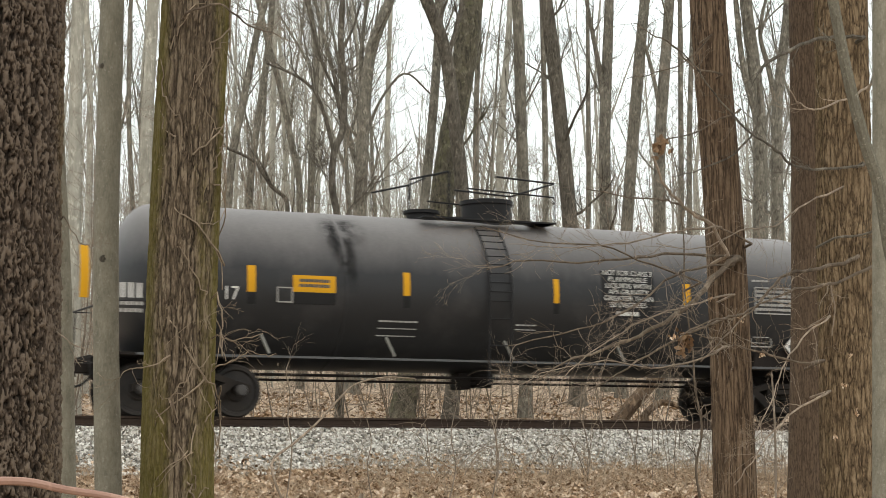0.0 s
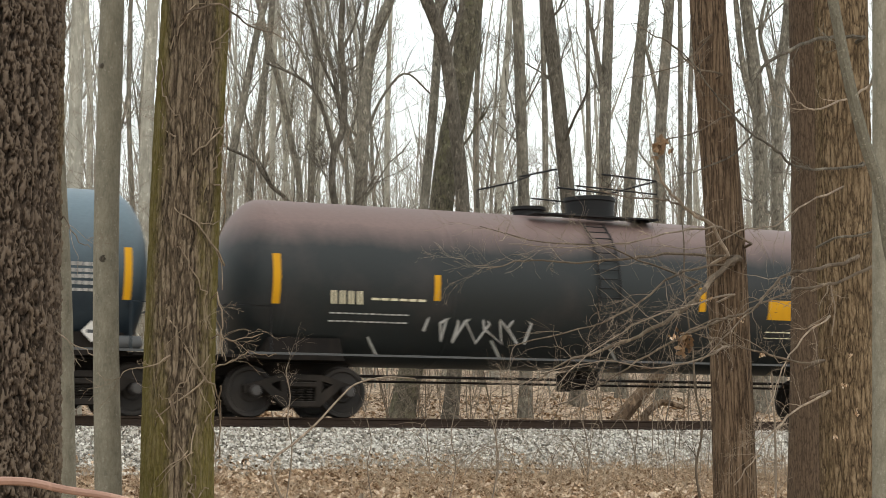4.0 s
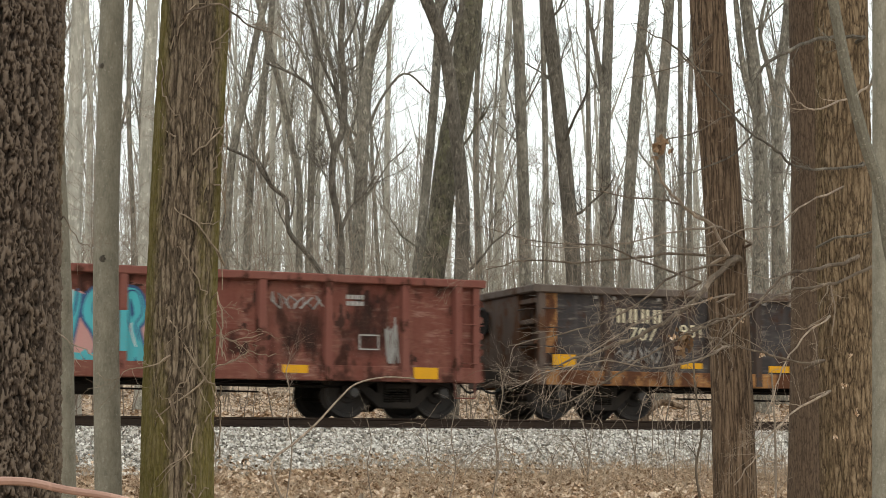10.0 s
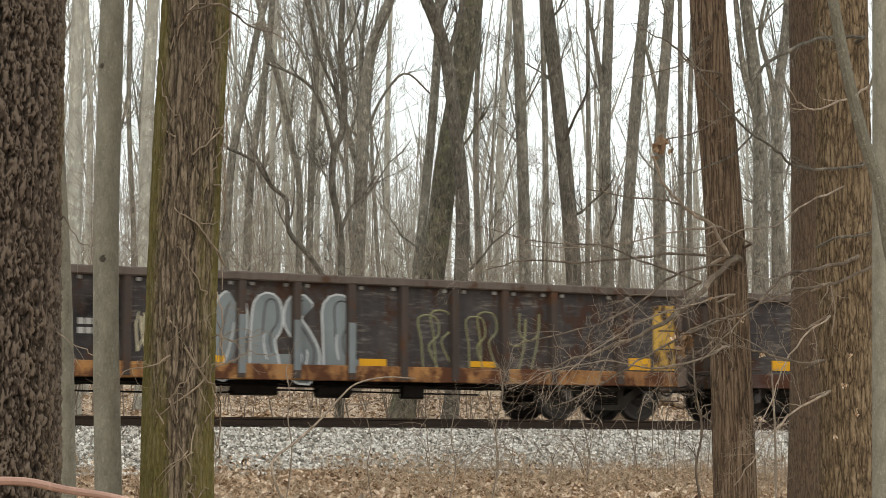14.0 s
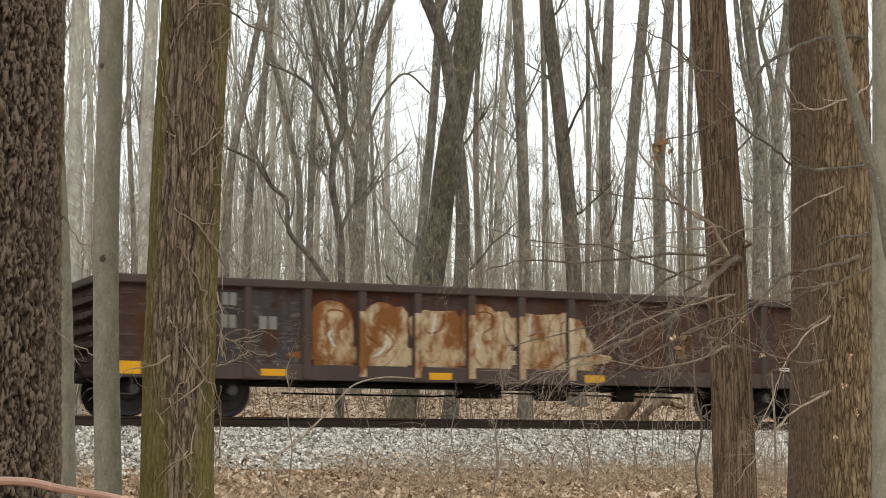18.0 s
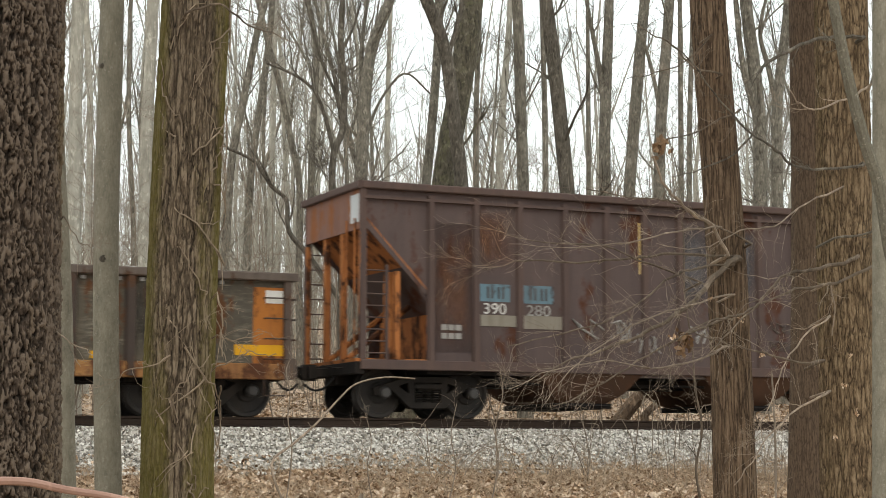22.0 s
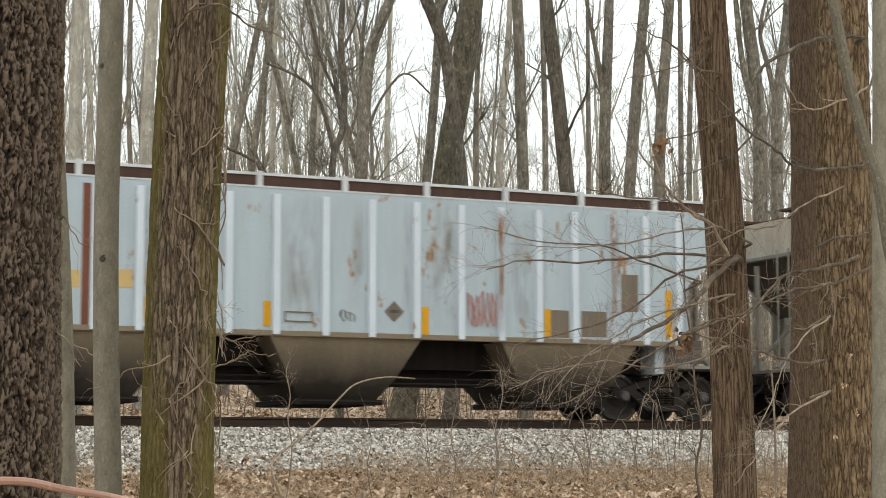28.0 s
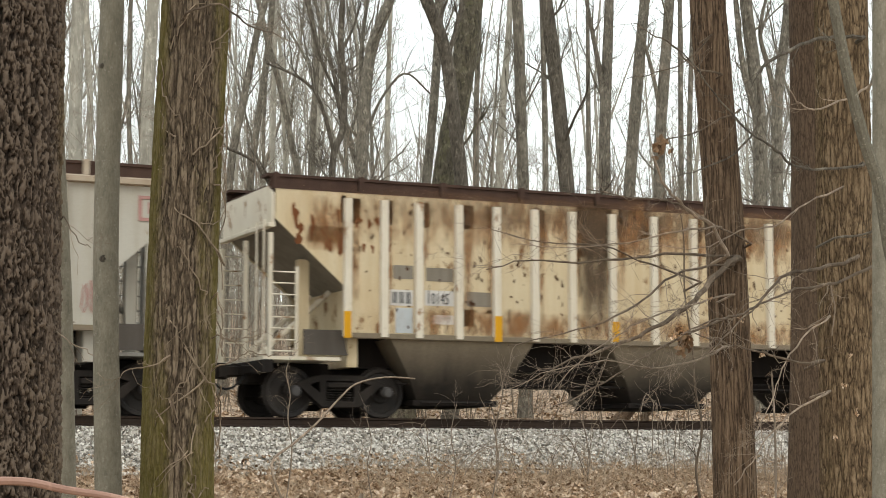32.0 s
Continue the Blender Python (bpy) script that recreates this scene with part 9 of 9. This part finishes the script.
bough(trunk_3, ((3.86, 12.20, -0.17), (3.95, 12.17, -0.13), (4.06, 12.15, -0.07), (4.18, 12.12, -0.09), (4.25, 12.10, -0.08)), 0.0058, 0.0029, VINE, 4, 21, 0.25)
bough(trunk_3, ((3.84, 12.20, 0.06), (3.91, 12.17, 0.02), (4.02, 12.13, 0.02), (4.15, 12.10, 0.06)), 0.0058, 0.0029, VINE, 4, 22, 0.25)
bough(trunk_3, ((3.50, 12.15, -0.11), (3.34, 12.12, -0.19), (3.20, 12.08, -0.21), (3.13, 12.05, -0.27)), 0.0057, 0.0028, VINE, 6, 23, 0.25)
bough(trunk_3, ((3.60, 12.20, 2.29), (3.82, 12.12, 2.34), (3.96, 12.05, 2.22), (4.15, 11.97, 2.14), (4.37, 11.90, 2.06)), 0.0098, 0.0030, TWIG, 8, 24, 0.4)
bough(trunk_3, ((3.84, 12.15, 0.33), (3.87, 12.12, 0.17), (3.83, 12.08, 0.01), (3.87, 12.05, -0.14)), 0.0058, 0.0029, VINE, 6, 25, 0.25)
bough(trunk_1, ((2.45, 10.80, 0.63), (2.51, 10.75, 0.50), (2.60, 10.70, 0.43)), 0.0050, 0.0025, TWIG, 4, 26, 0.25)
bough(trunk_1, ((2.43, 10.80, -0.07), (2.54, 10.75, -0.14), (2.63, 10.70, -0.20)), 0.0050, 0.0025, TWIG_PALE, 3, 27, 0.25)
bough(trunk_4, ((10.24, 15.50, 0.84), (9.74, 15.34, 0.73), (9.13, 15.18, 0.56), (8.55, 15.02, 0.32), (8.04, 14.86, 0.01), (7.66, 14.70, -0.33)), 0.0112, 0.0032, TWIG_TAN, 26, 41, 0.7)
bough(trunk_4, ((10.16, 15.50, 0.33), (9.67, 15.34, 0.15), (9.06, 15.18, 0.07), (8.48, 15.02, 0.11), (7.87, 14.86, 0.01), (7.33, 14.70, -0.18)), 0.0112, 0.0032, TWIG_TAN, 24, 42, 0.6)
bough(trunk_4, ((10.12, 15.50, 1.51), (9.51, 15.35, 1.41), (8.85, 15.20, 1.25), (8.16, 15.05, 1.15), (7.44, 14.90, 1.14)), 0.0112, 0.0032, TWIG_TAN, 20, 43, 0.6)
bough(trunk_6, ((10.73, 14.60, 0.56), (10.41, 14.53, 0.39), (10.10, 14.45, 0.11), (9.91, 14.38, -0.21), (9.66, 14.30, -0.53)), 0.0108, 0.0040, TWIG_PALE, 14, 44, 0.4)
bough(trunk_6, ((10.71, 14.60, -0.14), (10.31, 14.50, -0.31), (9.92, 14.40, -0.52), (9.60, 14.30, -0.83), (9.34, 14.20, -1.03)), 0.0135, 0.0039, TWIG_PALE, 14, 45, 0.4)
bough(trunk_6, ((10.91, 14.60, 1.83), (10.43, 14.50, 1.63), (9.97, 14.40, 1.38), (9.52, 14.30, 1.29), (9.03, 14.20, 1.10), (8.50, 14.10, 1.11)), 0.0110, 0.0031, TWIG_TAN, 18, 46, 0.5)
stick("twig", "pale bent twig arching up from the bank", ((7.86, 22.00, -1.38), (7.67, 22.00, -0.84), (7.96, 22.00, -0.58), (8.26, 22.00, -0.33), (8.57, 22.00, -0.01), (8.80, 22.00, 0.18), (9.19, 22.00, 0.27), (9.62, 22.00, 0.26)), 0.0176, 0.0091, TWIG_PALE, 2, 31, 0.15)
stick("sapling", "thin dark sapling rising from the bank", ((12.67, 20.00, -1.40), (12.59, 20.00, -0.90), (12.69, 20.00, -0.41), (12.60, 20.00, 0.09), (12.57, 20.00, 0.59), (12.47, 20.00, 1.30), (12.47, 20.00, 1.95), (12.43, 20.00, 2.31)), 0.0177, 0.0072, TWIG, 14, 32, 0.5)
stick("sapling", "pale thin sapling with dry leaves", ((12.40, 18.00, -1.35), (12.41, 18.00, -0.45), (12.38, 18.00, 0.21)), 0.0162, 0.0098, TWIG_TAN, 7, 33, 0.3)
stick("sapling", "grey leaning sapling beside the path", ((8.79, 11.00, -1.16), (8.74, 11.00, 0.24), (8.63, 11.00, 0.74), (8.55, 11.00, 1.20), (8.43, 11.00, 1.53), (8.29, 11.00, 2.03), (8.17, 11.00, 2.61), (8.03, 11.00, 3.19)), 0.0536, 0.0376, BARK_GREY, 2, 34, 0.6)
stick("shrub", "small bare shrub with curled twigs", ((8.21, 23.00, -1.41), (8.30, 23.00, -0.68), (8.24, 23.00, -0.24), (8.27, 23.00, 0.06), (8.21, 23.00, 0.35), (8.25, 23.00, 0.50)), 0.0110, 0.0056, TWIG_TAN, 11, 35, 0.45)
stick("shrub", "small bare shrub by the rail", ((10.69, 22.00, -1.41), (10.81, 22.00, -0.83), (10.77, 22.00, -0.39), (10.88, 22.00, 0.06), (10.84, 22.00, 0.43)), 0.0111, 0.0056, TWIG_TAN, 14, 36, 0.5)
stick("shrub", "thin bare shrub on the bank", ((9.87, 24.00, -1.45), (9.77, 24.00, -0.90), (9.83, 24.00, -0.51), (9.73, 24.00, -0.12)), 0.0098, 0.0051, TWIG_TAN, 12, 37, 0.4)
stick("shrub", "thin bare shrub on the bank", ((10.98, 24.00, -1.46), (11.12, 24.00, -0.91), (11.05, 24.00, -0.43), (11.14, 24.00, 0.01)), 0.0100, 0.0052, TWIG_TAN, 12, 38, 0.4)
stick("leaning_trunk", "leaning dead trunk behind the rails", ((21.95, 38.50, -0.03), (22.50, 38.50, 0.57), (23.22, 38.50, 1.26), (24.28, 38.50, 2.31)), 0.2009, 0.1514, BARK_WARM, 3, 39, 0.6)
stick("broken_limb", "broken limb on the slope behind the rails", ((22.52, 38.00, 0.29), (22.99, 38.00, 0.60), (23.61, 38.00, 0.48)), 0.1067, 0.0539, BARK_WARM, 2, 40, 0.3)
stick("twig", "reddish bramble cane close by", ((0.39, 2.20, -0.85), (0.46, 2.20, -0.85), (0.51, 2.20, -0.86), (0.57, 2.20, -0.87), (0.64, 2.20, -0.89)), 0.0052, 0.0041, CANE, 0, 41, 0.1)

stick("broken_limb", "pale broken stub standing in the leaf litter", ((10.49, 26.0, -1.62), (10.46, 26.0, -1.42), (10.50, 26.0, -1.28)), 0.055, 0.030, TWIG_PALE, 0, 47, 0.1)
vines(trunk_3, 0.245, 46, 5)


def knot(trunk, at, r):
    """A branch scar on a smooth stem."""
    part("branch_scar", Build().lathe([(r * 0.25, -0.012), (r * 0.6, -0.004), (r, -0.006), (r * 1.15, 0.02)], 1, tuple(Vector(at) - trunk.location), 14), BARK_DARK, trunk, "dark branch scar")


knot(trunk_2, (3.235, 12.92, 0.62), 0.026)
knot(trunk_2, (3.21, 12.95, 2.02), 0.02)
knot(trunk_7, (9.345, 11.93, -0.02), 0.02)
brush("tangle of bare grey canes beside the rails", (14.9, 28.9), 1.5, 1.5, 6, 51, TWIG_TAN)
brush("tangle of bare grey canes beside the rails", (16.2, 28.8), 1.9, 2.0, 8, 52, TWIG_TAN, -0.3)
brush("tangle of dry canes on the bank", (17.6, 28.6), 1.5, 2.2, 8, 53, TWIG_TAN, -0.5)
brush("thin tangle of dry canes beside a trunk", (8.6, 28.9), 1.2, 1.0, 10, 54, TWIG_PALE)
brush("low tangle of dry canes on the bank", (19.6, 28.0), 1.6, 1.5, 9, 56, TWIG_PALE)
weeds("dead brown weed stalks on the bank", 1500, ((5, 24), (26.2, 29.4)), 61, 0.34, GRASS)
weeds("taller dead stalks along the ballast edge", 90, ((10.5, 23), (26.6, 29.6)), 62, 1.25, TWIG_TAN, 0.18)
weeds("dead stalks on the slope behind the railway", 700, ((10, 34), (35.5, 44)), 63, 0.8, TWIG)
leaf_bunch((9.30, 15.30, 2.23), 46, 0.10, 71, "hanging bunch of dead brown leaves")
brush("fine tangle of dry brambles beside the rails", (13.6, 28.4), 2.2, 1.3, 6, 57, TWIG_PALE, 0.3)
brush("fine tangle of dry brambles on the bank", (18.8, 27.8), 2.4, 1.7, 9, 58, TWIG_TAN, -0.6)
weeds("pale dead grass along the foot of the bank", 2400, ((5, 24), (25.8, 29.2)), 64, 0.34, GRASS, 1.3)
weeds("reddish dead grass among the ballast edge stones", 1700, ((11, 24), (27.2, 29.9)), 65, 0.45, GRASS, 1.1)
leaf_bunch((12.05, 18.0, 0.02), 12, 0.05, 72, "few pale dead leaves on a sapling", "dead_leaves")
leaf_bunch((12.25, 18.0, 0.42), 14, 0.06, 73, "few pale dead leaves on a sapling", "dead_leaves")
for k, (x, y, z) in enumerate(((9.75, 15.2, 0.75), (10.05, 15.1, 0.55), (9.2, 15.0, 0.35), (10.9, 14.5, 0.2), (10.7, 14.4, -0.1), (10.85, 14.4, -0.35), (10.6, 14.4, -0.6), (11.9, 17.8, -0.3))):
    leaf_bunch((x, y, z), 7, 0.045, 80 + k, "few curled dead leaves caught in twigs", "dead_leaves")
leaf_bunch((9.52, 15.3, 0.33), 40, 0.10, 74, "curled dead brown leaves caught on a bough")


def motions():
    """The train rolls past; every wheelset turns with it."""
    for car, u in TRAIN:
        walk(car, [(t, pose(u - speed_path(t), TRACK_Y, 0)) for t in [k * 1.0 for k in range(33)]])
    for wheel, dx, car, x in WHEELS:
        rows = []
        for k in range(481):
            t = k / 15.0
            turn = math.degrees(-speed_path(t) / RAD) + dx * 40
            rows.append((t, pose(dx, 0, RAD, 0, turn % 360.0, 0)))
        walk(wheel, rows)


motions()
